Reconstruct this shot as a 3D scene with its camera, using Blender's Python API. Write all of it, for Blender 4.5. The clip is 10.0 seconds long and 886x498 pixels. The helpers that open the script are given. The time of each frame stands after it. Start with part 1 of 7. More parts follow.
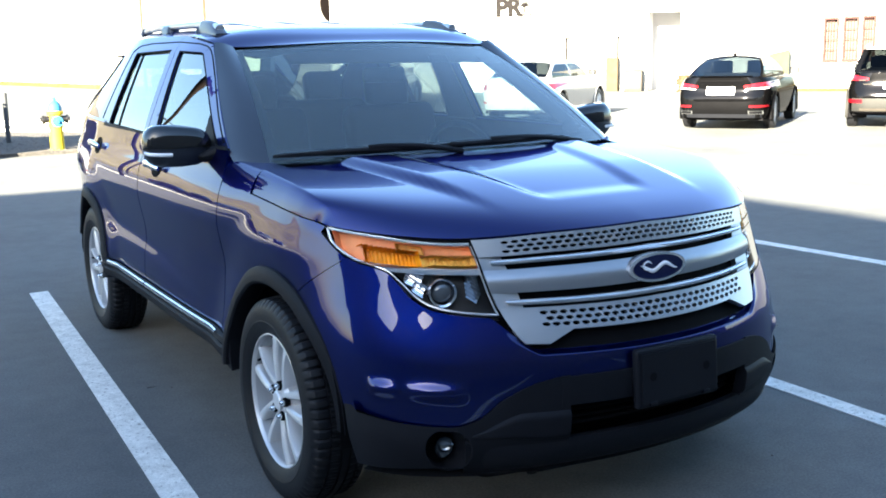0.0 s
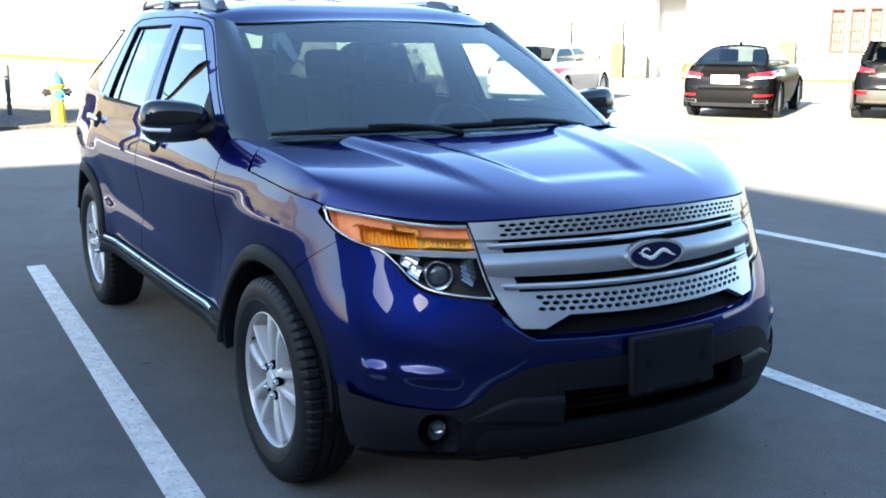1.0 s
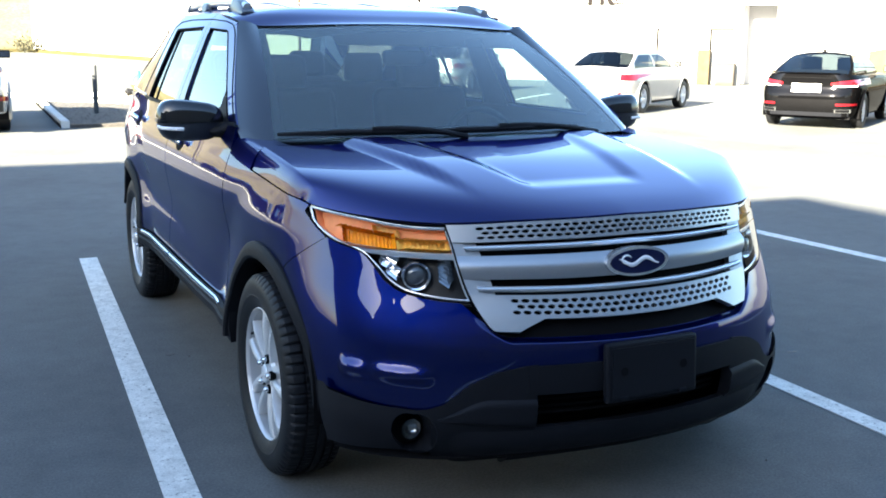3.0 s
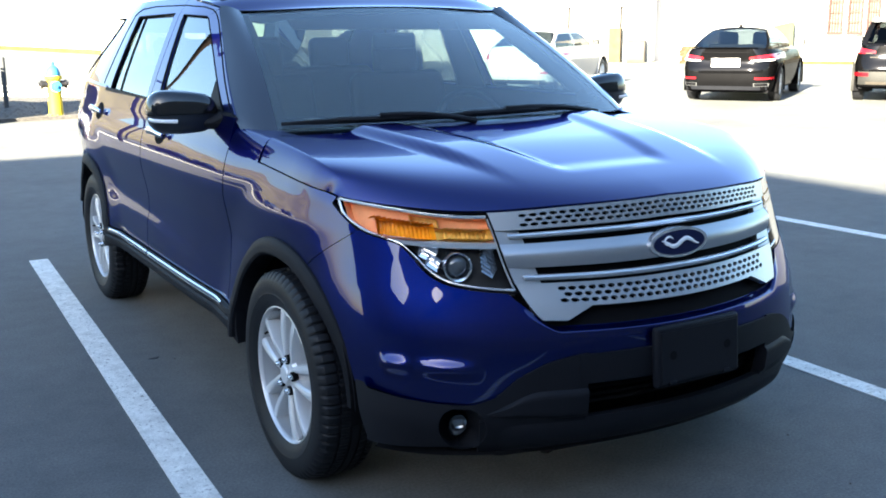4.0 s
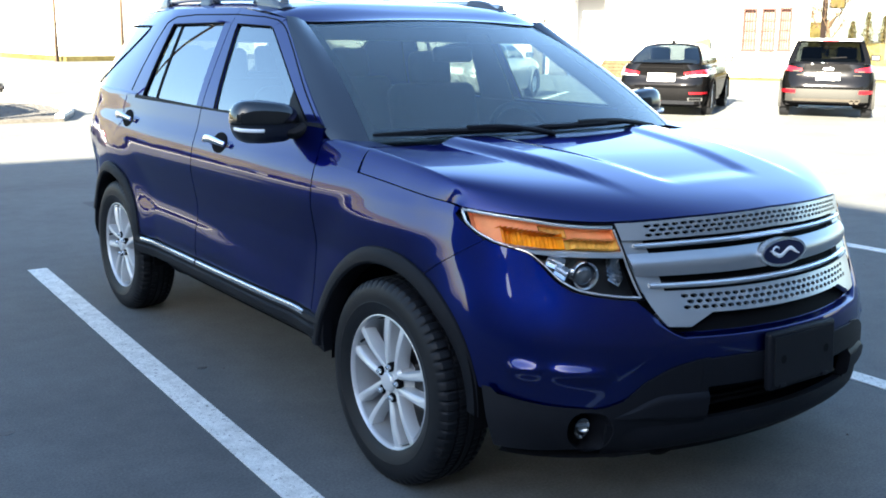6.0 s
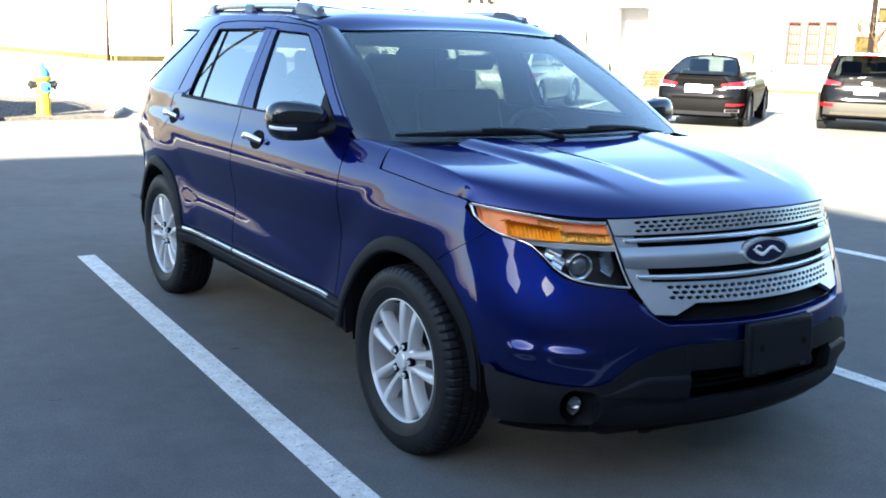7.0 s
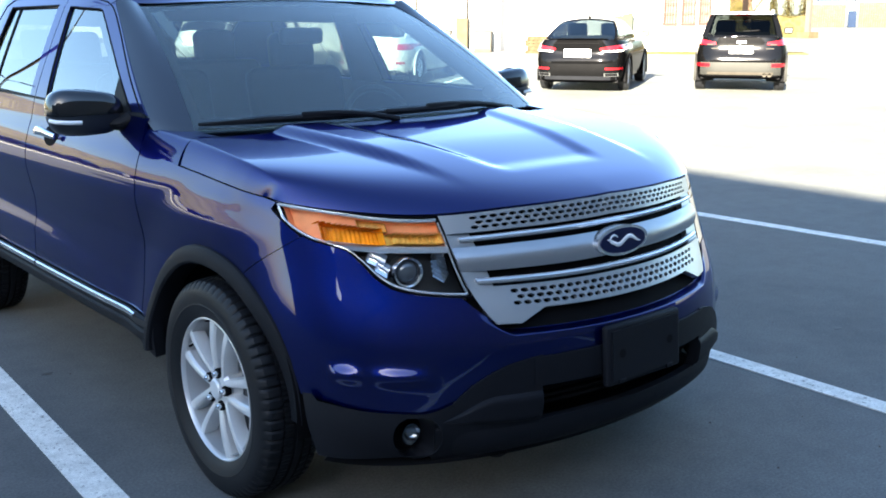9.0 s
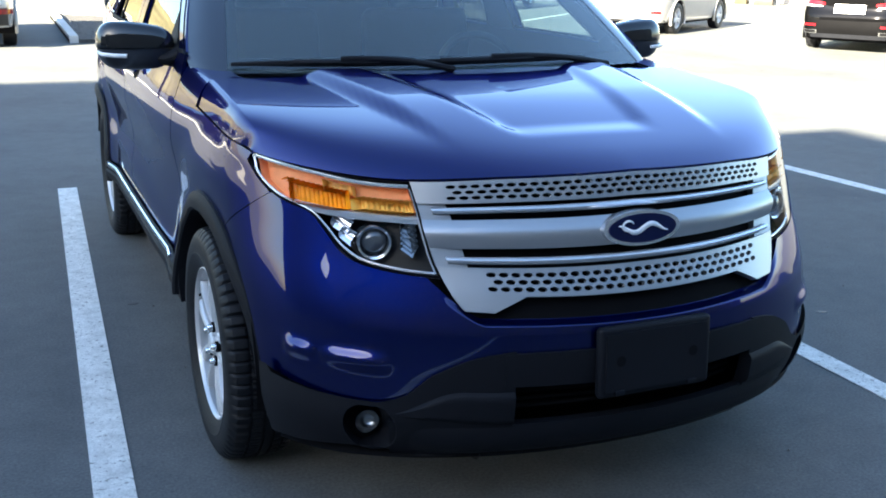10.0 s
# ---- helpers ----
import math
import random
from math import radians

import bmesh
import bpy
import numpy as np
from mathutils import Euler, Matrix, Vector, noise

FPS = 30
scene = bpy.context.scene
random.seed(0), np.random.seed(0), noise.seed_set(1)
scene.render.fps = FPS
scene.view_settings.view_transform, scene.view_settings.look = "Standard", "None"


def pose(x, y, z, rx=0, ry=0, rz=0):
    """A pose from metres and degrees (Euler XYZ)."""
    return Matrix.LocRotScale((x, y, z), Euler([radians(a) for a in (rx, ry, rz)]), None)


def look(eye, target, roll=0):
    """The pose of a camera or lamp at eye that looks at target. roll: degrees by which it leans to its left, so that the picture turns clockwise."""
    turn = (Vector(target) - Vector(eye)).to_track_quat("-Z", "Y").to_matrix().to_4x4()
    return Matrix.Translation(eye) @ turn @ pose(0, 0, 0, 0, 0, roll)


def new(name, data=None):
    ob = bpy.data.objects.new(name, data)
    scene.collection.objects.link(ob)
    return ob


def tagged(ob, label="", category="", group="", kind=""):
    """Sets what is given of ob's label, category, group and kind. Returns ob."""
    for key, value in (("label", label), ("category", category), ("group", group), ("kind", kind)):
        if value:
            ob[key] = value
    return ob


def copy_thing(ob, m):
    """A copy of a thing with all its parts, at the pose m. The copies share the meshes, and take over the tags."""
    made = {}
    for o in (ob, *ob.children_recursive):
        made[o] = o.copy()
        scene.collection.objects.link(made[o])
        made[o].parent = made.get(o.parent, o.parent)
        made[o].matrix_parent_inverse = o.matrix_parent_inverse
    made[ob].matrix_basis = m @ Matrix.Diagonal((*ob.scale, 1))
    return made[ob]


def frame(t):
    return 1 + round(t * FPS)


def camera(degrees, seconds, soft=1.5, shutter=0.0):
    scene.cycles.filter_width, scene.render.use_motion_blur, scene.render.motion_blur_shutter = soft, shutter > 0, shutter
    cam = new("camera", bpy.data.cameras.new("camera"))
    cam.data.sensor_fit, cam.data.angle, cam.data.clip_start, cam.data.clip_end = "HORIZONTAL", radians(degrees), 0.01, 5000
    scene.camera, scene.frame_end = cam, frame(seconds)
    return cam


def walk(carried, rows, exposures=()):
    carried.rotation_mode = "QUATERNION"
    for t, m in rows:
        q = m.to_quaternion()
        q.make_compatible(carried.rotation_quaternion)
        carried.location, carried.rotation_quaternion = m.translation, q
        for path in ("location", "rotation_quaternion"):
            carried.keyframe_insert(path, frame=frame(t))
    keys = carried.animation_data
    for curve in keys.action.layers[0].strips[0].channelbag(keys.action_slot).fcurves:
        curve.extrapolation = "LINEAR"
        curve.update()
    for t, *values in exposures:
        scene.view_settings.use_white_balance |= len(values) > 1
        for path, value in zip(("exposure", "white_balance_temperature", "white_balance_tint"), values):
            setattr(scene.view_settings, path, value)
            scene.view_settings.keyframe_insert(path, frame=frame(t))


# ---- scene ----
cam = camera(47.0, 10.0, soft=1.8)
PATH = [
    (0, (-2.161, -3.267, 1.556), (-1.186, -1.562, 1.181), -1.1),
    (0.5, (-2.189, -3.231, 1.549), (-1.216, -1.526, 1.165), -0.8),
    (1, (-2.14, -3.252, 1.549), (-1.169, -1.552, 1.141), 0.2),
    (1.5, (-1.951, -3.386, 1.548), (-1.053, -1.646, 1.14), 1.0),
    (2, (-1.813, -3.47, 1.55), (-0.99, -1.687, 1.172), 2.2),
    (2.5, (-1.779, -3.472, 1.553), (-0.993, -1.676, 1.157), 1.4),
    (4, (-2.157, -3.156, 1.546), (-1.185, -1.462, 1.113), -0.5),
    (4.5, (-2.198, -2.946, 1.546), (-1.173, -1.288, 1.097), 0.8),
    (5, (-2.325, -2.835, 1.555), (-1.233, -1.214, 1.13), 0.8),
    (5.5, (-2.587, -2.779, 1.559), (-1.438, -1.196, 1.141), 0.3),
    (7, (-2.88, -3.206, 1.581), (-1.817, -1.561, 1.176), 1.8),
    (7.5, (-2.871, -3.251, 1.586), (-1.744, -1.646, 1.194), 0.9),
    (8, (-2.809, -3.191, 1.573), (-1.688, -1.581, 1.185), 1.2),
    (8.5, (-2.635, -2.991, 1.574), (-1.494, -1.392, 1.195), 1.5),
    (9, (-2.359, -2.91, 1.573), (-1.141, -1.39, 1.118), -0.1),
    (9.5, (-1.959, -3.004, 1.576), (-0.987, -1.328, 1.079), 0.7),
    (10, (-1.48, -3.01, 1.555), (-0.724, -1.244, 0.998), 1.3),
]
walk(cam, [(t, look(eye, target, roll)) for t, eye, target, roll in PATH], exposures=[(0.0, 4.43, 5980, 6), (10.0, 4.43, 5980, 6)])

# ---- world, sun, exposure ----
SUN_EL = radians(20.0)
world = bpy.data.worlds.new("sky")
scene.world = world
world.use_nodes = True
wn = world.node_tree
sky = wn.nodes.new("ShaderNodeTexSky")
sky.sky_type, sky.sun_disc = "NISHITA", False
sky.sun_elevation = SUN_EL
sky.sun_rotation = math.atan2(-0.84, -0.54)
sky.air_density, sky.dust_density, sky.ozone_density = 1.0, 1.0, 1.8
wn.links.new(sky.outputs[0], wn.nodes["Background"].inputs[0])
wn.nodes["Background"].inputs[1].default_value = 0.0318
sun = new("sun", bpy.data.lights.new("sun", "SUN"))
sun.data.energy, sun.data.angle, sun.data.color = 4.3, radians(0.3), (1.0, 0.84, 0.60)
travel = Vector((0.84 * math.cos(SUN_EL), 0.54 * math.cos(SUN_EL), -math.sin(SUN_EL)))
sun.matrix_world = travel.to_track_quat("-Z", "Y").to_matrix().to_4x4()


# ---- materials ----
def material(name, color=(0.5, 0.5, 0.5), rough=0.5, metal=0.0, coat=0.0, coat_rough=0.03, coat_ior=1.5, vary=0.0, scale=8.0, bump=0.0, bump_scale=200.0, fine=0.0, spec=0.5, emit=None, rough_vary=0.0):
    """A procedural surface: two scales of noise on the colour, fine relief, optional clear coat."""
    m = bpy.data.materials.new(name)
    m.use_nodes = True
    nt = m.node_tree
    b = nt.nodes["Principled BSDF"]
    b.inputs["Base Color"].default_value = (*color, 1)
    b.inputs["Roughness"].default_value = rough
    b.inputs["Metallic"].default_value = metal
    b.inputs["Specular IOR Level"].default_value = spec
    b.inputs["Coat Weight"].default_value = coat
    b.inputs["Coat Roughness"].default_value = coat_rough
    b.inputs["Coat IOR"].default_value = coat_ior
    if emit:
        b.inputs["Emission Color"].default_value = (*emit[0], 1)
        b.inputs["Emission Strength"].default_value = emit[1]
    tc = nt.nodes.new("ShaderNodeTexCoord")
    if vary or fine or rough_vary:
        n1 = nt.nodes.new("ShaderNodeTexNoise")
        n1.inputs["Scale"].default_value, n1.inputs["Detail"].default_value = scale, 5
        n2 = nt.nodes.new("ShaderNodeTexNoise")
        n2.inputs["Scale"].default_value, n2.inputs["Detail"].default_value = bump_scale, 3
        nt.links.new(tc.outputs["Object"], n1.inputs["Vector"])
        nt.links.new(tc.outputs["Object"], n2.inputs["Vector"])
        def spread(n, amount):
            r = nt.nodes.new("ShaderNodeMapRange")
            r.inputs["From Min"].default_value, r.inputs["From Max"].default_value = 0.3, 0.7
            r.inputs["To Min"].default_value, r.inputs["To Max"].default_value = 1 - amount, 1 + amount
            nt.links.new(n.outputs[0], r.inputs["Value"])
            return r
        r1, r2 = spread(n1, vary), spread(n2, fine)
        mul = nt.nodes.new("ShaderNodeMath")
        mul.operation = "MULTIPLY"
        nt.links.new(r1.outputs[0], mul.inputs[0])
        nt.links.new(r2.outputs[0], mul.inputs[1])
        tint = nt.nodes.new("ShaderNodeVectorMath")
        tint.operation = "SCALE"
        tint.inputs[0].default_value = color
        nt.links.new(mul.outputs[0], tint.inputs["Scale"])
        nt.links.new(tint.outputs[0], b.inputs["Base Color"])
        if rough_vary:
            rr = spread(n1, rough_vary)
            rm = nt.nodes.new("ShaderNodeMath")
            rm.operation = "MULTIPLY"
            rm.inputs[1].default_value = rough
            nt.links.new(rr.outputs[0], rm.inputs[0])
            nt.links.new(rm.outputs[0], b.inputs["Roughness"])
    if bump:
        nb = nt.nodes.new("ShaderNodeTexNoise")
        nb.inputs["Scale"].default_value, nb.inputs["Detail"].default_value = bump_scale, 4
        nt.links.new(tc.outputs["Object"], nb.inputs["Vector"])
        bp = nt.nodes.new("ShaderNodeBump")
        bp.inputs["Strength"].default_value, bp.inputs["Distance"].default_value = 1.0, bump
        nt.links.new(nb.outputs[0], bp.inputs["Height"])
        nt.links.new(bp.outputs[0], b.inputs["Normal"])
    return m


def glass(name, tint=(0.8, 0.85, 0.85), ior=1.5, rough=0.0, film=0.0, mirror=0.0):
    """Thin pane: clear with a tint, gloss by Fresnel, and a film of dust and painted sky haze."""
    m = bpy.data.materials.new(name)
    m.use_nodes = True
    nt = m.node_tree
    nt.nodes.remove(nt.nodes["Principled BSDF"])
    t, g, f, x = (nt.nodes.new(k) for k in ("ShaderNodeBsdfTransparent", "ShaderNodeBsdfGlossy", "ShaderNodeFresnel", "ShaderNodeMixShader"))
    t.inputs[0].default_value = (*tint, 1)
    g.inputs["Roughness"].default_value = rough
    f.inputs["IOR"].default_value = ior
    lift = nt.nodes.new("ShaderNodeMapRange")
    lift.inputs["To Min"].default_value = mirror
    nt.links.new(f.outputs[0], lift.inputs["Value"])
    nt.links.new(lift.outputs[0], x.inputs[0])
    nt.links.new(t.outputs[0], x.inputs[1])
    nt.links.new(g.outputs[0], x.inputs[2])
    last = x
    if film:
        d, y = nt.nodes.new("ShaderNodeBsdfDiffuse"), nt.nodes.new("ShaderNodeMixShader")
        # bluish diffuse veil: sky reflection and haze painted in, with a little dust
        d.inputs[0].default_value = (0.50, 0.66, 0.72, 1)
        y.inputs[0].default_value = film
        nt.links.new(x.outputs[0], y.inputs[1])
        nt.links.new(d.outputs[0], y.inputs[2])
        last = y
    nt.links.new(last.outputs[0], nt.nodes["Material Output"].inputs[0])
    return m


def blotched(name, base, patch, scale, lo, hi, amount, grit, fine, bump):
    """Rough ground: base colour with uneven patches of a second one, fine grit and relief."""
    m = material(name, base, 0.87, bump=bump, bump_scale=grit)
    nt = m.node_tree
    b = nt.nodes["Principled BSDF"]
    b.inputs["Specular IOR Level"].default_value = 0.3
    tc = nt.nodes.new("ShaderNodeTexCoord")
    def noise_at(sc, detail, rough):
        n = nt.nodes.new("ShaderNodeTexNoise")
        n.inputs["Scale"].default_value, n.inputs["Detail"].default_value, n.inputs["Roughness"].default_value = sc, detail, rough
        nt.links.new(tc.outputs["Object"], n.inputs["Vector"])
        return n
    def span(n, a, c, d, e):
        r = nt.nodes.new("ShaderNodeMapRange")
        for key, val in (("From Min", a), ("From Max", c), ("To Min", d), ("To Max", e)):
            r.inputs[key].default_value = val
        nt.links.new(n.outputs[0], r.inputs["Value"])
        return r
    mask = span(noise_at(scale, 9, 0.62), lo, hi, 0.0, amount)
    mix = nt.nodes.new("ShaderNodeMix")
    mix.data_type = "RGBA"
    mix.inputs["A"].default_value, mix.inputs["B"].default_value = (*base, 1), (*patch, 1)
    nt.links.new(mask.outputs[0], mix.inputs["Factor"])
    broad = span(noise_at(scale * 0.23, 6, 0.6), 0.3, 0.7, 0.80, 1.18)
    speck = span(noise_at(grit * 0.8, 3, 0.7), 0.3, 0.7, 1 - fine, 1 + fine)
    mottle = span(noise_at(scale * 11.0, 5, 0.7), 0.3, 0.7, 0.88, 1.12)
    mul, twice = nt.nodes.new("ShaderNodeMath"), nt.nodes.new("ShaderNodeMath")
    mul.operation = twice.operation = "MULTIPLY"
    nt.links.new(broad.outputs[0], twice.inputs[0])
    nt.links.new(mottle.outputs[0], twice.inputs[1])
    nt.links.new(twice.outputs[0], mul.inputs[0])
    nt.links.new(speck.outputs[0], mul.inputs[1])
    out = nt.nodes.new("ShaderNodeVectorMath")
    out.operation = "SCALE"
    nt.links.new(mix.outputs["Result"], out.inputs[0])
    nt.links.new(mul.outputs[0], out.inputs["Scale"])
    nt.links.new(out.outputs[0], b.inputs["Base Color"])
    return m


M = {
    "asphalt": blotched("asphalt", (0.098, 0.101, 0.100), (0.056, 0.058, 0.060), 0.6, 0.48, 0.70, 0.62, 120.0, 0.28, 0.0012),
    "line_paint": blotched("line_paint", (0.60, 0.595, 0.56), (0.15, 0.15, 0.14), 55.0, 0.57, 0.66, 0.85, 190.0, 0.2, 0.0014),
    "paint": material("blue_paint", (0.0008, 0.0052, 0.082), 0.29, spec=0.1, metal=0.85, coat=1.0, coat_rough=0.004, coat_ior=1.5, fine=0.12, vary=0.02, scale=3.0, bump_scale=900.0),
    "black_plastic": material("black_plastic", (0.0080, 0.0087, 0.0115), 0.58, spec=0.12, vary=0.08, scale=6.0, bump=0.0006, bump_scale=500.0),
    "gloss_black": material("gloss_black", (0.008, 0.008, 0.009), 0.12, coat=0.5),
    "dark": material("dark_void", (0.004, 0.004, 0.005), 0.8, spec=0.08),
    "silver": material("silver_paint", (0.38, 0.395, 0.41), 0.34, metal=0.7, coat=0.12, vary=0.02, scale=10.0),
    "chrome": material("chrome", (0.90, 0.90, 0.90), 0.15, metal=1.0),
    "alloy": material("alloy_paint", (0.58, 0.59, 0.60), 0.38, metal=0.35, coat=0.3, coat_rough=0.08, vary=0.03, scale=9.0),
    # darker alloy copy: shade deep inside the wheel put into the colour
    "alloy_barrel": material("alloy_barrel", (0.42, 0.43, 0.44), 0.4, metal=0.5, vary=0.05, scale=9.0),
    "rubber": material("tyre_rubber", (0.0075, 0.008, 0.0100), 0.5, spec=0.2, vary=0.15, scale=12.0, bump=0.0005, bump_scale=300.0),
    "steel": material("brake_steel", (0.06, 0.058, 0.06), 0.45, metal=0.9, vary=0.2, scale=20.0),
    "amber": material("amber_lens", (1.0, 0.38, 0.010), 0.25, spec=0.15, coat=0.15, vary=0.15, scale=40.0),
    "reflector": material("reflector", (0.8, 0.8, 0.82), 0.12, metal=0.95),
    "amber_pale": material("amber_pale", (0.95, 0.40, 0.17), 0.4, spec=0.1, vary=0.08, scale=25.0),
    "amber_gold": material("amber_gold", (1.0, 0.62, 0.14), 0.25, spec=0.2, coat=0.15, vary=0.2, scale=60.0),
    "lamp_inner": material("lamp_inner", (0.010, 0.011, 0.013), 0.3, spec=0.3),
    "smoke_reflector": material("smoke_reflector", (0.30, 0.31, 0.32), 0.15, metal=0.9),
    "red_lens": material("red_lens", (0.144, 0.0036, 0.0072), 0.1),
    "white_lens": material("white_lens", (0.8, 0.8, 0.8), 0.15, coat=0.6),
    "interior": material("interior_trim", (0.022, 0.023, 0.026), 0.75, vary=0.12, scale=10.0, bump=0.0005, bump_scale=400.0),
    "headliner": material("headliner", (0.3, 0.3, 0.29), 0.9, vary=0.06, scale=10.0),
    "cloth": material("seat_cloth", (0.014, 0.015, 0.017), 0.9, vary=0.15, scale=20.0, bump=0.0008, bump_scale=500.0),
    "badge_blue": material("badge_blue", (0.004, 0.007, 0.04), 0.35, spec=0.25),
    "windshield": glass("windshield_glass", (0.62, 0.84, 0.82), 1.75, film=0.078),
    "side_glass": glass("side_glass", (0.62, 0.70, 0.70), 2.0, mirror=0.27),
    "privacy": glass("privacy_glass", (0.16, 0.175, 0.17), 2.2, mirror=0.32),
    "bay_wall": material("bay_wall", (0.45, 0.45, 0.46), 0.8, vary=0.05, scale=1.0),
    "bright_strip": material("bright_strip", (0.82, 0.83, 0.85), 0.2, metal=0.7, coat=0.4),
    "grit": material("grit_stone", (0.12, 0.11, 0.10), 0.8, vary=0.9, scale=3.0),
    "stain": material("oil_stain", (0.035, 0.034, 0.033), 0.6, vary=0.3, scale=20.0),
    "white_satin": material("white_satin", (0.85, 0.86, 0.88), 0.3, coat=0.3),
    "badge_rim": material("badge_rim", (0.72, 0.73, 0.75), 0.22, metal=0.8, coat=0.3),
    "lens": glass("lamp_lens", (0.95, 0.96, 0.97), 1.025),
    "glass_ball": material("projector_glass", (0.10, 0.11, 0.12), 0.03, metal=0.3, coat=1.0),
    "pillar_black": material("pillar_black", (0.013, 0.0155, 0.023), 0.3, coat=0.65, coat_rough=0.10, coat_ior=1.5),
    "rail_grey": material("rail_grey", (0.05, 0.054, 0.066), 0.4, coat=0.3),
    "rail_silver": material("rail_silver", (0.6, 0.61, 0.64), 0.3, metal=0.8, vary=0.03, scale=10.0),
    "far_side_glass": glass("far_side_glass", (0.10, 0.11, 0.11), 1.25),
    "skid": material("skid_plate_metal", (0.0374, 0.033, 0.0286), 0.7, spec=0.1, vary=0.1, scale=8.0),
    "bar_white": material("bar_white", (0.0605, 0.0605, 0.0572), 0.8, spec=0.05, vary=0.05, scale=4.0),
    # brighter copy of the dry grass, lightened against the slope's weak sunlight
    "hill_grass": material("hill_grass", (0.143, 0.127, 0.0715), 0.95, spec=0.05, vary=0.3, scale=0.1, fine=0.3, bump_scale=3.0),
    "rear_glass": glass("rear_glass", (0.34, 0.40, 0.34), 1.3),
    "post_grey": material("post_grey", (0.045, 0.048, 0.052), 0.7, spec=0.2, vary=0.1, scale=6.0),
    "far_glass": glass("far_glass", (0.30, 0.34, 0.35), 1.30, mirror=0.03),
    "black_gloss_far": material("black_car_paint", (0.018, 0.018, 0.020), 0.07, metal=0.88, spec=0.15, vary=0.05, scale=5.0),
    "white_far": material("white_car_paint", (0.26, 0.258, 0.256), 0.25, metal=0.2, coat=0.5, vary=0.02, scale=5.0),
    "silver_far": material("silver_car_paint", (0.5, 0.52, 0.56), 0.3, metal=0.5, coat=0.8),
    "grey_bumper": material("grey_bumper", (0.008, 0.0078, 0.0075), 0.7, vary=0.06, scale=8.0),
    "plate_white": material("plate_white", (0.75, 0.75, 0.72), 0.4, vary=0.04, scale=20.0),
    "brown_frame": material("brown_frame", (0.060, 0.030, 0.028), 0.8, spec=0.05, vary=0.1, scale=6.0),
    "blind": material("pale_blind", (0.10, 0.095, 0.080), 0.9, spec=0.05, vary=0.2, scale=5.0),
    "grey_trim": material("grey_metal", (0.046, 0.042, 0.038), 0.7, spec=0.1, vary=0.1, scale=4.0),
    "sign_grey": material("sign_grey", (0.011, 0.0099, 0.0099), 0.9, spec=0.05, vary=0.05, scale=4.0),
    "sign_brown": material("sign_brown", (0.0077, 0.0055, 0.00495), 0.9, spec=0.05, vary=0.1, scale=4.0),
    "sign_red": material("sign_red", (0.0198, 0.0066, 0.0066), 0.9, spec=0.05, vary=0.1, scale=2.0),
    "sign_yellow": material("sign_yellow", (0.0374, 0.0308, 0.011), 0.9, spec=0.05, vary=0.1, scale=1.0),
    "tan_board": material("tan_board", (0.062, 0.050, 0.031), 0.9, spec=0.05, vary=0.2, scale=3.0, fine=0.1, bump_scale=40.0),
    "pallet_wood": material("pallet_wood", (0.048, 0.036, 0.022), 0.9, spec=0.05, vary=0.3, scale=6.0, fine=0.15, bump_scale=60.0),
    "green_metal": material("green_metal", (0.055, 0.063, 0.033), 0.8, spec=0.05, vary=0.15, scale=3.0),
    "dry_grass": material("dry_grass", (0.055, 0.0473, 0.0198), 0.95, spec=0.05, vary=0.3, scale=0.25, fine=0.3, bump=0.05, bump_scale=4.0),
    "concrete": material("kerb_concrete", (0.48, 0.47, 0.45), 0.85, vary=0.12, scale=2.0, fine=0.1, bump=0.002, bump_scale=60.0),
    "gravel": material("gravel", (0.050, 0.046, 0.042), 0.9, vary=0.4, scale=14.0, fine=0.4, bump=0.01, bump_scale=45.0),
    "hydrant_yellow": material("hydrant_yellow", (0.42, 0.31, 0.02), 0.6, spec=0.1, vary=0.1, scale=9.0),
    "hydrant_blue": material("hydrant_blue", (0.035, 0.15, 0.26), 0.6, spec=0.1, vary=0.08, scale=9.0),
    "pole_wood": material("pole_wood", (0.05, 0.036, 0.027), 0.95, spec=0.05, vary=0.2, scale=5.0),
    "bark": material("pale_bark", (0.060, 0.042, 0.028), 0.95, spec=0.05, vary=0.25, scale=8.0),
    "needle": material("needles", (0.070, 0.062, 0.026), 0.95, spec=0.05, vary=0.3, scale=3.0),
    "bush_leaf": material("bush_leaf", (0.0248, 0.0248, 0.0124), 0.9, vary=0.3, scale=3.0),
    "blue_sheet": material("blue_sheet", (0.011, 0.0176, 0.0374), 0.9, spec=0.05, vary=0.1, scale=2.0),
    "pale_pole": material("pale_pole", (0.05, 0.045, 0.038), 0.7, vary=0.05, scale=2.0),
    "white_wall": material("white_wall", (0.34, 0.335, 0.32), 0.8, vary=0.05, scale=0.4, fine=0.05, bump=0.002, bump_scale=20.0),
    "dark_wall": material("dark_wall", (0.12, 0.118, 0.116), 0.8, vary=0.1, scale=0.5, bump=0.003, bump_scale=15.0),
}

# deep blue flakes: the metallic layer keeps its colour at the edges
M["paint"].node_tree.nodes["Principled BSDF"].inputs["Specular Tint"].default_value = (0.10, 0.16, 0.62, 1)
# black flakes stay dark at the edges too
M["black_gloss_far"].node_tree.nodes["Principled BSDF"].inputs["Specular Tint"].default_value = (0.12, 0.11, 0.10, 1)


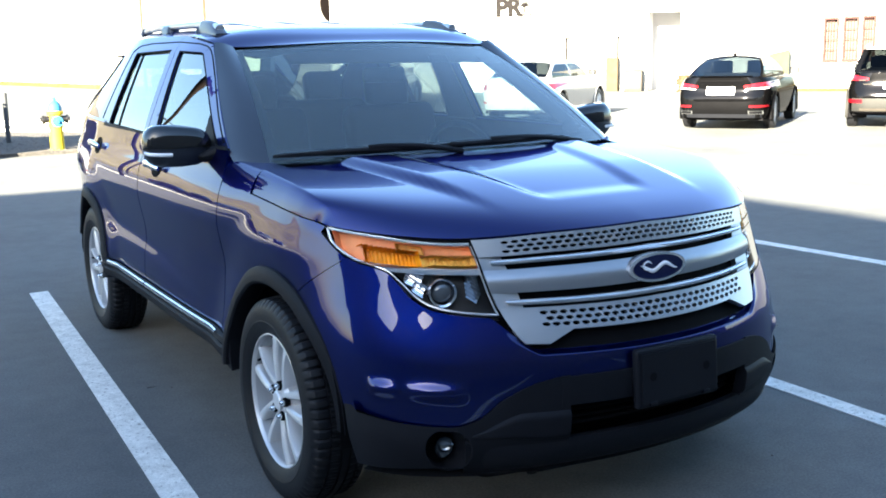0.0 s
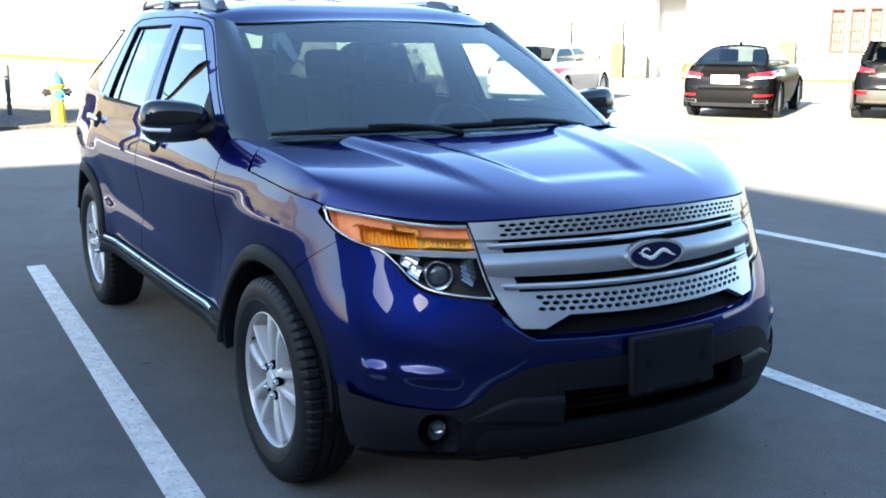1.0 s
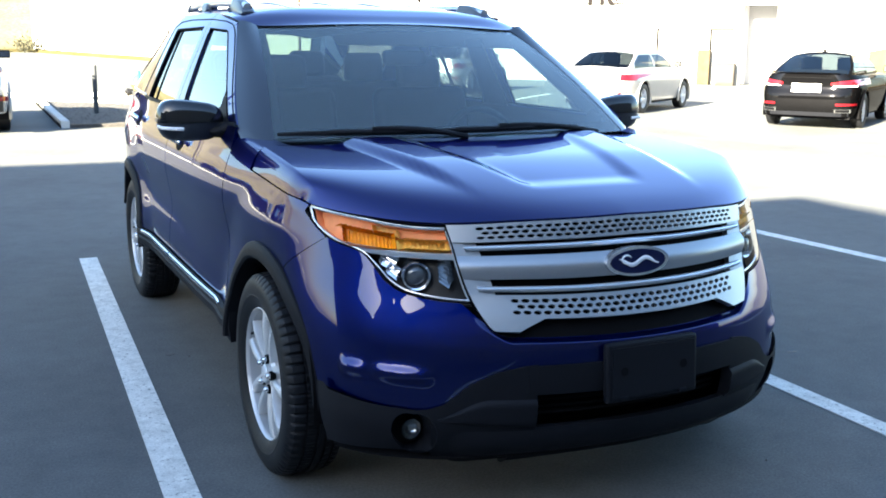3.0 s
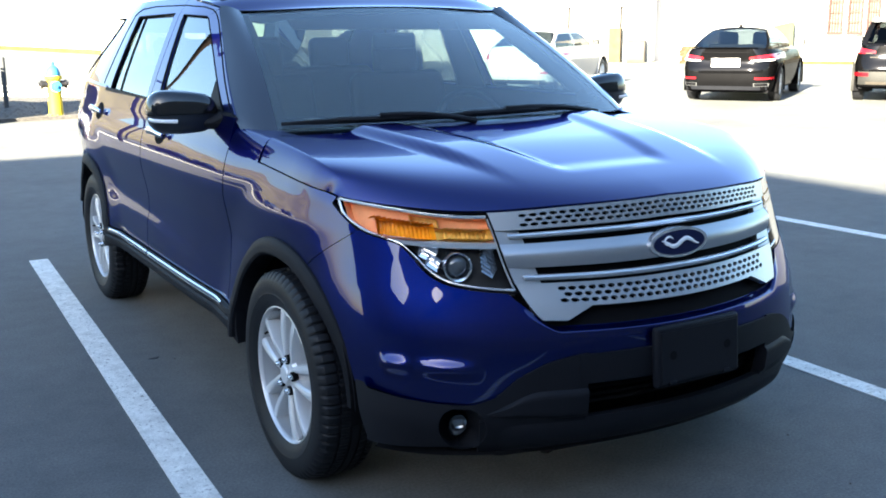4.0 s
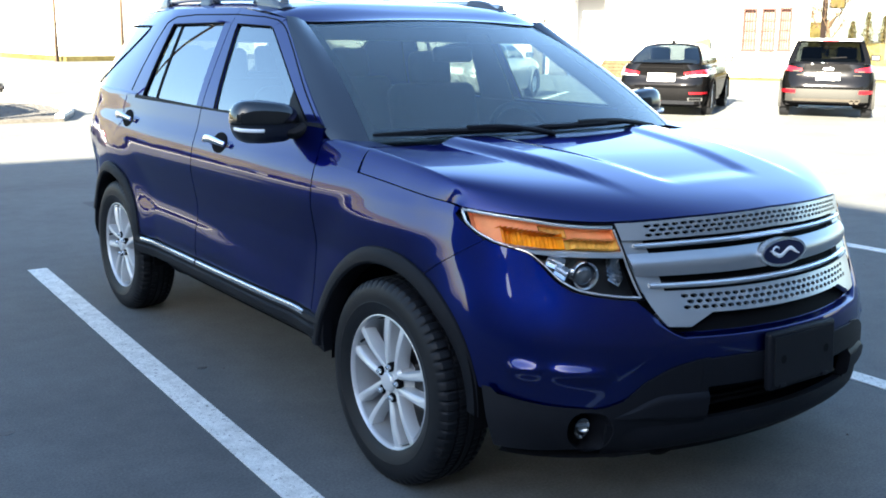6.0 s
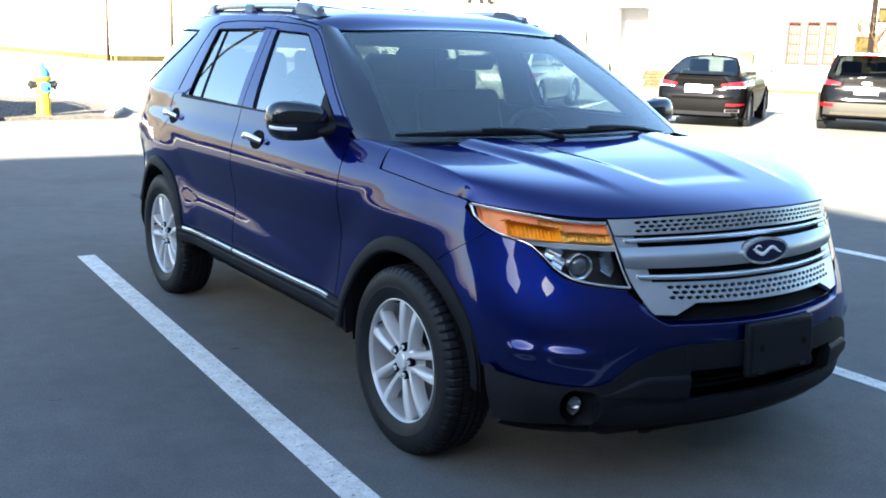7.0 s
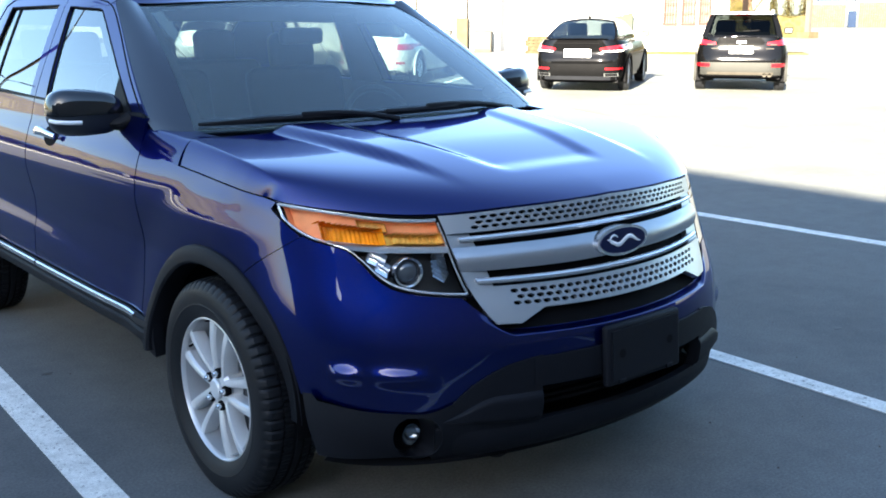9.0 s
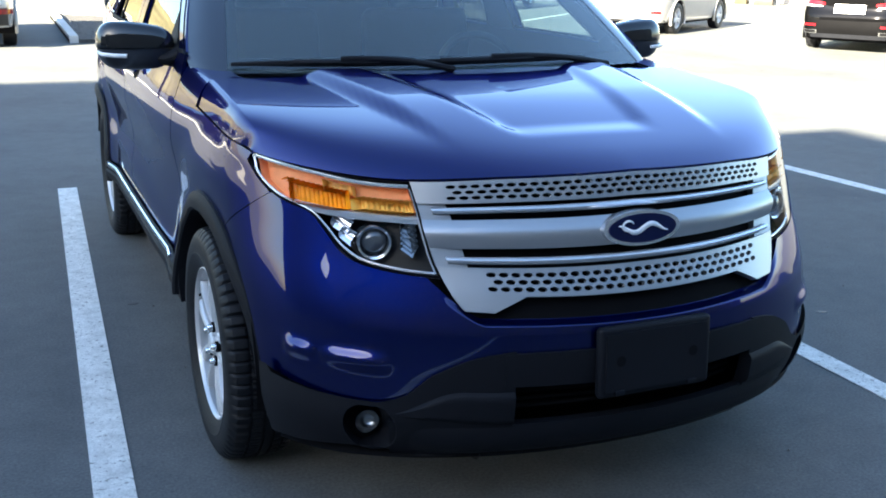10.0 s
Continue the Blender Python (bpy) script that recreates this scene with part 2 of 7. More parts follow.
# ---- mesh helpers ----
def spline(*pts):
    """Smooth monotone curve through (x, y) control pairs."""
    xs, ys = [p[0] for p in pts], [p[1] for p in pts]
    n = len(xs)
    d = [(ys[i + 1] - ys[i]) / (xs[i + 1] - xs[i]) for i in range(n - 1)]
    m = [d[0]] + [0 if d[i - 1] * d[i] <= 0 else 2 * d[i - 1] * d[i] / (d[i - 1] + d[i]) for i in range(1, n - 1)] + [d[-1]]
    def f(x):
        if x <= xs[0]:
            return ys[0]
        if x >= xs[-1]:
            return ys[-1]
        i = 0
        while x > xs[i + 1]:
            i += 1
        h = xs[i + 1] - xs[i]
        t = (x - xs[i]) / h
        return (2 * t ** 3 - 3 * t * t + 1) * ys[i] + (t ** 3 - 2 * t * t + t) * h * m[i] + (3 * t * t - 2 * t ** 3) * ys[i + 1] + (t ** 3 - t * t) * h * m[i + 1]
    return f


def polyline(*pts):
    """Curve in a plane: t in 0..1 along the straight pieces between the points."""
    acc = [0.0]
    for a, b in zip(pts, pts[1:]):
        acc.append(acc[-1] + math.dist(a, b))
    def f(t):
        L = t * acc[-1]
        i = 0
        while i < len(pts) - 2 and L > acc[i + 1]:
            i += 1
        k = (L - acc[i]) / max(1e-9, acc[i + 1] - acc[i])
        return tuple(a + (b - a) * k for a, b in zip(pts[i], pts[i + 1]))
    return f


def smoothstep(a, b, x):
    t = min(1.0, max(0.0, (x - a) / (b - a)))
    return t * t * (3 - 2 * t)


def lin(a, b, n):
    return [a + (b - a) * i / n for i in range(n + 1)]


def mesh_part(name, verts, faces, mat, parent=None, label="", smooth=True, angle=38):
    me = bpy.data.meshes.new(name)
    me.from_pydata([tuple(v) for v in verts], [], faces)
    me.update()
    if smooth:
        me.polygons.foreach_set("use_smooth", [True] * len(me.polygons))
        me.set_sharp_from_angle(angle=radians(angle))
    me.materials.append(M[mat] if isinstance(mat, str) else mat)
    ob = new(name, me)
    if parent:
        ob.parent = parent
    if label:
        ob["label"] = label
    return ob


def part(name, bm, mat, parent=None, label="", smooth=True, angle=38):
    me = bpy.data.meshes.new(name)
    bm.normal_update()
    bm.to_mesh(me)
    bm.free()
    if smooth:
        me.polygons.foreach_set("use_smooth", [True] * len(me.polygons))
        me.set_sharp_from_angle(angle=radians(angle))
    me.materials.append(M[mat] if isinstance(mat, str) else mat)
    ob = new(name, me)
    if parent:
        ob.parent = parent
    if label:
        ob["label"] = label
    return ob


class Geo:
    """Collects vertices and faces of one part."""
    def __init__(self):
        self.v, self.f = [], []

    def grid(self, fn, us, vs, skirt=0.0, flip=False):
        """Sheet fn(u, v) with hem of depth skirt along its four borders."""
        nu, nv, o = len(us), len(vs), len(self.v)
        P = [[Vector(fn(u, w)) for w in vs] for u in us]
        for row in P:
            self.v += row
        for i in range(nu - 1):
            for j in range(nv - 1):
                q = (o + i * nv + j, o + (i + 1) * nv + j, o + (i + 1) * nv + j + 1, o + i * nv + j + 1)
                self.f.append(q[::-1] if flip else q)
        if skirt:
            def nrm(i, j):
                a = P[min(i + 1, nu - 1)][j] - P[max(i - 1, 0)][j]
                b = P[i][min(j + 1, nv - 1)] - P[i][max(j - 1, 0)]
                n = a.cross(b)
                n = -n if flip else n
                return n.normalized() if n.length > 1e-12 else Vector((0, 0, 1))
            loops = [[(i, 0) for i in range(nu)][::-1], [(i, nv - 1) for i in range(nu)], [(0, j) for j in range(nv)], [(nu - 1, j) for j in range(nv)][::-1]]
            for lp in loops:
                b = len(self.v)
                for i, j in lp:
                    self.v += [P[i][j], P[i][j] - nrm(i, j) * skirt]
                for k in range(len(lp) - 1):
                    q = (b + 2 * k, b + 2 * k + 1, b + 2 * k + 3, b + 2 * k + 2)
                    self.f.append(q if flip else q[::-1])
        return self

    def tube(self, pts, radii, n=10, caps=True, up=(0, 0, 1)):
        """Swept tube along points; radii: one, or (across, up) pairs."""
        o, m = len(self.v), len(pts)
        pts = [Vector(p) for p in pts]
        for i, p in enumerate(pts):
            d = (pts[min(i + 1, m - 1)] - pts[max(i - 1, 0)]).normalized()
            side = d.cross(Vector(up))
            side = side.normalized() if side.length > 1e-6 else Vector((1, 0, 0))
            top = side.cross(d).normalized()
            r = radii[i] if isinstance(radii, list) else radii
            rx, rz = r if isinstance(r, tuple) else (r, r)
            for k in range(n):
                a = 2 * math.pi * k / n
                self.v.append(p + side * (rx * math.cos(a)) + top * (rz * math.sin(a)))
        for i in range(m - 1):
            for k in range(n):
                self.f.append((o + i * n + k, o + i * n + (k + 1) % n, o + (i + 1) * n + (k + 1) % n, o + (i + 1) * n + k))
        if caps:
            self.f.append(tuple(o + k for k in range(n))[::-1])
            self.f.append(tuple(o + (m - 1) * n + k for k in range(n)))
        return self

    def lathe(self, prof, n=48, mat=None, wob=None):
        """Revolves (axial, radius) pairs about the x axis; mat places it."""
        o, m = len(self.v), len(prof)
        for k in range(n):
            a = 2 * math.pi * k / n
            for ax, r in prof:
                p = Vector((ax, r * math.cos(a), r * math.sin(a)))
                self.v.append(mat @ p if mat else p)
        for k in range(n):
            for j in range(m - 1):
                self.f.append((o + k * m + j, o + k * m + j + 1, o + ((k + 1) % n) * m + j + 1, o + ((k + 1) % n) * m + j))
        return self

    def box(self, x0, x1, y0, y1, z0, z1, mat=None):
        o = len(self.v)
        for p in ((x0, y0, z0), (x1, y0, z0), (x1, y1, z0), (x0, y1, z0), (x0, y0, z1), (x1, y0, z1), (x1, y1, z1), (x0, y1, z1)):
            self.v.append(mat @ Vector(p) if mat else Vector(p))
        for q in ((3, 2, 1, 0), (4, 5, 6, 7), (0, 1, 5, 4), (1, 2, 6, 5), (2, 3, 7, 6), (3, 0, 4, 7)):
            self.f.append(tuple(o + i for i in q))
        return self

    def prism(self, outline, d0, d1, place):
        """Extrudes a planar outline [(a, b)] from depth d0 to d1; place(a, b, d) gives the point."""
        o, n = len(self.v), len(outline)
        for d in (d0, d1):
            self.v += [Vector(place(a, b, d)) for a, b in outline]
        self.f.append(tuple(range(o, o + n))[::-1])
        self.f.append(tuple(range(o + n, o + 2 * n)))
        for k in range(n):
            self.f.append((o + k, o + (k + 1) % n, o + n + (k + 1) % n, o + n + k))
        return self

    def mirrored(self):
        g = Geo()
        g.v = [Vector((-p[0], p[1], p[2])) for p in self.v]
        g.f = [tuple(reversed(q)) for q in self.f]
        return g

    def put(self, name, mat, parent=None, label="", smooth=True, angle=38):
        return mesh_part(name, self.v, self.f, mat, parent, label, smooth, angle)


def soft_box(sx, sy, sz, r=0.02, seg=3, at=(0, 0, 0)):
    """A bmesh box with rounded edges."""
    bm = bmesh.new()
    bmesh.ops.create_cube(bm, size=1)
    bmesh.ops.scale(bm, vec=(sx, sy, sz), verts=bm.verts)
    bmesh.ops.bevel(bm, geom=bm.edges[:], offset=r, segments=seg, profile=0.5, affect="EDGES")
    bmesh.ops.translate(bm, vec=at, verts=bm.verts)
    return bm


# ---- ground and setting ----
g = Geo()
g.grid(lambda u, w: (u, w, 0), [-400, -60, -20, 0, 20, 60, 400], [-400, -60, -20, 0, 20, 60, 400])
tagged(g.put("ground", "asphalt"), "grey asphalt car park surface, half in shade", "ground", kind="structure")


def stripe(x0, x1, y0, y1, label, skew=0.0):
    b = Geo().prism([(x0 + skew * y0, y0), (x1 + skew * y0, y0), (x1 + skew * y1, y1), (x0 + skew * y1, y1)], 0.0, 0.004, lambda a, c, d: (a, c, d))
    return tagged(b.put("parking_line", "line_paint", smooth=False), label, "parking line", "parking lines", "structure")


stripe(-1.355, -1.235, -6.0, 4.05, "worn white painted parking line beside the blue car", 0.027)
stripe(1.415, 1.525, -6.0, 4.05, "worn white painted parking line beside the blue car")
stripe(4.30, 4.42, -6.0, 4.05, "worn white painted parking line on an empty bay", -0.085)

def sloping_stripe(x0, y0, x1, y1):
    m = Matrix.Translation((x0, y0, 0)) @ Matrix.Rotation(math.atan2(y1 - y0, x1 - x0), 4, "Z")
    b = Geo().box(0, math.dist((x0, y0), (x1, y1)), -0.06, 0.06, 0.0, 0.004, m)
    return tagged(b.put("parking_line", "line_paint", smooth=False), "white painted parking line in the sunny yard", "parking line", "parking lines", "structure")


sloping_stripe(11.9, 14.9, 16.6, 18.7)
sloping_stripe(9.6, 19.2, 14.1, 23.6)

# unseen blocks, added out of view; their roofs shade the car and shape reflections
def block(name, label, x0, x1, y0, y1, h):
    b = Geo().box(x0, x1, y0, y1, 0, h)
    b.box(x0 - 0.15, x1 + 0.15, y0 - 0.15, y1 + 0.15, h, h + 0.25)
    return tagged(b.put(name, "dark_wall", smooth=False), label, "building", kind="structure")


SX, SY = 0.84 / math.tan(SUN_EL), 0.54 / math.tan(SUN_EL)   # reach of a shadow per metre of height
block("building_shop", "plain low shop building with flat roof", -110, 5.8 - SX * 13.0, -70, 4.4 - SY * 13.0, 12.75)
block("building_hall", "tall plain hall with flat roof far behind the bays", -130, 5.0 - SX * 18.0, -80, 9.75 - SY * 18.0, 17.75)
block("building_rear", "plain low building facing the parked blue car", -13.6, 14, -24, -6.3, 4.4)
block("building_low", "plain low store across the yard", -31.0, -21.0, -15.0, 4.0, 6.0)

grit = Geo()
rg = random.Random(11)
for k in range(160):
    x, y = rg.uniform(-3.6, 4.2), rg.uniform(-2.4, 7.5)
    d = rg.uniform(0.0025, 0.007)
    i = len(grit.v)
    grit.v += [Vector((x, y, d * 1.2))] + [Vector((x + d * math.cos(a) * rg.uniform(0.8, 1.5), y + d * math.sin(a) * rg.uniform(0.8, 1.5), 0.0)) for a in (0.3, 1.9, 3.4, 5.0)]
    grit.f += [(i, i + 1, i + 2), (i, i + 2, i + 3), (i, i + 3, i + 4), (i, i + 4, i + 1)]
tagged(grit.put("loose_grit", "grit", smooth=False), "scattered small stones on the asphalt", "grit", kind="stuff")

def oil_stain(x, y, r, seed):
    rr = random.Random(seed)
    ring = [(x + r * (0.8 + 0.4 * rr.random()) * math.cos(a), y + 0.7 * r * (0.8 + 0.4 * rr.random()) * math.sin(a)) for a in lin(0, 2 * math.pi, 14)[:-1]]
    return tagged(Geo().prism(ring, 0.0, 0.0015, lambda a, b, d: (a, b, d)).put("oil_stain", "stain", smooth=False), "small dark oil stain on the asphalt", "stain", "oil stains", "structure")


for k, (x, y, r) in enumerate(((-0.45, -1.15, 0.05), (0.25, -1.35, 0.035), (1.9, 0.4, 0.03), (2.3, -0.3, 0.025), (-1.05, 1.55, 0.025), (-2.0, 1.2, 0.03))):
    oil_stain(x, y, r, k)

# ---- the blue car ----
suv = new("parked_suv")
suv.matrix_basis = pose(0, 0, 0, 0, 0, 0.85)
tagged(suv, "shiny dark blue seven-seat car with silver grille parked in a bay", "car")

width = spline((-0.4, 0.934), (0.0, 0.944), (0.35, 0.960), (0.7, 0.978), (1.1, 0.985), (2.2, 0.985), (2.7, 0.978), (3.1, 0.958), (3.4, 0.93), (3.9, 0.87))
waist = spline((0.18, 0.075), (0.30, 0.04), (0.42, 0.012), (0.50, 0.016), (0.62, 0.026), (0.75, 0.027), (0.86, 0.010), (0.93, 0.0), (0.99, 0.004), (1.05, 0.017), (1.12, 0.042), (1.2, 0.062), (1.26, 0.08))
nose_y = spline((0.18, -0.76), (0.26, -0.80), (0.33, -0.865), (0.40, -0.905), (0.48, -0.918), (0.56, -0.924), (0.63, -0.920), (0.67, -0.908), (0.72, -0.886), (0.79, -0.853), (0.87, -0.824), (0.95, -0.797), (1.03, -0.77), (1.1, -0.74))


def corner_y(z):
    return -0.30 + 0.36 * (min(z, 1.05) - 0.5)


waist_nose = spline((0.18, 0.075), (0.30, 0.04), (0.42, 0.012), (0.50, 0.010), (0.62, 0.010), (0.75, 0.012), (0.86, 0.018), (0.93, 0.024), (0.99, 0.029), (1.05, 0.036), (1.12, 0.046), (1.2, 0.064), (1.26, 0.08))


def tuck(y, z):
    """How far the flank lies inside the greatest half width."""
    k = smoothstep(-0.42, 0.02, y)
    return waist_nose(z) * (1 - k) + waist(z) * k


def swell(y, z):
    """Outward swell of the body round the wheel arches."""
    f = 0.0
    for yc in (0.06, 2.86):
        r = math.hypot(y - yc, z - 0.367)
        f += 0.028 * (1 - smoothstep(0.44, 0.68, r)) * smoothstep(-0.50, -0.12, y)
    return f


def crease(y, z):
    """Pressed step low on the doors, falling towards the front wheel."""
    reach = smoothstep(0.72, 1.7, y) * (1 - smoothstep(2.25, 2.62, y))
    mid = 0.605 + 0.070 * smoothstep(0.75, 1.9, y)
    return 0.014 * reach * (1 - smoothstep(mid - 0.036, mid + 0.022, z)) * smoothstep(0.47, 0.56, z)


def half_width(y, z):
    """Half the car's width at a place along it, with rounded nose and tail in plan."""
    y0 = corner_y(z)
    if y < y0:
        k = min(1.0, (y0 - y) / (y0 - nose_y(z)))
        c = math.sqrt(max(0.0, 1 - k * k))
        return (width(y) - tuck(y, z)) * c + swell(y, z) * c ** 6
    x = width(y) - tuck(y, z) + swell(y, z) + crease(y, z)
    if y > 3.2:
        k = min(1.0, (y - 3.2) / 0.80)
        x *= (1 - k ** 2.7) ** (1 / 2.7)
    return x


def nose(s, z, off=0.0):
    """Place on the nose: s 0 at the middle, 1 where the corner ends, then metres along the side."""
    def raw(s, z):
        y0 = corner_y(z)
        if abs(s) > 1:
            y = y0 + (abs(s) - 1)
            return Vector((math.copysign(width(y) - tuck(y, z) + swell(y, z), s), y, z))
        a = s * math.pi / 2
        y = y0 - (y0 - nose_y(z)) * math.cos(a)
        return Vector(((width(y) - tuck(y, z)) * math.sin(a) + math.copysign(swell(y, z) * math.sin(a) ** 6, s), y, z))
    p = raw(s, z)
    if off:
        e = 1e-3
        n = (raw(s + e, z) - raw(s - e, z)).cross(raw(s, z + e) - raw(s, z - e)).normalized()
        p = p + n * off
    return p


def nose_s(x, z):
    return math.asin(min(1.0, x / (width(corner_y(z)) - tuck(corner_y(z), z)))) * 2 / math.pi


def side(y, z, off=0.0):
    """Place on the right-hand side (negative x)."""
    p = Vector((-half_width(y, z), y, z))
    if off:
        e = 2e-3
        n = (Vector((-half_width(y, z + e), y, z + e)) - Vector((-half_width(y, z - e), y, z - e))).cross(Vector((-half_width(y + e, z), y + e, z)) - Vector((-half_width(y - e, z), y - e, z))).normalized()
        if n.x > 0:
            n = -n
        p = p + n * off
    return p


def both(make, name, mat, parent, label="", angle=38):
    """The same part on both sides of the car. make() gives the one on the right-hand side."""
    g = make()
    a = g.put(name, mat, parent[0] if isinstance(parent, tuple) else parent, label, angle=angle)
    b = g.mirrored().put(name, mat, parent[1] if isinstance(parent, tuple) else parent, label, angle=angle)
    return a, b


ARCH_R = 0.468
FRONT = 0.045     # front axle, along the car
AXLE_Z = 0.367
WHEELBASE = 2.86

# hood ---------------------------------------------------------------
hood_line = spline((-0.80, 1.048), (-0.6, 1.078), (-0.3, 1.113), (0.0, 1.143), (0.35, 1.172), (0.6, 1.19))
edge_z = spline((0.0, 1.020), (0.35, 1.012), (0.62, 1.000), (0.80, 1.012), (0.915, 1.028))


def hood_top(x, y):
    """Height of the hood, with its raised middle and the sunken field inside it."""
    ax = abs(x)
    z = hood_line(y) - 0.010 * (ax / 0.9) ** 2
    t = min(1.0, max(0.0, (y + 0.62) / 1.0))
    outer = 0.44 + 0.20 * t
    slope = 0.035 + 0.055 * t
    rise = 0.024 * smoothstep(-0.66, -0.15, y)
    z += rise * (1 - smoothstep(outer - slope, outer, ax))
    inner = 0.225 + 0.19 * min(1.0, max(0.0, (y + 0.54) / 0.92))
    z -= 0.011 * (1 - smoothstep(inner - 0.045, inner + 0.02, ax)) * smoothstep(-0.58, -0.45, y)
    return z


def hood_front(a):
    s = a * 0.85
    x = abs(nose(s, 1.02).x)
    z = edge_z(x)
    return nose(s, z, 0.006)


def hood(a, v):
    f = hood_front(a)
    yr = 0.22 + 0.065 * a * a
    r_x = math.copysign(half_width(yr, 1.125) - 0.002, a) * abs(a)
    x, y = f.x + (r_x - f.x) * v, f.y + (yr - f.y) * v
    e = hood_front(1)
    ey = e.y + (0.285 - e.y) * v
    ex = e.x + (half_width(0.285, 1.125) - 0.002 - e.x) * v
    x += math.copysign(abs(a) ** 5, a) * (half_width(ey, hood_line(ey) - 0.09) - 0.001 - ex) * smoothstep(0.0, 0.12, v)
    d = v * (yr - f.y)
    z = f.z + (hood_top(x, y) - f.z) * (1 - math.exp(-d / (0.075 - 0.03 * abs(a) ** 3)))
    z += (1.028 + 0.046 * v ** 0.85 - z) * max(0.0, (abs(a) - 0.945) / 0.055) ** 2
    return Vector((x, y, z))


hv = [i / 70 for i in range(71)]
hv = [t ** 1.5 for t in hv]
ha = sorted(lin(-1, 1, 110) + [sg * (0.945 + 0.0055 * k) for sg in (-1, 1) for k in range(10)])
Geo().grid(hood, ha, hv, skirt=0.02).put("hood", "paint", suv, "blue hood with raised middle and sunken field")


def hood_edge_z(y):
    """Height of the hood's side edge."""
    v = min(1.0, max(0.0, (y - hood_front(1).y) / (0.285 - hood_front(1).y)))
    return hood(1, v).z


# nose: painted bumper ------------------------------------------------
def arch_z(y, yc=FRONT, r=ARCH_R):
    return AXLE_Z + math.sqrt(max(0.0, r * r - (y - yc) ** 2))


lamp_low = spline((0.55, 0.765), (0.614, 0.770), (0.663, 0.777), (0.71, 0.790), (0.745, 0.818), (0.775, 0.862), (0.805, 0.896), (0.835, 0.908), (0.862, 0.917), (0.885, 0.936), (0.899, 0.960), (0.908, 0.990), (0.914, 1.022))
clad_top = spline((0.0, 0.592), (0.36, 0.588), (0.46, 0.572), (0.56, 0.525), (0.63, 0.462), (0.70, 0.440), (0.80, 0.445), (0.92, 0.472))


# the same lower edge of the lamp, by the way round the nose
lamp_foot = spline(*[(nose_s(x, lamp_low(x)), lamp_low(x)) for x in lin(0.70, 0.913, 40)])
S_SEAM = 0.785   # where the bumper meets the fender, under the lamp


def bumper_high(s):
    x = nose(s, 0.8).x
    if x < 0.44:
        return 0.660 + 0.006 * (x / 0.44) ** 2
    if x < 0.56:
        return 0.666 + (lamp_low(0.56) - 0.666) * ((x - 0.44) / 0.12) ** 1.3
    if s < S_SEAM:
        z = lamp_low(nose(s, lamp_low(x)).x)
        return z + (lamp_foot(s) - z) * smoothstep(0.72, 0.80, x)
    z1 = lamp_foot(S_SEAM)
    return z1 + (0.79 - z1) * (s - S_SEAM) / (1.04 - S_SEAM)


def bumper_low(s):
    z = clad_top(nose(s, 0.5).x)
    for _ in range(12):
        p = nose(s, z)
        if p.y > FRONT - ARCH_R:
            z = 0.5 * z + 0.5 * max(clad_top(p.x), arch_z(p.y))
    return min(z, bumper_high(s) - 0.004)


def bumper(s, t):
    a = abs(s)
    z0, z1 = bumper_low(a), bumper_high(a)
    z = z0 + (z1 - z0) * t
    # two shallow swellings above the fog lamps, shaped to give oval sky highlights
    k = 0.0
    for c0, c1 in ((0.50, 0.675), (0.675, 0.78)):
        if c0 < a < c1:
            k = max(k, math.sin(math.pi * (a - c0) / (c1 - c0)) ** 0.6)
    # fuller corner under the lamp
    full = smoothstep(0.50, 0.66, a) * (1 - smoothstep(0.84, 1.0, a)) * smoothstep(0.42, 0.60, z) * (1 - smoothstep(0.66, 0.88, z))
    p = nose(s, z, 0.004 + 0.005 * full + 0.0135 * k * math.exp(-((z - 0.548) / 0.024) ** 2))
    # lip that rolls in at the top
    if a < 0.40:
        p.y += 0.03 * smoothstep(0.86, 1.0, t) * (1 - smoothstep(0.30, 0.40, a))
    return p


ss = [-1.04 + 2.08 * i / 210 for i in range(211)]
Geo().grid(bumper, ss, lin(0, 1, 64), skirt=0.02).put("bumper", "paint", suv, "blue painted front bumper")


# black lower bumper
def low_clad(s, t):
    a = abs(s)
    top = bumper_low(min(a, 0.83)) + 0.004 if a < 0.83 else 0.485
    x = nose(s, 0.45).x
    bot = 0.275 + 0.03 * smoothstep(0.35, 0.8, abs(x))
    z = bot + (top - bot) * t
    flare = 0.012 + 0.025 * smoothstep(0.55, 0.85, a) * (1 - 0.4 * t)
    return nose(s, z, flare)


S_END = 0.865
fog_x, fog_z = 0.700, 0.362


SL = 0.262   # half the open lower grille, in s
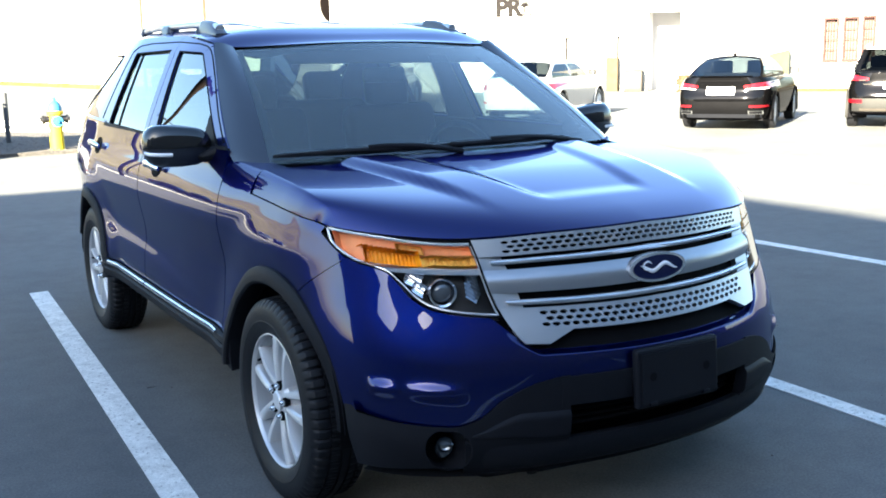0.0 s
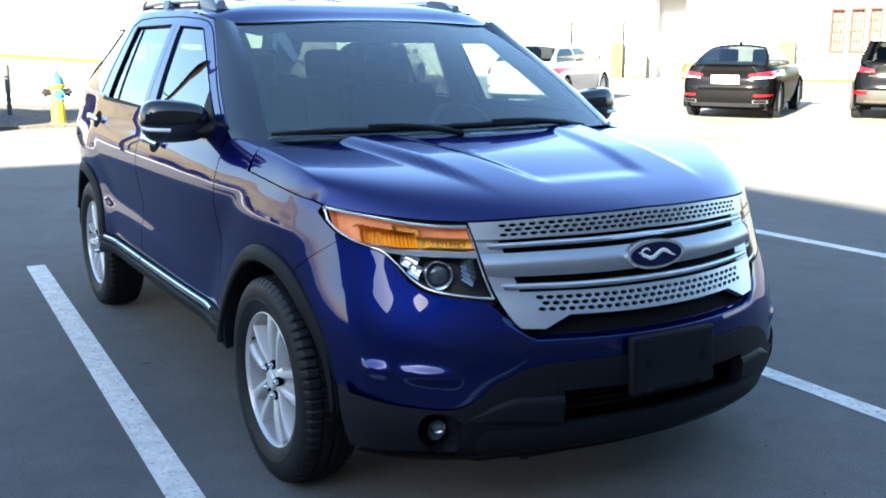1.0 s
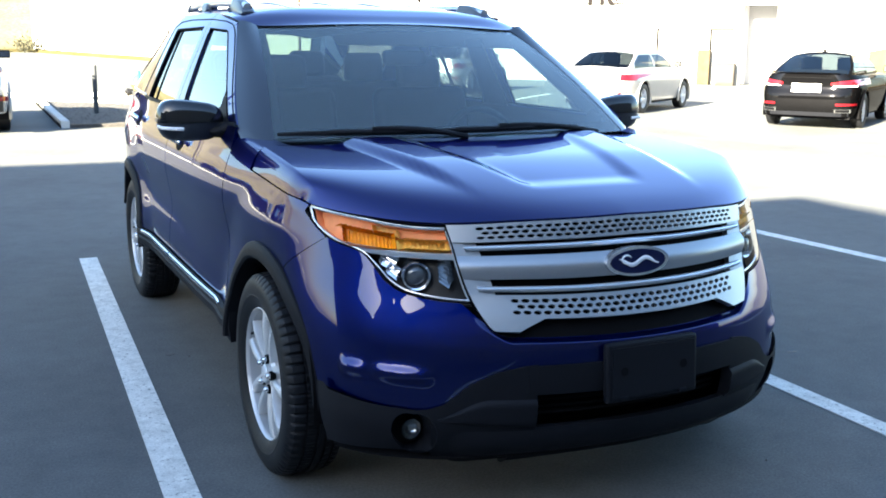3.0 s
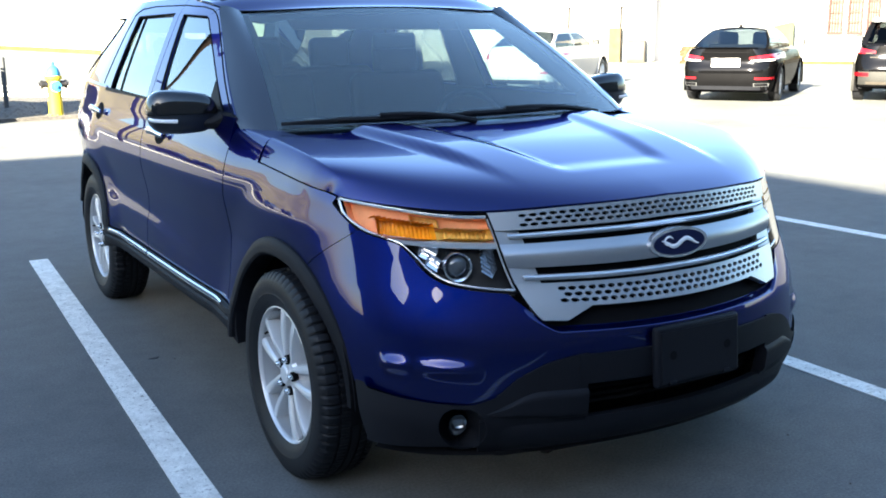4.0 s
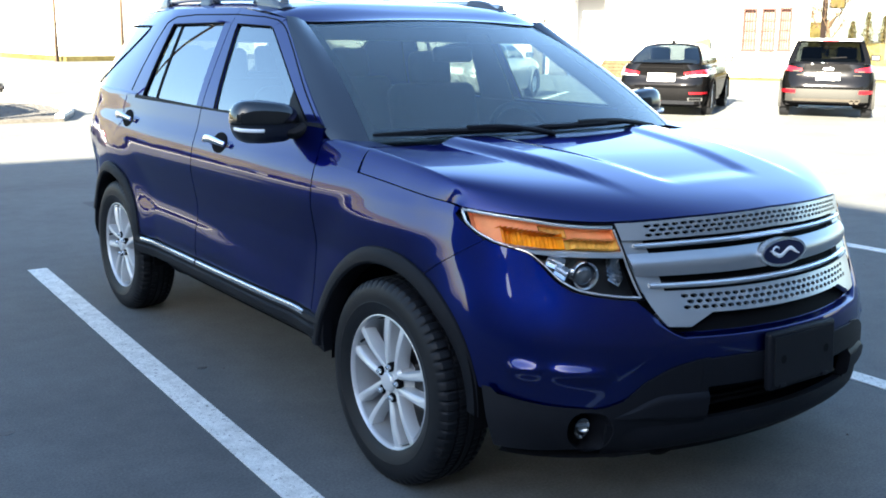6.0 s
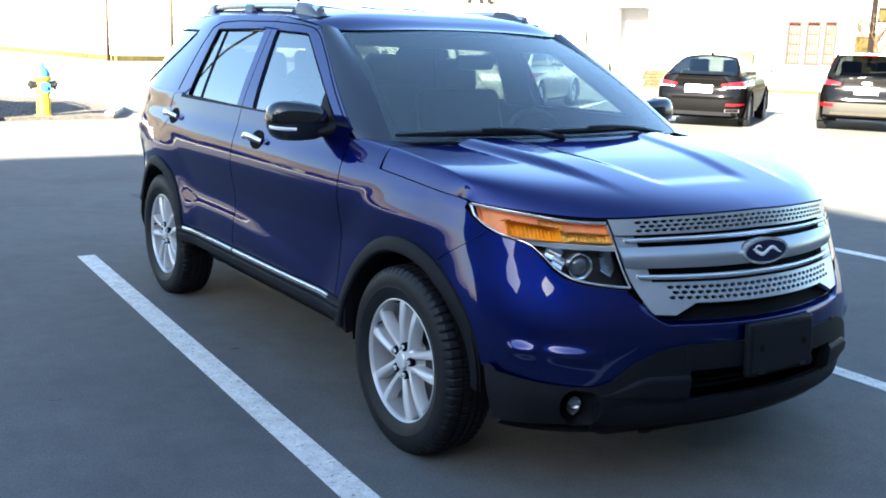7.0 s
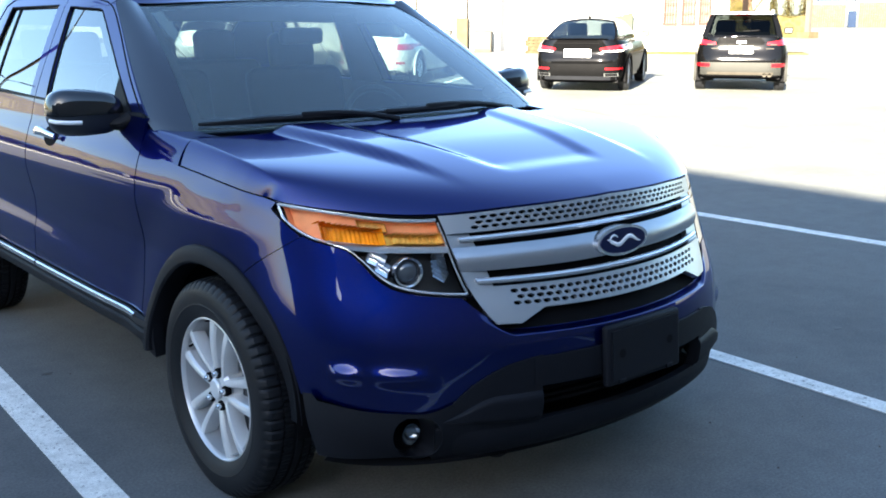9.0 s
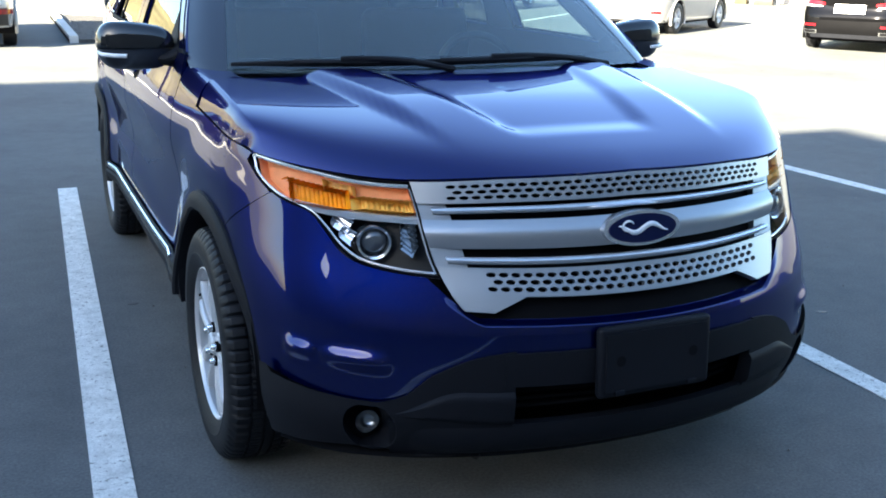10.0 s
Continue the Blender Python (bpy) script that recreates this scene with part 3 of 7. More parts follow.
# side pieces with the fog lamp hole are built round the hole
def clad_sheet(sg):
    gg = Geo()
    fs = nose_s(fog_x, fog_z)
    r = 0.069
    fogc = nose(sg * fs, fog_z, 0.02)
    # strips left and right of the hole, then ring pieces
    box_s = 0.088
    top, bot = bumper_low(fs), 0.275 + 0.03 * smoothstep(0.35, 0.8, fog_x)
    tf = (fog_z - bot) / (top - bot)
    t0, t1 = max(0.02, tf - 0.47), min(0.985, tf + 0.47)
    a0, a1 = fs - box_s, fs + box_s
    fl = sg < 0
    def mp(s, t):
        return low_clad(sg * s, t)
    gg.grid(mp, lin(SL, a0, 16), lin(0, 1, 14), skirt=0.03, flip=fl)
    gg.grid(mp, lin(a1, S_END, 14), lin(0, 1, 14), flip=fl)
    gg.grid(mp, lin(a0, a1, 10), lin(0, t0, 2), flip=fl)
    gg.grid(mp, lin(a0, a1, 10), lin(t1, 1, 2), flip=fl)
    # ring between the square and the round hole
    n = 48
    def ring(k, q):
        an = 2 * math.pi * k / n
        c, s_ = math.cos(an), math.sin(an)
        m = max(abs(c), abs(s_))
        sq = (fs + box_s * c / m, tf + ((t1 - tf) if s_ > 0 else (tf - t0)) * s_ / m)
        hz = (top - bot)
        ro = (fs + 0.063 * c * 1.0, tf + r * s_ / hz)
        return mp(sq[0] + (ro[0] - sq[0]) * q, sq[1] + (ro[1] - sq[1]) * q)
    gg.grid(ring, list(range(n + 1)), lin(0, 1, 4), flip=not fl)
    def well(k, q):
        p = ring(k, 1.0)
        c = fogc + Vector((0, 0.07, 0))
        return p + (c - p) * (q * 0.25) + Vector((sg * -0.01 * q, 0.07 * q, 0))
    gg.grid(well, list(range(n + 1)), lin(0, 1, 3), flip=not fl)
    return gg, fogc


for sg in (-1, 1):
    gg, fc = clad_sheet(sg)
    cl = gg.put("lower_bumper_corner", "black_plastic", suv, "textured black lower bumper corner")
    # fog lamp
    fm = Matrix.Translation(fc + Vector((sg * -0.016, 0.062, 0.004))) @ Matrix.Scale(0.66, 4) @ Matrix.Rotation(radians(90), 4, "Z")
    bowl = Geo().lathe([(-0.03, 0.0), (-0.026, 0.02), (-0.010, 0.042), (0.012, 0.05)], 24, fm @ Matrix.Rotation(math.pi, 4, "Z"))
    fog = bowl.put("fog_lamp", "smoke_reflector", cl, "round clear fog lamp")
    back = Geo().lathe([(-0.035, 0.0), (-0.035, 0.10)], 24, fm @ Matrix.Rotation(math.pi, 4, "Z"))
    back.put("fog_well", "dark", cl)
    dome = Geo().lathe([(0.026, 0.0), (0.025, 0.015), (0.020, 0.035), (0.012, 0.05)], 24, fm @ Matrix.Rotation(math.pi, 4, "Z"))
    dome.put("fog_lens", "lens", cl)

# middle of the lower bumper: upper band, open grille, lower lip
def band(s, t):
    z = 0.5 + (bumper_low(abs(s)) - 0.5) * t
    return nose(s, z, 0.010 + 0.004 * (1 - smoothstep(0.40, 0.51, abs(s))))


Geo().grid(band, lin(-SL - 0.02, SL + 0.02, 40), lin(0, 1, 6), skirt=0.03).put("bumper_band", "black_plastic", suv, "grey-black textured bumper band")


def lip(s, t):
    z = 0.275 + 0.115 * t
    return nose(s, z, 0.008 + 0.022 * math.sin(math.pi * t) * (1 - smoothstep(0.38, 0.50, abs(s))))


Geo().grid(lip, lin(-SL - 0.25, SL + 0.25, 60), lin(0, 1, 8), skirt=0.03).put("bumper_lip", "black_plastic", suv, "black lower bumper lip")
# raised side fields of the lower grille
def field():
    def f(s, t):
        z0 = 0.392 + 0.02 * smoothstep(0.30, 0.5, s)
        z1 = 0.488 - 0.075 * smoothstep(0.36, 0.52, s)
        return nose(-s, z0 + (z1 - z0) * t, 0.008 + 0.016 * smoothstep(0.0, 0.15, t) * (1 - smoothstep(0.85, 1.0, t)) * (1 - smoothstep(0.44, 0.52, s)))
    return Geo().grid(f, lin(SL, SL + 0.252, 20), lin(0, 1, 10), skirt=0.03, flip=True)


both(field, "lower_grille_field", "black_plastic", suv, "raised black field beside the lower grille")
# open lower grille with slats before a near-black sheet painted as shade
g = Geo()
g.grid(lambda s, t: nose(s, 0.385 + 0.12 * t, -0.09), lin(-0.3, 0.3, 20), lin(0, 1, 2))
g.put("lower_grille_back", "dark", suv)
for k in range(4):
    z = 0.40 + 0.027 * k
    g = Geo().grid(lambda s, t: nose(s, z + 0.008 * math.sin(2 * math.pi * t), -0.06 + 0.012 * math.cos(2 * math.pi * t)), lin(-SL, SL, 24), lin(0, 1, 8))
    g.put("lower_grille_slat", "dark", suv)
# chin lip under the middle of the front, and a deeper air deflector at each end of it
def chin(s, t):
    return nose(s, 0.284 - 0.082 * t, 0.004 - 0.070 * t + 0.014 * math.sin(math.pi * t))


Geo().grid(chin, lin(-0.31, 0.31, 60), lin(0, 1, 8), skirt=0.02).put("chin_spoiler", "black_plastic", suv, "black chin lip under the bumper")


def deflector():
    def fn(s, t):
        deep = 0.088 * (1 - 0.85 * smoothstep(0.40, 0.56, s) ** 1.5)
        return nose(-s, 0.284 - deep * t, 0.000 - 0.085 * t - 0.03 * smoothstep(0.44, 0.56, s))
    return Geo().grid(fn, lin(0.305, 0.56, 20), lin(0, 1, 6), skirt=0.02, flip=True)


both(deflector, "air_deflector", "black_plastic", suv, "black air deflector ahead of the wheel")
Geo().grid(lambda s, t: nose(s, 0.275, 0.02 - 0.5 * t), lin(-S_END, S_END, 40), lin(0, 1, 4)).put("undertray", "dark", suv)
# near-black sheet standing in for the shade behind the gaps
Geo().grid(lambda s, t: nose(s, 0.30 + 0.73 * t, -0.075), lin(-0.97, 0.97, 60), lin(0, 1, 20)).put("inner_shell", "dark", suv)

# number plate bracket -------------------------------------------------
bm = soft_box(0.345, 0.03, 0.19, 0.012, 3, (0, 0, 0))
br = part("plate_bracket", bm, "black_plastic", suv, "empty black number plate bracket")
br.matrix_local = pose(0, -0.938, 0.556, -4)
g = Geo().box(-0.155, 0.155, -0.019, -0.015, -0.078, 0.078)
g.put("plate_panel", "black_plastic", br)
for dx in (-0.112, 0.112):
    g = Geo().lathe([(0.0, 0.0), (0.0, 0.014)], 20, Matrix.Translation((dx, -0.0205, 0.004)) @ Matrix.Rotation(radians(-90), 4, "Z"))
    g.put("screw_hole", "dark", br)
    part("bracket_tab", soft_box(0.030, 0.012, 0.016, 0.004, 2, (dx, -0.016, -0.082)), "black_plastic", br)

# grille ---------------------------------------------------------------
def gz(frac, x):
    """Height inside the grille: 1 at the hood, 0 at the opening's lower edge."""
    top = edge_z(abs(x)) - 0.006
    low = 0.662 + 0.012 * (x / 0.45) ** 2
    return low + (top - low) * frac


def end_x(frac):
    """Half the grille's width at a height."""
    return 0.455 + 0.133 * min(1.0, max(0.0, frac)) ** 0.5


def bar(name, f0, f1, off, mat, bulge=0.01, xe=None, inset=0.0, n=60, label="", nt=8):
    def fn(q, t):
        fr = f0 + (f1 - f0) * t
        x = q * (end_x(fr) - inset if xe is None else xe)
        z = gz(fr, x)
        return nose(math.copysign(nose_s(abs(x), z), x), z, off + bulge * math.sin(math.pi * t))
    return Geo().grid(fn, lin(-1, 1, n), lin(0, 1, nt), skirt=0.012).put(name, mat, suv, label)


def perforated(name, f0, f1, off, xmax0, xmax1, rows, cols, label):
    """Silver bar with rows of oval holes and solid ends."""
    gg, walls = Geo(), Geo()
    def at(x, fr, d=0.0):
        z = gz(fr, x)
        return nose(math.copysign(nose_s(abs(x), z), x), z, off - d)
    df = (f1 - f0)
    m0, m1 = f0 + df * 0.12, f0 + df * 0.88
    xh = min(xmax0, xmax1) - 0.075
    for q0, q1 in ((f0, m0), (m1, f1)):
        gg.grid(lambda u, fr: at(u * (end_x(fr)), fr), lin(-1, 1, 70), lin(q0, q1, 2))
    for sg in (-1, 1):
        gg.grid(lambda u, fr: at(sg * (xh + (end_x(fr) - xh) * u), fr), lin(0, 1, 8), lin(m0, m1, 4), flip=sg < 0)
    cw, ch = 2 * xh / cols, (m1 - m0) / rows
    n = 16
    for r in range(rows):
        shift = (0.5 if r % 2 else 0.0)
        for c in range(-1, cols + 1):
            x0 = -xh + (c + shift) * cw
            x1 = x0 + cw
            x0, x1 = max(-xh, x0), min(xh, x1)
            if x1 - x0 < 1e-6:
                continue
            z0 = m0 + r * ch
            if x1 - x0 < cw * 0.9:
                gg.grid(lambda u, fr: at(u, fr), [x0, x1], [z0, z0 + ch])
                continue
            cx, cz = (x0 + x1) / 2, z0 + ch / 2
            o = len(gg.v)
            ring = []
            for k in range(n):
                an = 2 * math.pi * k / n
                ca, sa = math.cos(an), math.sin(an)
                m = max(abs(ca), abs(sa))
                sq = at(cx + cw / 2 * ca / m, cz + ch / 2 * sa / m)
                ho = (cx + cw * 0.39 * ca, cz + ch * 0.36 * sa)
                gg.v += [sq, at(*ho), at(*ho), at(*ho, 0.014)]
            for k in range(n):
                a, b = o + 4 * k, o + 4 * ((k + 1) % n)
                gg.f.append((a, b, b + 1, a + 1))
                gg.f.append((a + 2, b + 2, b + 3, a + 3))
    # rims
    gg.grid(lambda u, d: at(u * end_x(f0), f0, d), lin(-1, 1, 60), [0, 0.012], flip=True)
    gg.grid(lambda u, d: at(u * end_x(f1), f1, d), lin(-1, 1, 60), [0, 0.012])
    return gg.put(name, "silver", suv, label)


perforated("grille_upper_bar", 0.835, 1.0, 0.006, 0.585, 0.585, 3, 34, "silver upper grille bar with oval holes")
perforated("grille_lower_bar", 0.165, 0.362, 0.002, 0.50, 0.50, 3, 28, "silver lower grille bar with oval holes")
bar("grille_middle_bar", 0.500, 0.712, 0.0, "silver", bulge=0.014, label="broad silver middle grille bar")
bar("grille_chrome_strip", 0.758, 0.808, 0.0, "bright_strip", bulge=0.010, inset=0.03, nt=6, label="thin chrome grille strip")
bar("grille_chrome_strip", 0.388, 0.440, -0.002, "bright_strip", bulge=0.010, inset=0.03, nt=6, label="thin chrome grille strip")
# solid silver ends of the grille with the fold round the chrome strips
def grille_end():
    gg = Geo()
    def fn(fr, t):
        x1 = end_x(fr)
        x0 = x1 - 0.055 - 0.02 * math.sin(math.pi * fr)
        x = x0 + (x1 - x0) * t
        z = gz(fr, x)
        return nose(-nose_s(x, z), z, -0.012 + 0.012 * t)
    gg.grid(fn, lin(0.362, 0.835, 24), lin(0, 1, 5), skirt=0.02, flip=False)
    # drooping corner below the lower bar
    def fn2(fr, t):
        x1 = end_x(fr)
        x0 = x1 - 0.03 - 0.15 * fr / 0.165
        x = x0 + (x1 - x0) * t
        z = gz(fr, x)
        return nose(-nose_s(x, z), z, 0.002)
    gg.grid(fn2, lin(0.045, 0.165, 8), lin(0, 1, 5), skirt=0.02)
    return gg


both(grille_end, "grille_end", "silver", suv, "silver end piece of the grille")
# near-black sheet painted as the shade between the grille bars
Geo().grid(lambda q, t: nose(q * 0.38, 0.66 + 0.34 * t, -0.034), lin(-1, 1, 40), lin(0, 1, 6)).put("grille_back", "dark", suv)
# badge: oval with plain shape
bc = nose(0, gz(0.595, 0), 0.02)
bmx = Matrix.Translation(bc) @ pose(0, 0, 0, -6)
def oval(rx, rz, d0, d1, n=40):
    gg = Geo()
    out = [(rx * math.cos(2 * math.pi * k / n), rz * math.sin(2 * math.pi * k / n)) for k in range(n)]
    gg.prism(out, d0, d1, lambda a, b, d: bmx @ Vector((a, -d, b)))
    return gg


badge = oval(0.118, 0.047, -0.03, 0.004).put("badge", "badge_rim", suv, "oval blue badge with chrome rim", angle=30)
oval(0.104, 0.038, 0.004, 0.0065).put("badge_field", "badge_blue", badge)
swash = Geo()
swash.tube([bmx @ Vector((x, -0.0085, 0.010 * math.sin(x * 62))) for x in lin(-0.075, 0.075, 40)], [(0.0022, 0.0016 + 0.0062 * math.sin(math.pi * i / 40)) for i in range(41)], 8)
swash.tube([bmx @ Vector((-0.046 + 0.017 * math.cos(a), -0.0085, 0.008 + 0.013 * math.sin(a))) for a in lin(0.4, 5.2, 20)], [(0.002, 0.0012 + 0.0028 * math.sin(math.pi * i / 20)) for i in range(21)], 8)
swash.put("badge_mark", "white_satin", badge, "pale flowing mark")

# headlamps ------------------------------------------------------------
def lamp(q, t, off):
    """Place in the headlamp's field: q from the grille outwards, t upwards."""
    xn = 0.56 + (0.912 - 0.56) * q
    lo, hi = lamp_low(xn) + 0.003, edge_z(xn) - 0.007
    z = lo + (hi - lo) * t
    fr = (z - 0.67) / 0.33
    x = xn + (1 - q) * (end_x(fr) + 0.003 - 0.56) * (1 - 0.5 * q)
    return nose(-nose_s(x, z), z, off)


def lamp_at(x, z, off):
    return nose(-nose_s(x, z), z, off)


def split(q):
    """Height, as t, of the divider between the amber upper field and the lower one."""
    xn = 0.56 + 0.352 * q
    lo, hi = lamp_low(xn), edge_z(xn)
    return min(1.0, max(0.0, (0.902 + 0.006 * q - lo) / (hi - lo)))


def lamp_set(gm, parent):
    """All the pieces of one headlamp; gm mirrors the geometry or leaves it."""
    house = gm(Geo().grid(lambda q, t: lamp(q, t, -0.07), lin(0, 1, 24), lin(0, 1, 10), skirt=-0.066)).put("headlamp", "lamp_inner", parent, "swept-back headlamp with amber upper field")
    # amber field: smooth pale part, ribbed deep part, golden inner part
    def upper_field(q0, q1, f0, f1, off, ribs, n):
        def fn(q, t):
            qq = q0 + (q1 - q0) * q
            t0 = split(qq) + 0.05
            tt = t0 + (0.93 - t0) * (f0 + (f1 - f0) * t)
            return lamp(qq, tt, off + ribs * math.sin(q * n))
        return Geo().grid(fn, lin(0, 1, 120), lin(0, 1, 8), skirt=0.03)
    gm(upper_field(0.03, 0.955, 0.0, 1.0, -0.034, 0.0, 1)).put("amber_field", "amber_pale", house, "pale amber turn lamp field")
    gm(upper_field(0.50, 0.84, 0.02, 0.62, -0.026, 0.0022, 75)).put("ribbed_reflector", "amber", house, "ribbed deep amber reflector")
    gm(upper_field(0.06, 0.40, 0.10, 0.52, -0.026, 0.0018, 60)).put("ribbed_reflector", "amber_gold", house, "golden inner reflector")
    gm(upper_field(0.42, 0.60, 0.55, 0.90, -0.027, 0.0, 1)).put("gold_panel", "amber_gold", house)
    # divider
    g = Geo().tube([lamp(q, min(0.97, split(q) + 0.015), -0.012) for q in lin(0.0, 0.80, 34)], (0.008, 0.012), 8)
    gm(g).put("chrome_divider", "bright_strip", house)
    # chrome rim all round, broad above and outside
    top = [lamp(q, 0.955, -0.004) for q in lin(0.02, 0.965, 40)] + [lamp(0.972, t, -0.004) for t in lin(0.9, 0.2, 6)] + [lamp(q, 0.05, -0.005) for q in lin(0.965, 0.80, 10)]
    gm(Geo().tube(top, (0.0042, 0.0055), 8)).put("chrome_rim", "bright_strip", house)
    low = [lamp(0.012, t, -0.006) for t in lin(0.93, 0.03, 16)] + [lamp(q, 0.03, -0.006) for q in lin(0.02, 0.80, 40)]
    gm(Geo().tube(low, (0.0034, 0.004), 8)).put("chrome_rim", "bright_strip", house)
    # black gasket
    gas = [lamp(q, 1.0, -0.004) for q in lin(0, 1, 40)] + [lamp(1.0, t, -0.004) for t in lin(0.9, 0.1, 5)] + [lamp(q, 0.0, -0.002) for q in lin(1, 0, 40)] + [lamp(0, t, -0.002) for t in lin(0.05, 1, 10)]
    gm(Geo().tube(gas, 0.003, 6)).put("lamp_gasket", "dark", house)
    # projector
    c = lamp_at(0.682, 0.846, -0.040)
    m = Matrix.Translation(c) @ Vector((-0.30, -1, 0.0)).to_track_quat("X", "Z").to_matrix().to_4x4()
    gm(Geo().lathe([(-0.03, 0.047), (0.010, 0.047), (0.021, 0.044), (0.018, 0.038), (-0.005, 0.035)], 32, m)).put("projector_ring", "reflector", house)
    gm(Geo().lathe([(-0.005, 0.036), (0.010, 0.031), (0.019, 0.018), (0.022, 0.0)], 32, m)).put("projector_lens", "glass_ball", house)
    # side reflectors of the lower field
    def patch(x0, x1, z0, z1, off, bow):
        return Geo().grid(lambda u, v: lamp_at(x0 + (x1 - x0) * u, z0 + (z1 - z0) * v + 0.02 * u, off + bow * math.sin(3 * v)), lin(0, 1, 8), lin(0, 1, 12), skirt=0.015)
    gm(patch(0.728, 0.765, 0.862, 0.876, -0.034, 0.012)).put("side_reflector", "reflector", house)
    gm(patch(0.722, 0.748, 0.836, 0.850, -0.034, 0.008)).put("side_reflector", "reflector", house)
    for k in range(5):
        z = 0.822 + 0.013 * k
        gm(patch(0.583 + 0.002 * k, 0.612, z, z + 0.009, -0.036, 0.006)).put("ribbed_panel", "smoke_reflector", house)
    gm(Geo().grid(lambda q, t: lamp(q, t, 0.003), lin(0, 1, 40), lin(0, 1, 14))).put("lamp_cover", "lens", house)


lamp_set(lambda g: g, suv)
lamp_set(lambda g: g.mirrored(), suv)

# fenders --------------------------------------------------------------
seam_top = nose(S_SEAM, bumper_high(S_SEAM - 0.001))
seam_low = nose(1.04, 0.79)
arch_front = [(FRONT - ARCH_R * math.cos(a), AXLE_Z + ARCH_R * math.sin(a)) for a in lin(math.acos(min(1, (FRONT - seam_low.y - 0.012) / ARCH_R)), radians(164), 30)]
fender_low = polyline((seam_low.y + 0.006, 0.79), *arch_front, (0.53, 0.50), (0.565, 0.50))
tip = hood_front(1)
fender_high_pts = [(seam_top.y + 0.006, seam_top.z - 0.002)]
S_TIP = nose_s(0.911, lamp_low(0.911))
for q in lin(0.08, 0.97, 9):
    zz = lamp_foot(S_SEAM + (S_TIP - S_SEAM) * q)
    fender_high_pts.append((nose(S_SEAM + (S_TIP - S_SEAM) * q, zz).y, zz - 0.002))
fender_high_pts.append((tip.y + 0.004, tip.z - 0.004))
fender_high_pts += [(y, hood_edge_z(y) - 0.0035) for y in lin(tip.y + 0.05, 0.28, 12)]
fender_edge = spline((0.28, hood_edge_z(0.28) - 0.0035), (0.36, 1.077), (0.45, 1.087), (0.565, 1.100))
fender_high_pts += [(y, fender_edge(y)) for y in (0.32, 0.36, 0.40, 0.45, 0.50, 0.565)]
fender_high = polyline(*fender_high_pts)


def fender():
    def fn(c, t):
        a, b = fender_low(c), fender_high(c)
        return side(a[0] + (b[0] - a[0]) * t, a[1] + (b[1] - a[1]) * t, 0.004)
    return Geo().grid(fn, lin(0, 1, 90), lin(0, 1, 26), skirt=0.02, flip=True)


both(fender, "fender", "paint", suv, "blue front fender")


def fender_top():
    """Rounded shoulder of the fender from the hood's rear corner to the pillar foot."""
    rim = [hood(-1 + 0.15 * i / 14, 1.0) for i in range(15)]
    first = side(0.289, fender_edge(0.289), 0.004)
    def fn(u, i):
        y = 0.289 + 0.297 * u
        p = side(y, fender_edge(min(y, 0.565)), 0.004)
        d = rim[i] - rim[0]
        flush = (first - rim[0]) * (1 - i / 14) ** 2
        turned = Vector((d.x * (1 - 0.15 * u), d.y * (1 - 0.7 * u), d.z * (1 - 0.12 * u)))
        return rim[0] + flush + (p - first) + turned + Vector((0, 0.004 * i / 14, -0.001))
    return Geo().grid(fn, lin(0, 1, 24), list(range(15)), skirt=0.006, flip=True)


both(fender_top, "fender_top", "paint", suv)


# doors ----------------------------------------------------------------
def panel(y0, y1, low, high, n, nt=22, extra=()):
    ys = sorted(set(lin(y0, y1, n) + list(extra)))
    return Geo().grid(lambda y, t: side(y, low(y) + (high(y) - low(y)) * t, 0.004), ys, lin(0, 1, nt), skirt=0.02, flip=True)


BELT = 1.207
fd = both(lambda: panel(0.572, 1.700, lambda y: 0.505, lambda y: BELT, 30), "front_door", "paint", suv, "blue front door")


def rear_low(y):
    d = y - WHEELBASE
    return max(0.505, arch_z(y, WHEELBASE)) if abs(d) < ARCH_R else (0.505 if d < 0 else 0.62)


dense = [WHEELBASE - ARCH_R * math.cos(a) for a in lin(0.0, 1.6, 20)]
rd = both(lambda: panel(1.708, 2.945, rear_low, lambda y: BELT, 30, extra=[d for d in dense if d < 2.945]), "rear_door", "paint", suv, "blue rear door")
dense2 = [WHEELBASE + ARCH_R * math.cos(a) for a in lin(0.0, 1.4, 20)] + [3.997, 3.995, 3.99, 3.98, 3.96]
both(lambda: panel(2.953, 3.998, rear_low, lambda y: BELT, 36, extra=dense2), "rear_quarter", "paint", suv, "blue rear quarter panel")
both(lambda: panel(3.30, 3.998, lambda y: 0.30, lambda y: 0.615, 16, 8, extra=[3.997, 3.995, 3.99, 3.98, 3.96]), "rear_bumper", "black_plastic", suv, "black rear bumper corner")


# rocker panels with chrome strips
SILL = ((0.500, 0.010), (0.492, 0.024), (0.474, 0.028), (0.466, 0.020), (0.458, 0.018), (0.450, 0.026), (0.424, 0.026), (0.412, 0.018), (0.404, -0.01), (0.385, -0.07), (0.33, -0.12), (0.27, -0.16))


def rocker():
    return Geo().grid(lambda y, k: side(y, SILL[k][0], 0) + Vector((-SILL[k][1] + 0.03 * max(0.0, 0.42 - SILL[k][0]), 0, 0)), lin(0.475, 2.42, 30), list(range(len(SILL)))[::-1], skirt=0.05, flip=True)


rk = both(rocker, "rocker_panel", "black_plastic", suv, "black plastic sill panel")
for y0, y1 in ((0.60, 1.665), (1.685, 2.36)):
    both(lambda: Geo().tube([side(y, 0.487, 0.022) for y in lin(y0, y1, 20)], (0.008, 0.011), 8), "chrome_strip", "chrome", rk, "chrome sill strip")


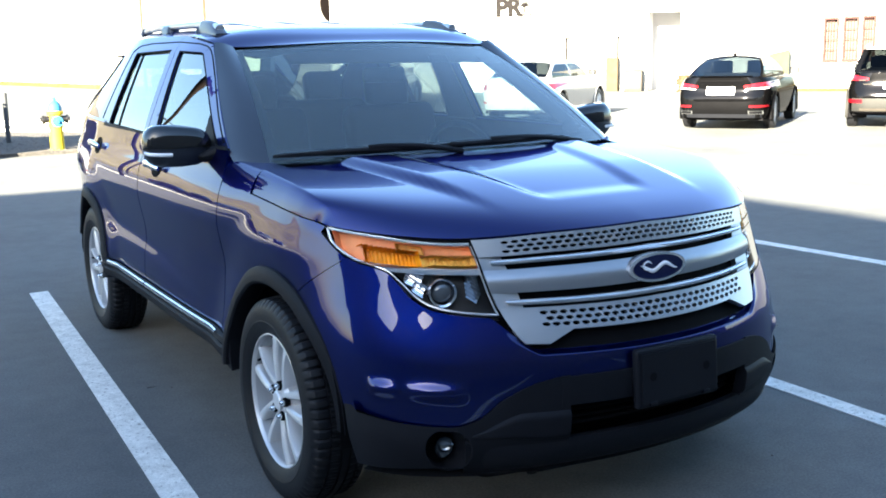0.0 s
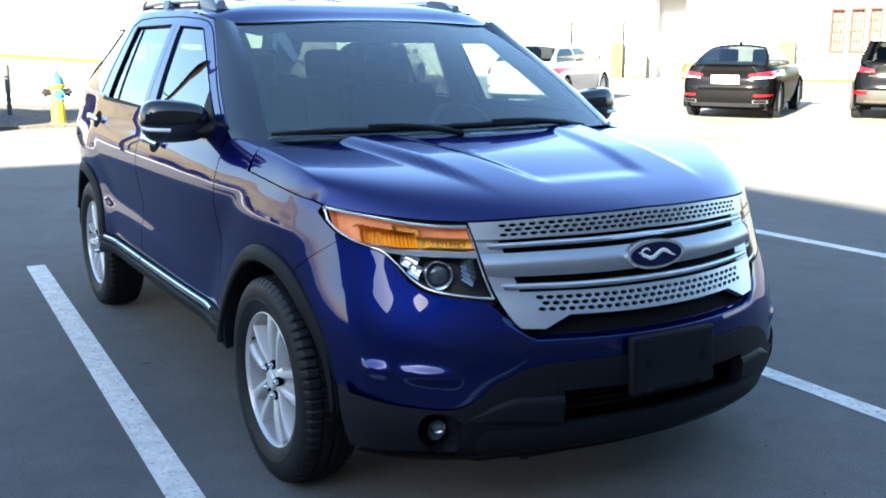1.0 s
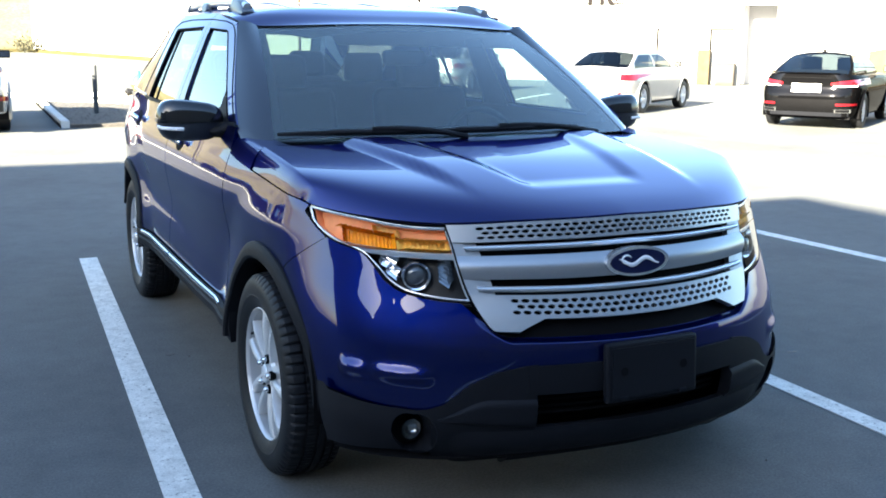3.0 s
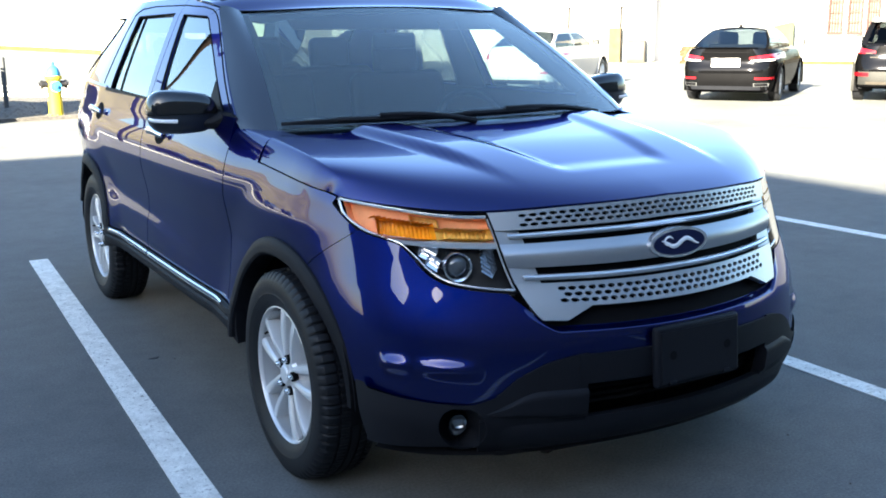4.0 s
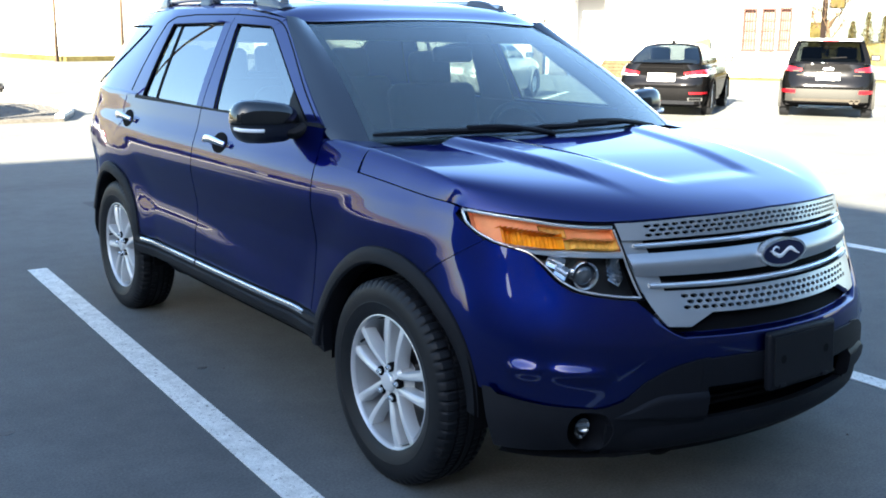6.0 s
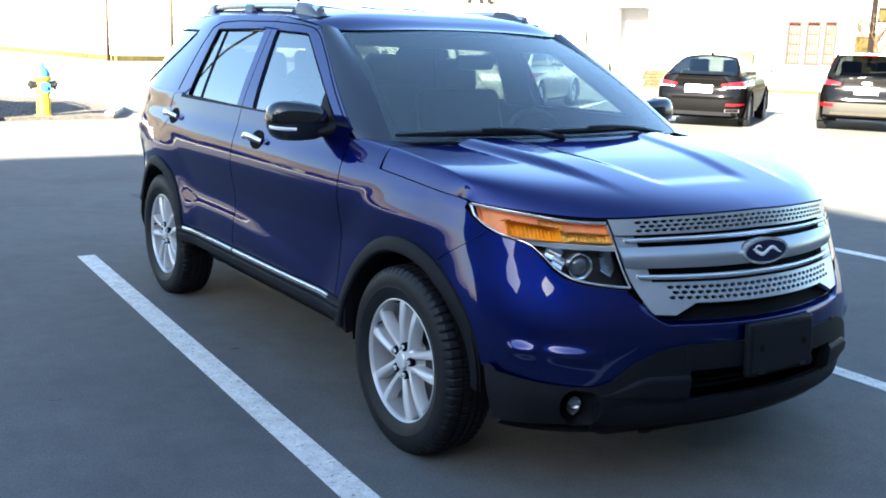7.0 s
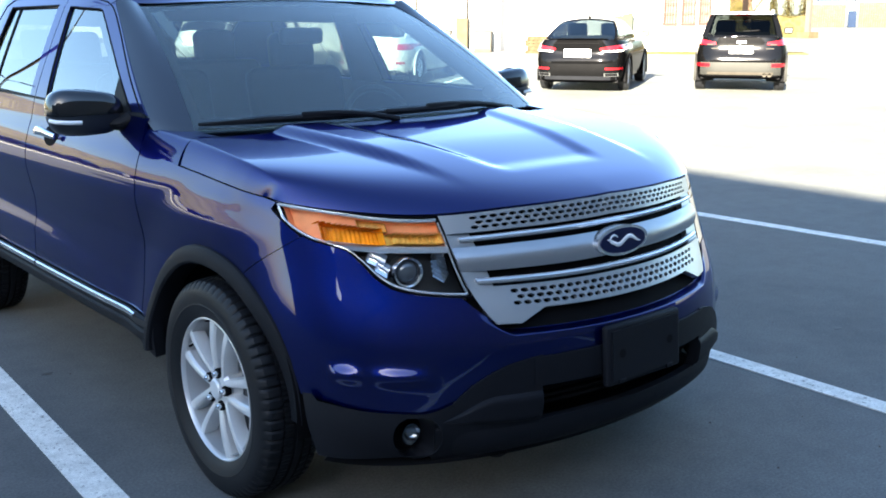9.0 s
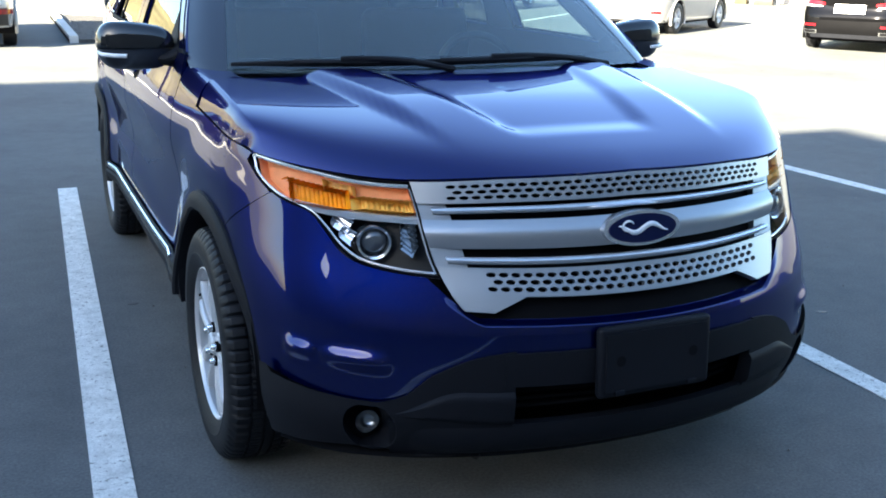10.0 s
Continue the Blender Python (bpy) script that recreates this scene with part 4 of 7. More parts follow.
# wheel arch flares
def flare(yc, a0, a1, front):
    prof = ((0.474, 0.002), (0.472, 0.012), (0.462, 0.020), (0.440, 0.026), (0.422, 0.027), (0.414, 0.020), (0.413, 0.0), (0.416, -0.06))
    def fn(a, k):
        r, o = prof[k]
        y, z = yc + r * math.cos(a), AXLE_Z + r * math.sin(a)
        ys, zs = yc + 0.474 * math.cos(a), AXLE_Z + 0.474 * math.sin(a)
        base = -max(half_width(ys, max(zs, 0.42)), 0.900)
        fade = 0.1 + 0.9 * smoothstep(0, radians(60), a1 - a) if front else 1.0
        return Vector((base - o * fade, y, z))
    return Geo().grid(fn, lin(a0, a1, 60), list(range(len(prof))))


fl = both(lambda: flare(FRONT + 0.015, radians(3), radians(180), True), "wheel_arch_trim", "black_plastic", suv, "black plastic wheel arch trim")
both(lambda: flare(WHEELBASE, radians(20), radians(177), False), "wheel_arch_trim", "black_plastic", suv, "black plastic wheel arch trim")
for yc in (FRONT, WHEELBASE):
    both(lambda: Geo().grid(lambda a, x: (x, yc + 0.455 * math.cos(a), AXLE_Z + 0.455 * math.sin(a)), lin(radians(-6), radians(186), 30), [-0.93, -0.62, -0.45]), "wheel_well", "dark", suv)
    both(lambda: Geo().grid(lambda a, r: (-0.6, yc + r * math.cos(a), AXLE_Z + r * math.sin(a)), lin(radians(-6), radians(186), 30), [0.0, 0.46]), "wheel_well_end", "dark", suv)
Geo().box(-0.74, 0.74, 0.46, 2.40, 0.24, 0.30).box(-0.62, 0.62, -0.6, 3.9, 0.26, 0.32).put("underbody", "dark", suv, smooth=False)


# black panel between the front arch and the sill
def arch_end():
    def fn(u, t):
        y = 0.455 + 0.165 * u
        low = 0.365 + 0.05 * u
        z = low + (0.498 - low) * t
        return side(y, max(z, 0.42), 0.010) + Vector((0.10 * max(0.0, 0.42 - z), 0, min(0.0, z - 0.42)))
    return Geo().grid(fn, lin(0, 1, 8), lin(0, 1, 8), skirt=0.04, flip=True)


both(arch_end, "arch_end_panel", "black_plastic", suv, "black panel behind the front wheel")

# door handles
def handle(y0, z):
    def make():
        g = Geo()
        pts = [side(y0 + d, z + 0.004 * math.cos(d * 20), 0.012 + 0.036 * math.sin(math.pi * (d + 0.115) / 0.23) ** 0.5) for d in lin(-0.11, 0.11, 14)]
        return g.tube(pts, [(0.009, 0.012 + 0.006 * math.sin(math.pi * i / 14)) for i in range(15)], 10)
    return make


# flat near-black patch painted as the shade in the handle's recess
def handle_cup(y0, z):
    def make():
        return Geo().grid(lambda a, r: side(y0 + 0.075 * r * math.cos(a), z + 0.045 * r * math.sin(a), 0.0055), lin(0, 2 * math.pi, 24), [0.05, 0.5, 1.0])
    return make


both(handle(1.36 + 0.08, 1.072), "door_handle", "chrome", fd, "chrome door handle")
both(handle_cup(1.36 + 0.06, 1.075), "handle_recess", "dark", fd)
both(handle(2.66, 1.092), "door_handle", "chrome", rd, "chrome door handle")
both(handle_cup(2.64, 1.095), "handle_recess", "dark", rd)

def panes(make, name, mat, parent, label=""):
    """Panes of both sides; the far ones are laid the other way about."""
    g = make()
    g.put(name, mat, parent[0] if isinstance(parent, tuple) else parent, label)
    m = g.mirrored()
    m.f = [tuple(reversed(q)) for q in m.f]
    m.put(name, mat, parent[1] if isinstance(parent, tuple) else parent, label)


# greenhouse -----------------------------------------------------------
roof_half = spline((1.0, 0.735), (1.6, 0.750), (2.4, 0.748), (3.2, 0.715), (3.9, 0.66))


def upper(y, z, off=0.0):
    x0 = half_width(y, 1.205)
    k = (z - 1.205) / 0.40
    top = roof_half(y) - 0.105 * max(0.0, y - 2.5) ** 1.5
    if y > 3.2:
        top *= (1 - min(1.0, (y - 3.2) / 0.80) ** 2.8) ** 0.40
    x = x0 + (top - x0) * (max(0.0, k) ** 1.12)
    x -= 3.0 * max(0.0, z - 1.590) ** 2
    return Vector((-x - off, y, z))


def quad(a0, a1, b0, b1, off=0.0, nu=12, nv=8, skirt=0.015, bend=0.0):
    """Sheet on the greenhouse between the line a0-a1 and the line b0-b1, each (y, z)."""
    def fn(u, v):
        ay, az = a0[0] + (a1[0] - a0[0]) * u, a0[1] + (a1[1] - a0[1]) * u
        by, bz = b0[0] + (b1[0] - b0[0]) * u, b0[1] + (b1[1] - b0[1]) * u
        return upper(ay + (by - ay) * v, az + (bz - az) * v + bend * math.sin(math.pi * u) * v, off)
    turn = (a1[0] - a0[0]) * (b0[1] - a0[1]) - (a1[1] - a0[1]) * (b0[0] - a0[0])
    return Geo().grid(fn, lin(0, 1, nu), lin(0, 1, nv), skirt=skirt, flip=turn > 0)


both(lambda: quad((0.575, BELT), (1.56, BELT), (0.60, 1.222), (1.56, 1.216), 0.008, 20, 2), "belt_moulding", "black_plastic", fd, "black window seal")
both(lambda: quad((1.56, BELT), (2.60, BELT), (1.56, 1.216), (2.60, 1.226), 0.008, 20, 2), "belt_moulding", "black_plastic", rd, "black window seal")
def quarter_band():
    def fn(y, t):
        p, q = side(y, BELT - 0.004, 0.004), upper(y, 1.232 + 0.013 * min(1.0, y - 2.6))
        m = p.lerp(q, t)
        m.z += 0.010 * math.sin(math.pi * t)
        return m
    return Geo().grid(fn, lin(2.60, 3.97, 40), lin(0, 1, 6), flip=True)


both(quarter_band, "quarter_band", "paint", suv)
# window frames, painted
both(lambda: quad((0.585, 1.215), (1.20, 1.612), (0.70, 1.215), (1.295, 1.582), 0.0, 20, 3), "window_frame", "paint", fd, "blue front window frame")
both(lambda: quad((1.29, 1.583), (1.71, 1.596), (1.20, 1.617), (1.71, 1.669), 0.0, 14, 5), "window_frame_top", "paint", fd)
both(lambda: quad((1.714, 1.596), (2.44, 1.590), (1.714, 1.669), (2.60, 1.673), 0.0, 14, 5), "window_frame_top", "paint", rd)
both(lambda: quad((2.50, 1.222), (2.43, 1.592), (3.44, 1.243), (2.79, 1.585), 0.0, 12, 12), "rear_pillar", "paint", suv, "blue pillar behind the rear door")
both(lambda: quad((2.44, 1.588), (3.72, 1.582), (2.58, 1.674), (3.74, 1.624), 0.0, 16, 5), "roof_side_rear", "paint", suv)
both(lambda: quad((3.82, 1.243), (3.40, 1.585), (3.98, 1.243), (3.74, 1.60), 0.0, 10, 6), "tail_pillar", "privacy", suv, "dark glazed tail pillar")
# panes
panes(lambda: quad((0.70, 1.214), (1.295, 1.584), (1.575, 1.212), (1.650, 1.594), -0.010, 16, 16, 0), "window_pane", "side_glass", fd, "clear front side window")
panes(lambda: quad((1.775, 1.214), (1.795, 1.598), (2.50, 1.224), (2.43, 1.590), -0.010, 16, 16, 0), "window_pane", "privacy", rd, "dark tinted rear side window")
both(lambda: quad((2.30, 1.222), (2.305, 1.592), (2.325, 1.222), (2.33, 1.592), -0.006, 10, 2, 0.01), "window_divider", "dark", rd)
panes(lambda: quad((3.44, 1.243), (2.79, 1.583), (3.82, 1.243), (3.40, 1.583), -0.004, 12, 12, 0), "quarter_glass", "privacy", suv, "dark tinted quarter window")
both(lambda: quad((1.575, 1.214), (1.650, 1.596), (1.706, 1.214), (1.712, 1.600), 0.001, 10, 4), "centre_pillar", "paint", fd, "blue door pillar")
both(lambda: quad((1.714, 1.214), (1.718, 1.600), (1.775, 1.214), (1.795, 1.600), 0.001, 10, 4), "centre_pillar", "paint", rd, "blue door pillar")
# black window gaskets
both(lambda: Geo().tube([upper(*polyline((0.70, 1.217), (1.295, 1.582), (1.650, 1.594), (1.575, 1.214))(t), -0.002) for t in lin(0, 1, 40)], 0.0045, 6), "window_seal", "dark", fd)
both(lambda: Geo().tube([upper(*polyline((1.795, 1.598), (2.43, 1.590), (2.50, 1.224))(t), -0.002) for t in lin(0, 1, 40)], 0.0065, 6), "window_seal", "dark", rd)


both(lambda: Geo().tube([upper(*polyline((3.80, 1.246), (3.50, 1.246), (3.44, 1.262), (2.82, 1.572), (2.84, 1.583), (3.40, 1.583))(t), 0.001) for t in lin(0, 1, 40)], 0.0055, 6), "window_seal", "dark", suv)


# dark gap between the doors and the roof
def door_gap():
    pts = polyline((0.640, 1.232), (0.80, 1.334), (1.00, 1.470), (1.15, 1.566), (1.205, 1.593), (1.27, 1.611), (1.40, 1.625), (1.71, 1.638), (2.20, 1.640), (2.44, 1.630), (2.53, 1.600), (2.60, 1.50), (2.66, 1.36), (2.70, 1.240))
    return Geo().tube([upper(*pts(t), -0.0005) for t in lin(0, 1, 120)], 0.0035, 6)


both(door_gap, "door_gap", "dark", suv)


# windscreen and its surround
def screen(a, v, off=0.0, grow=0.0):
    """Windscreen: a -1..1 across, v 0 at the cowl, 1 at the roof."""
    hb, ht = 0.805 + grow, 0.652 + grow
    x = a * (hb + (ht - hb) * v)
    yb, yt = 0.42 - 0.20 * (1 - a * a), 1.165 - 0.075 * (1 - a * a)
    zb, zt = 1.170 + 0.012 * (1 - a * a), 1.592 + 0.026 * (1 - a * a)
    bulge = 0.028 * math.sin(math.pi * v)
    return Vector((x, yb + (yt - yb) * v - bulge * 0.55 - off * 0.55, zb + (zt - zb) * v + bulge * 0.83 + off * 0.83))


ws = Geo().grid(lambda a, v: screen(a, v), lin(-1, 1, 40), lin(-0.02, 1, 24)).put("windscreen", "windshield", suv, "large clear windscreen")
Geo().grid(lambda a, v: screen(a, 0.975 + 0.025 * v, -0.004), lin(-1, 1, 40), lin(0, 1, 2)).put("screen_border", "pillar_black", ws)
both(lambda: Geo().grid(lambda a, v: screen(a, v, -0.004), lin(-1.0, -0.955, 2), lin(0, 1, 20)), "screen_border", "gloss_black", ws)
Geo().grid(lambda a, v: screen(a, 0.07 * v, -0.004), lin(-1, 1, 40), lin(0, 1, 3)).put("screen_border", "gloss_black", ws)


def front_pillar():
    def fn(v, t):
        p = screen(-1.0, v, 0.002)
        q = upper(0.585 + (1.20 - 0.585) * v, 1.200 + (1.613 - 1.200) * v, -0.002)
        m = p.lerp(q, t)
        out = Vector((-0.55, -0.55, 0.62)).normalized()
        return m + out * (0.012 * math.sin(math.pi * t))
    return Geo().grid(fn, lin(-0.13, 1.035, 34), lin(0, 1, 8), skirt=0.01)


both(front_pillar, "windscreen_pillar", "pillar_black", suv, "black windscreen pillar")


# roof
roof_z = spline((1.05, 1.598), (1.15, 1.625), (1.25, 1.652), (1.36, 1.680), (1.55, 1.698), (2.0, 1.722), (2.7, 1.726), (3.3, 1.700), (3.78, 1.640))
edge_roof = spline((1.05, 1.592), (1.2, 1.622), (1.45, 1.652), (1.72, 1.668), (2.6, 1.672), (3.3, 1.656), (3.8, 1.618))


def roof(a, v):
    y0 = 1.09 + 0.075 * a * a + 0.06 * abs(a) ** 8
    y = y0 + (3.78 - y0) * v
    x = a * -upper(y, edge_roof(y)).x
    if v < 0.06:
        x *= 1 - 0.05 * (1 - v / 0.06) ** 2 * abs(a) ** 4
    ze, zc = edge_roof(y), roof_z(y) + 0.006
    meet = max(0.0, 1 - (y - y0) / 0.16) ** 2
    z = ze + (zc + 0.008 - ze) * (1 - abs(a) ** 4.5)
    z += (1.596 + 0.026 * (1 - a * a) - z) * meet * (1 - 0.5 * abs(a) ** 10)
    return Vector((x, y, z))


Geo().grid(roof, lin(-1, 1, 60), [t ** 1.8 for t in lin(0, 1, 60)]).put("roof", "paint", suv, "blue roof")
Geo().grid(lambda a, v: roof(a, v) - Vector((0, 0, 0.035 + 0.05 * smoothstep(0.02, 0.14, v))), lin(-0.93, 0.93, 20), lin(0.02, 0.98, 30)).put("headliner", "headliner", suv)


# roof rails: a pale satin bar on three dark feet
def rail_x(y):
    return upper(y, edge_roof(y)).x + 0.088


def rail_bar():
    pts = [Vector((rail_x(y), y, edge_roof(y) + 0.054 - 0.012 * abs((y - 2.3) / 0.95) ** 3)) for y in lin(1.42, 3.10, 40)]
    return Geo().tube(pts, (0.021, 0.017), 12)


def rail_foot(y0, y1, lead, tall):
    """Chunky rounded foot; lead is the share of its length that ramps up."""
    def fn(u, k):
        y = y0 + (y1 - y0) * u
        h = tall * min(1.0, math.sin(min(1.0, u / lead) * math.pi / 2)) * min(1.0, ((1 - u) / 0.10 + 0.35))
        prof = ((-0.036, -0.03), (-0.034, 0.55), (-0.024, 0.92), (0.0, 1.0), (0.024, 0.92), (0.034, 0.55), (0.036, -0.03))
        a, b = prof[k]
        return Vector((rail_x(y) + a, y, edge_roof(y) + 0.012 + max(0.004, h) * b))
    return Geo().grid(fn, lin(0, 1, 24), list(range(7)), skirt=0.012)


rr = both(rail_bar, "roof_rail", "rail_silver", suv, "satin silver roof rail on dark feet")
both(lambda: rail_foot(1.35, 1.68, 0.75, 0.063), "rail_foot", "rail_grey", rr, "dark grey rail foot")
both(lambda: rail_foot(2.20, 2.34, 0.3, 0.050), "rail_foot", "rail_grey", rr, "dark grey rail foot")
both(lambda: rail_foot(3.24, 2.92, 0.6, 0.064), "rail_foot", "rail_grey", rr, "dark grey rail foot")
for x in (-0.42, -0.14, 0.14, 0.42):
    Geo().tube([roof(x / 0.74, v) + Vector((0, 0, 0.001)) for v in lin(0.12, 0.95, 30)], [(0.022, 0.007 * min(1.0, i / 6)) for i in range(31)], 8).put("roof_rib", "paint", suv, "pressed roof rib")
# rear window and tailgate top
Geo().grid(lambda a, v: Vector((a * (0.54 - 0.05 * v), 3.93 - 0.24 * v - 0.05 * a * a, 1.20 + 0.415 * v)), lin(-1, 1, 20), lin(0, 1, 10)).put("rear_window", "rear_glass", suv, "dark tinted rear window")

# cowl and wipers
Geo().grid(lambda a, v: Vector((a * (0.80 + 0.01 * v), (0.20 + 0.065 * a * a) + (0.245 + 0.20 * a * a - 0.20 - 0.065 * a * a) * v, 1.147 - 0.03 * a * a + 0.010 * v)), lin(-1, 1, 40), lin(0, 1, 4)).put("cowl", "black_plastic", suv, "black plastic cowl under the windscreen")


def wiper(root, tip, pivot):
    """Blade lying along the foot of the screen, with its sheath and arm."""
    def along(t, off):
        return screen(root[0] + (tip[0] - root[0]) * t, root[1] + (tip[1] - root[1]) * t, off)
    bl = Geo().tube([along(t, 0.014 + 0.005 * math.sin(math.pi * t)) for t in lin(0, 1, 24)], [(0.006, 0.006 + 0.006 * math.sin(math.pi * i / 24)) for i in range(25)], 8).put("wiper_blade", "black_plastic", suv, "black windscreen wiper")
    Geo().tube([along(t, 0.022) for t in lin(0.28, 0.72, 12)], [(0.013 * min(1.0, 0.5 + min(i, 12 - i) / 2), 0.011) for i in range(13)], 8).put("wiper_bridge", "black_plastic", bl, "black hinge cover")
    end = along(0.5, 0.034)
    base = screen(*pivot, 0.012)
    pts = [base.lerp(end, t) + Vector((0, -0.006, 0.014)) * math.sin(math.pi * t) for t in lin(0, 1, 14)]
    Geo().tube(pts, [(0.014 - 0.006 * i / 14, 0.011) for i in range(15)], 8).put("wiper_arm", "black_plastic", bl, "black wiper arm")


wiper((-0.15, 0.006), (-0.985, 0.012), (-0.10, -0.025))
wiper((0.62, 0.018), (-0.45, 0.006), (0.74, -0.025))


# mirrors
def sq(v, p):
    return math.copysign(abs(v) ** p, v)


def mirror_shell(z_lo, z_hi, grow):
    """Part of the rounded mirror housing between two heights."""
    c = Vector((-1.045, 0.80, 1.222))
    def fn(u, v):
        th, ph = u, math.asin(max(-1.0, min(1.0, (z_lo + (z_hi - z_lo) * v))))
        x = sq(math.cos(th), 0.75) * math.cos(ph) ** 0.5
        y = sq(math.sin(th), 0.75) * math.cos(ph) ** 0.5
        z = sq(math.sin(ph), 0.9)
        k = (x + 1) / 2
        sx = 0.132 + grow
        zz = z * (0.092 + grow) * (1.0 - 0.30 * k * (1 if z > 0 else 0.2))
        return c + Vector((x * sx, y * (0.075 + grow) * (1 - 0.2 * k) - 0.02 * x, zz))
    return Geo().grid(fn, lin(0, 2 * math.pi, 48), lin(0, 1, 16))


def mirror_arm():
    return Geo().tube([Vector((-0.97, 0.785, 1.178)), Vector((-0.93, 0.76, 1.176)), Vector((-0.90, 0.735, 1.19)), Vector((-0.87, 0.72, 1.205))], [(0.045, 0.026), (0.048, 0.028), (0.050, 0.032), (0.052, 0.036)], 14)


mb = both(lambda: mirror_shell(-0.999, -0.10, -0.003), "door_mirror", "pillar_black", suv, "black door mirror with indicator strip")
both(lambda: mirror_shell(-0.06, 0.999, 0.0), "mirror_cap", "gloss_black", mb, "glossy black mirror cap")
both(mirror_arm, "mirror_arm", "black_plastic", mb)
both(lambda: Geo().tube([Vector((-1.172, 0.80, 1.196)), Vector((-1.165, 0.755, 1.194)), Vector((-1.13, 0.728, 1.192)), Vector((-1.085, 0.723, 1.190))], (0.005, 0.0075), 10), "indicator_strip", "white_lens", mb, "clear indicator strip")
both(lambda: quad((0.705, 1.216), (0.885, 1.330), (0.870, 1.216), (0.890, 1.330), 0.003, 6, 6), "mirror_sail", "black_plastic", fd)

# wheels ---------------------------------------------------------------
TYRE = [(-0.105, 0.245), (-0.117, 0.27), (-0.122, 0.305), (-0.118, 0.335), (-0.108, 0.352), (-0.098, 0.362), (-0.080, 0.3665), (-0.064, 0.368), (-0.063, 0.361), (-0.055, 0.361), (-0.054, 0.369), (-0.024, 0.3695), (-0.023, 0.362), (-0.013, 0.362), (-0.012, 0.370), (0.012, 0.370), (0.013, 0.362), (0.023, 0.362), (0.024, 0.3695), (0.054, 0.369), (0.055, 0.361), (0.063, 0.361), (0.064, 0.368), (0.080, 0.3665), (0.098, 0.362), (0.108, 0.352), (0.116, 0.337), (0.117, 0.334), (0.1195, 0.328), (0.122, 0.305), (0.1215, 0.290), (0.1225, 0.288), (0.121, 0.284), (0.117, 0.27), (0.105, 0.245), (0.098, 0.238)]


def tyre():
    """Tyre with ribs, and cross cuts at the shoulders."""
    g, n = Geo(), 330
    m = len(TYRE)
    for k in range(n):
        a = 2 * math.pi * k / n
        for ax, r in TYRE:
            ax = ax if ax > 0 else ax * 0.78
            cut = k % 5 == 0 and abs(ax) > 0.050 and r > 0.340
            cut2 = k % 5 == 2 and 0.02 < abs(ax) < 0.056 and r > 0.365
            rr = r - (0.0075 if cut else 0.0045 if cut2 else 0)
            g.v.append(Vector((ax, rr * math.cos(a), rr * math.sin(a))))
    for k in range(n):
        for j in range(m - 1):
            g.f.append((k * m + j, k * m + j + 1, ((k + 1) % n) * m + j + 1, ((k + 1) % n) * m + j))
    return g


